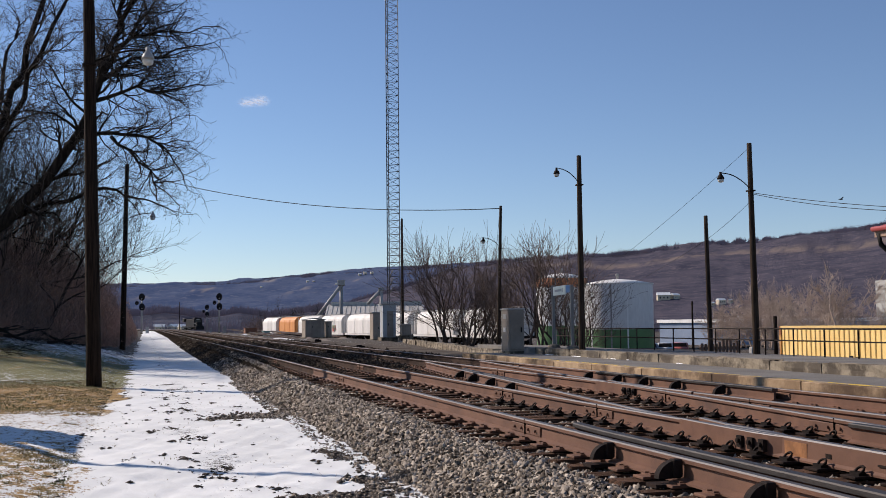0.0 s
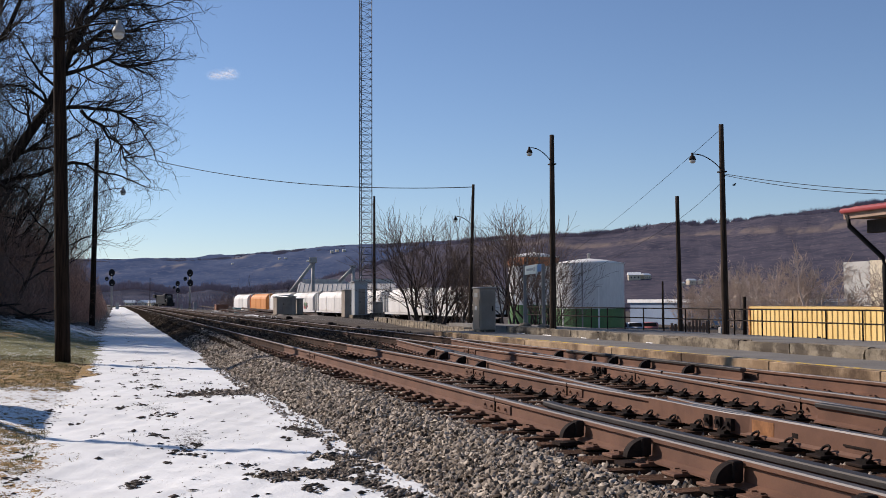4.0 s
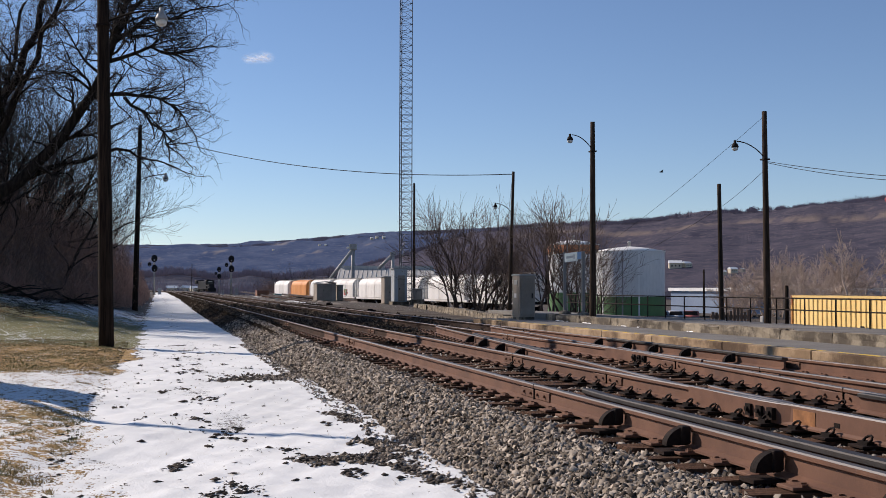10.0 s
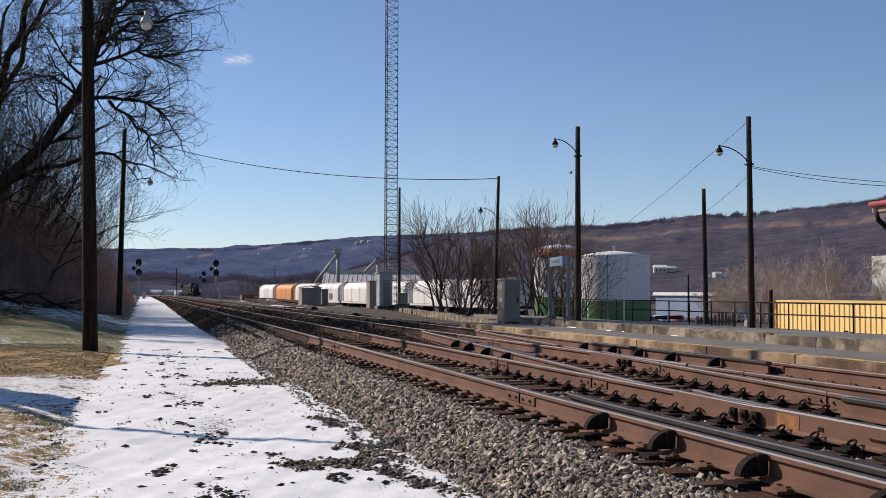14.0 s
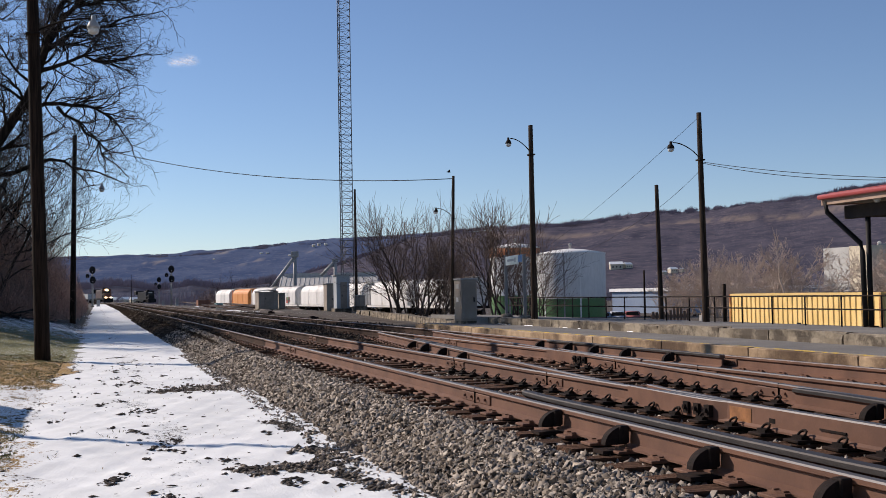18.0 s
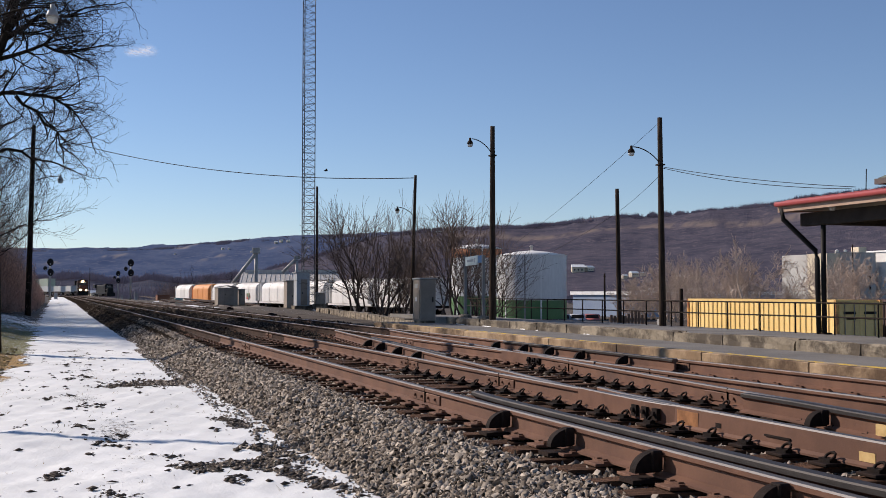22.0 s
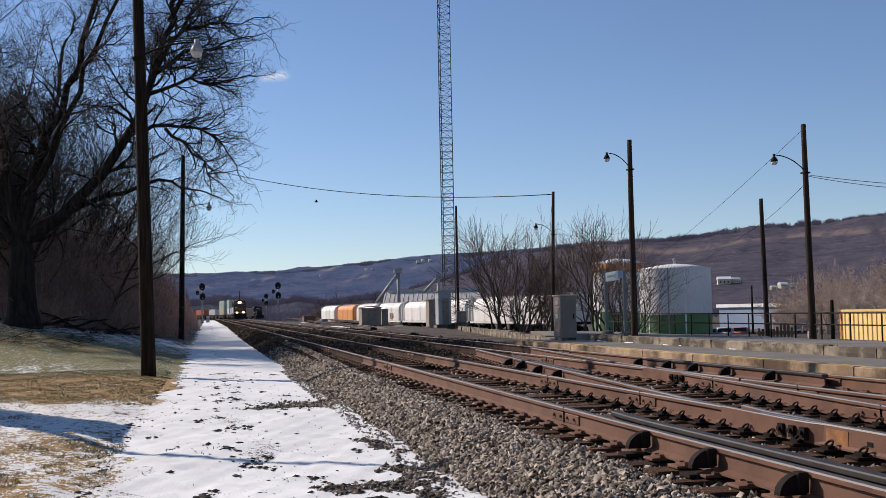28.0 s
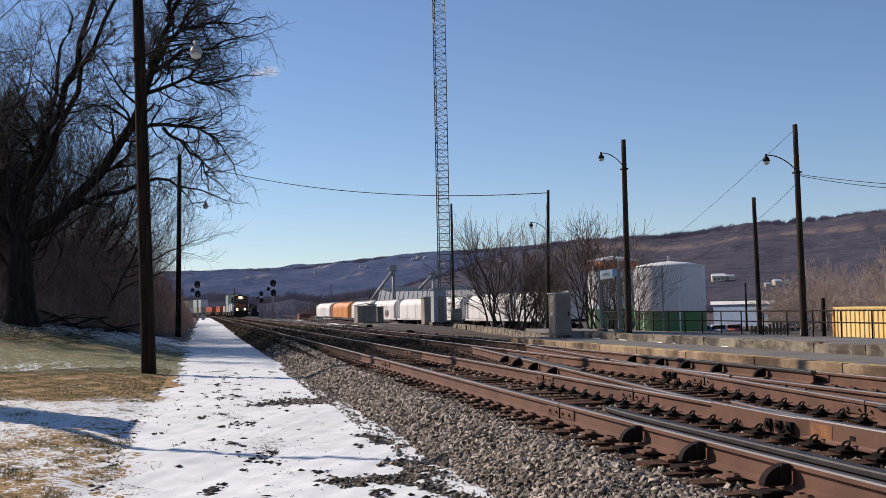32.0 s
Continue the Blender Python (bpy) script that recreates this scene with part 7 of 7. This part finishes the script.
# ---- grass and weeds ----
def grass():
    rg = np.random.default_rng(12)
    n = 150000
    y = 7 + 27 * rg.random(n) ** 1.6
    x = -0.75 - rg.random(n) * (2.2 + 0.13 * y)
    tuft = wave(x * 2.2, y * 1.3, 2.0) + 0.7 * wave(x * 6, y * 4, 1.0)
    keep = tuft > np.where(y < 15.0, 0.1, np.where(y < 20.8, 0.8, -0.45))
    x, y = x[keep], y[keep]
    # thin weeds scattered on the path
    m = 5200
    px, py = rg.uniform(-0.6, 2.3, m), 6.5 + 22 * rg.random(m)
    cl = wave(px * 3.3, py * 2.1, 6.0) + 0.6 * wave(px * 7, py * 6, 3.0)
    sel = cl > 0.62
    x, y = np.concatenate([x, px[sel]]), np.concatenate([y, py[sel]])
    n = len(x)
    z = ground_z(x, y)
    h = rg.uniform(0.015, 0.05, n)
    a = rg.uniform(0, math.tau, n)
    w = rg.uniform(0.002, 0.005, n) * (1 + y / 20)
    l = rg.uniform(0.3, 1.6, n) * h
    s = np.stack([np.cos(a + 1.4) * w, np.sin(a + 1.4) * w, 0 * w], -1)
    p = np.stack([x, y, z - 0.01], -1)
    t = p + np.stack([np.cos(a) * l, np.sin(a) * l, h], -1)
    V = np.stack([p - s, p + s, t], 1).reshape(-1, 3)
    m = surface("dry_grass", (0.2, 0.14, 0.055), (0.36, 0.27, 0.12), 1.2, 0.8, 0, 0, 30, (0.12, 0.125, 0.04), (0.45, 0.6), vary=0.0)
    tagged(new("dry_grass", raw_mesh("dry_grass", V, np.arange(n * 3).reshape(n, 3), m)), "short dry tan and green winter grass blades", "grass", kind="stuff")


def clods():
    """Small dark lumps of soil and leaf litter on the snow."""
    rg = np.random.default_rng(14)
    n = 26000
    x, y = rg.uniform(-0.95, 2.5, n), 6.5 + 26 * rg.random(n) ** 1.5
    rut = np.exp(-((x - 0.6) / 0.45) ** 2)
    keep = (wave(x * 2.6, y * 1.6, 6.0) + 0.7 * wave(x * 6.5, y * 3.1, 2.0) > 0.92 - 0.5 * rut) | (dirt(x, y) > 0.25) | (rg.random(n) < 0.015) | ((x < -0.72) & (rg.random(n) < 0.12))
    x, y = x[keep], y[keep]
    n = len(x)
    unit = np.array([(1, 0, 0), (-1, 0, 0), (0, 1, 0), (0, -1, 0), (0, 0, 1), (0, 0, -1)], float)
    v = unit[None] * rg.uniform(0.6, 1.4, (n, 6, 1)) + rg.uniform(-0.3, 0.3, (n, 6, 3))
    size = 0.006 + 0.026 * rg.random(n) ** 3
    v = v * size[:, None, None] * np.array([1.5, 1.2, 0.55])
    v[..., 0] += x[:, None]
    v[..., 1] += y[:, None]
    v[..., 2] += (ground_z(x, y) + 0.008)[:, None]
    tri = np.array([(0, 2, 4), (2, 1, 4), (1, 3, 4), (3, 0, 4), (2, 0, 5), (1, 2, 5), (3, 1, 5), (0, 3, 5)])
    m = surface("wet_soil", (0.03, 0.023, 0.017), (0.08, 0.06, 0.045), 8.0, 0.9, 0, 0.3, 50, vary=0.0)
    tagged(new("soil_clods", raw_mesh("soil_clods", v.reshape(-1, 3), (np.arange(n)[:, None, None] * 6 + tri[None]).reshape(-1, 3), m)), "dark soil clods and leaf litter on the snow", "soil", kind="stuff")


grass()
clods()


def cloud():
    """A small wisp far off, of soft overlapping lumps."""
    m = bpy.data.materials.new("cloud_wisp")
    m.use_nodes = True
    nt = m.node_tree
    nt.nodes.remove(nt.nodes["Principled BSDF"])
    veil = nt.nodes.new("ShaderNodeBsdfTranslucent")
    veil.inputs["Color"].default_value = (0.95, 0.96, 0.98, 1)
    clear = nt.nodes.new("ShaderNodeBsdfTransparent")
    blend = nt.nodes.new("ShaderNodeMixShader")
    nt.links.new(clear.outputs[0], blend.inputs[1])
    nt.links.new(veil.outputs[0], blend.inputs[2])
    nt.links.new(blend.outputs[0], nt.nodes["Material Output"].inputs["Surface"])
    tc = nt.nodes.new("ShaderNodeTexCoord")
    grad = nt.nodes.new("ShaderNodeTexGradient")
    grad.gradient_type = "SPHERICAL"
    nt.links.new(tc.outputs["Object"], grad.inputs[0])
    fluff = noise_of(nt, tc.outputs["Object"], 2.2, 5.0, 0.6)
    mul = nt.nodes.new("ShaderNodeMath")
    mul.operation = "MULTIPLY"
    nt.links.new(step_of(nt, grad.outputs["Fac"], 0.05, 1.5), mul.inputs[0])
    nt.links.new(step_of(nt, fluff, 0.3, 0.6), mul.inputs[1])
    nt.links.new(mul.outputs[0], blend.inputs[0])
    t = thing("cloud", pose(0, 0, 0), "small thin white cloud wisp", "cloud")
    for az, el, w, h in ((4.8, 11.52, 13, 8), (4.45, 11.42, 20, 7), (4.05, 11.35, 13, 6)):
        d = 1200.0
        p = Vector((d * math.sin(radians(az)), d * math.cos(radians(az)), d * math.tan(radians(el))))
        bm = bmesh.new()
        n = 10
        g = [[bm.verts.new((-1 + 2 * i / n, 0.15 * math.sin(3 * i / n + j), -1 + 2 * j / n)) for i in range(n + 1)] for j in range(n + 1)]
        for j in range(n):
            for i in range(n):
                bm.faces.new((g[j][i], g[j][i + 1], g[j + 1][i + 1], g[j + 1][i]))
        part("wisp", bm, m, t, m=Matrix.Translation(p) @ pose(0, 0, 0, -10, 8, -az) @ Matrix.Diagonal((w, 4, h, 1)), smooth=True)
    return t


wisps = cloud()

# ---- the train ----
M_locoorange = surface("loco_dark_paint", (0.045, 0.022, 0.015), (0.1, 0.042, 0.022), 0.6, 0.5, 0, 0.05, 10, (0.03, 0.022, 0.02), (0.5, 0.6))
M_glass = plain("cab_glass", (0.02, 0.025, 0.03), 0.15)
M_light = glowing("headlight_glow", (1.0, 0.62, 0.28), 160.0)
M_ditch = glowing("ditch_light_glow", (1.0, 0.6, 0.28), 90.0)


def locomotive(m, label, lit, paint):
    """Nose towards -y, on the rails at z 0."""
    t = thing("locomotive", m, label, "locomotive", "locomotives")
    w = 1.5
    part("frame", boxed(-1.52, 1.52, 0.6, 21.6, 1.1, 1.55, 0.03), M_black, t)
    nose = bmesh.new()
    box(nose, -1.05, 1.05, 1.5, 3.6, 1.55, 3.0, 0.12)
    part("nose", nose, paint, t)
    cab = part("cab", boxed(-1.5, 1.5, 3.4, 6.0, 1.55, 4.35, 0.1), paint, t)
    for x in (-1.05, -0.05):
        part("windscreen", boxed(x, x + 1.1, 3.36, 3.42, 3.15, 3.8, 0.02), M_glass, cab)
    for s in (-1, 1):
        part("side_window", boxed(s * 1.5 - 0.02, s * 1.5 + 0.02, 4.2, 5.4, 3.1, 3.8), M_glass, cab)
    part("cab_roof", boxed(-1.35, 1.35, 3.35, 6.1, 4.35, 4.55, 0.08), M_black, t)
    part("hood", boxed(-0.95, 0.95, 6.0, 18.5, 1.55, 4.2, 0.08), paint, t)
    part("radiator", boxed(-1.5, 1.5, 18.2, 21.2, 3.2, 4.5, 0.08), M_black, t)
    part("fuel_tank", boxed(-1.4, 1.4, 8.0, 13.5, 0.35, 1.1, 0.15), M_black, t)
    part("pilot", boxed(-1.45, 1.45, 0.5, 0.75, 0.2, 1.5, 0.05), M_black, t)
    for s in (-1, 1):
        part("step", boxed(s * 1.3 - 0.2, s * 1.3 + 0.2, 0.75, 1.4, 0.45, 1.5), M_iron, t)
        rail = part("handrail", tube(bmesh.new(), [(s * 1.45, 0.7, 1.55), (s * 1.45, 0.7, 2.6), (s * 1.45, 3.3, 2.6)], 0.03, 5), M_white, t)
        for y0 in (1.6, 16.2):
            b = part("bogie", boxed(s * 1.0 - 0.12, s * 1.0 + 0.12, y0 + 0.3, y0 + 4.4, 0.4, 0.95, 0.05), M_iron, t)
            for k in range(3):
                part("wheel", tube(bmesh.new(), [(s * 0.68, y0 + 0.6 + k * 1.75, 0.53), (s * 0.82, y0 + 0.6 + k * 1.75, 0.53)], 0.53, 14), M_iron, b)
    part("horn", boxed(-0.5, 0.5, 6.4, 6.7, 4.55, 4.8), M_iron, t)
    part("exhaust", lathe(bmesh.new(), [(0.3, 4.2), (0.25, 4.75), (0.2, 4.75)], 10), M_iron, t, m=pose(0, 10, 0))
    for x in (-0.16, 0.16):
        case = part("headlight", tube(bmesh.new(), [(x, 3.4, 4.2), (x, 3.3, 4.2)], 0.15, 12), M_light if lit else M_glass, t, "glowing warm headlight" if lit else "")
    for x in (-0.78, 0.78):
        part("ditch_light", tube(bmesh.new(), [(x, 0.7, 1.72), (x, 0.52, 1.72)], 0.14, 12), M_ditch if lit else M_glass, t, "glowing warm ditch light" if lit else "")
        part("ditch_light_case", boxed(x - 0.2, x + 0.2, 0.72, 1.0, 1.5, 1.95, 0.03), M_black, t)
    part("number_board", boxed(-0.75, 0.75, 3.33, 3.38, 3.86, 3.98), M_white, t)
    return t


def well_car(m, low, high, label):
    """A low well car with one container or two stacked, along +y from its front coupler."""
    t = thing("container_car", m, label, "railway car", "container cars of the train")
    L = 18.0
    for s in (-1, 1):
        part("side_sill", boxed(s * 1.4 - 0.08, s * 1.4 + 0.08, 2.4, L - 2.4, 0.45, 1.35, 0.03), M_iron, t)
        part("end_platform", boxed(-1.3, 1.3, 0.3 if s < 0 else L - 2.5, 2.5 if s < 0 else L - 0.3, 0.95, 1.2), M_iron, t)
        for k in range(2):
            y = (0.7 if s < 0 else L - 2.3) + k * 1.6
            part("wheelset", tube(bmesh.new(), [(-0.78, y, 0.46), (-0.65, y, 0.46), (-0.64, y, 0.1), (0.64, y, 0.1), (0.65, y, 0.46), (0.78, y, 0.46)], [0.46, 0.46, 0.1, 0.1, 0.46, 0.46], 12), M_iron, t)
    for z, mt in ((0.5, low), (3.1, high)):
        if mt is None:
            continue
        bm = bmesh.new()
        prof, y = [], 2.9
        while y < L - 3.0:
            prof += [(y, 0.0), (y + 0.2, 0.0), (y + 0.28, 0.04), (y + 0.48, 0.04)]
            y += 0.56
        for s in (-1, 1):
            lo = [bm.verts.new((s * (1.22 - d), a, z + 0.05)) for a, d in prof]
            hi = [bm.verts.new((s * (1.22 - d), a, z + 2.5)) for a, d in prof]
            for i in range(len(prof) - 1):
                bm.faces.new((lo[i], lo[i + 1], hi[i + 1], hi[i]))
        bmesh.ops.recalc_face_normals(bm, faces=bm.faces[:])
        for a in (2.75, L - 3.05):
            box(bm, -1.22, 1.22, a, a + 0.12, z, z + 2.58)
        box(bm, -1.22, 1.22, 2.75, L - 2.95, z + 2.5, z + 2.58)
        part("container", bm, mt, t)
    return t


C_white = plain("container_white", (0.62, 0.62, 0.6), 0.6)
C_pale = plain("container_pale_green", (0.42, 0.48, 0.38), 0.6)
C_green = plain("container_green", (0.1, 0.26, 0.12), 0.6)
C_red = plain("container_red", (0.58, 0.13, 0.05), 0.6)
C_tan = plain("container_tan", (0.5, 0.44, 0.3), 0.6)
train = [(locomotive(pose(0, 0, 0), "dark orange and black freight locomotive with lit headlights", True, M_locoorange), 0.0)]
s = 22.4
for low, high, label in ((C_white, None, "container car with one white container"), (C_white, None, "container car with one white container"),
                         (C_white, C_pale, "container car with pale stacked containers"), (C_tan, C_pale, "container car with tan and pale green containers"),
                         (C_white, None, "container car with one white container"), (C_red, None, "container car with one orange-red container"), (C_red, None, "container car with one orange-red container"),
                         (C_tan, C_white, "container car with pale stacked containers"), (C_white, C_tan, "container car with pale stacked containers"), (C_white, None, "container car with one white container"),
                         (C_green, C_white, "container car with stacked containers"), (C_white, C_white, "container car with stacked containers"), (C_red, C_white, "container car with stacked containers")):
    train.append((well_car(pose(0, 0, 0), low, high, label), s))
    s += 18.4
parked = locomotive(pose(19.9, 430, -0.5, 0, 0, 12), "dark parked freight locomotive on a yard track", False, M_black)


def bird():
    t = thing("bird", pose(0, 0, 0), "small dark soaring bird with spread wings", "bird")
    part("body", lathe(bmesh.new(), [(0.012, -0.18), (0.05, -0.06), (0.055, 0.05), (0.03, 0.15), (0.006, 0.19)], 8), M_black, t, m=pose(0, 0, 0, 0, 90, 0))
    for s in (-1, 1):
        bm = bmesh.new()
        v = [bm.verts.new(p) for p in ((0.07, s * 0.03, 0), (0.09, s * 0.25, 0.05), (0.01, s * 0.48, 0.09), (-0.06, s * 0.28, 0.05), (-0.08, s * 0.03, 0))]
        bm.faces.new(v)
        bmesh.ops.solidify(bm, geom=bm.faces[:], thickness=0.015)
        part("wing", bm, M_black, t)
    return t


soaring = bird()

HEAD_Y = 240.0     # the nose's place on the track at the clip's end
SPEED = 10.0


def on_track(dist):
    y = dist
    x = curve_x((XC + XD) / 2, y)
    slope = -min(max(0.0, y - 330), 100) / 290
    return x, y, math.degrees(math.atan2(-slope, 1.0))


def motions():
    for ob, back in train:
        rows = []
        for k in range(0, 33, 2):
            x, y, rz = on_track(HEAD_Y + SPEED * (32 - k) + back)
            rows.append((float(k), pose(x, y, 0.02, 0, 0, rz)))
        walk(ob, rows)
    rows = []
    for t, az, el in ((0, 34.04, 5.68), (6, 28.65, 5.6), (12, 23.09, 5.91), (21, 14.19, 6.1), (28, 5.6, 5.6), (31, 1.69, 5.35), (32, 0.4, 5.3)):
        d = 95.0
        rows.append((float(t), pose(d * math.sin(radians(az)), d * math.cos(radians(az)), 1 + d * math.tan(radians(el)), 8, 0, 175)))
    walk(soaring, rows)
    walk(wisps, [(0.0, pose(0, 0, -7, 0, 0, -0.8)), (12.0, pose(0, 0, 0, 0, 0, -0.2)), (21.0, pose(0, 0, 5, 0, 0, 0.5)), (31.0, pose(0, 0, 10, 0, 0, 1.15)), (32.0, pose(0, 0, 10.4, 0, 0, 1.2))])


motions()
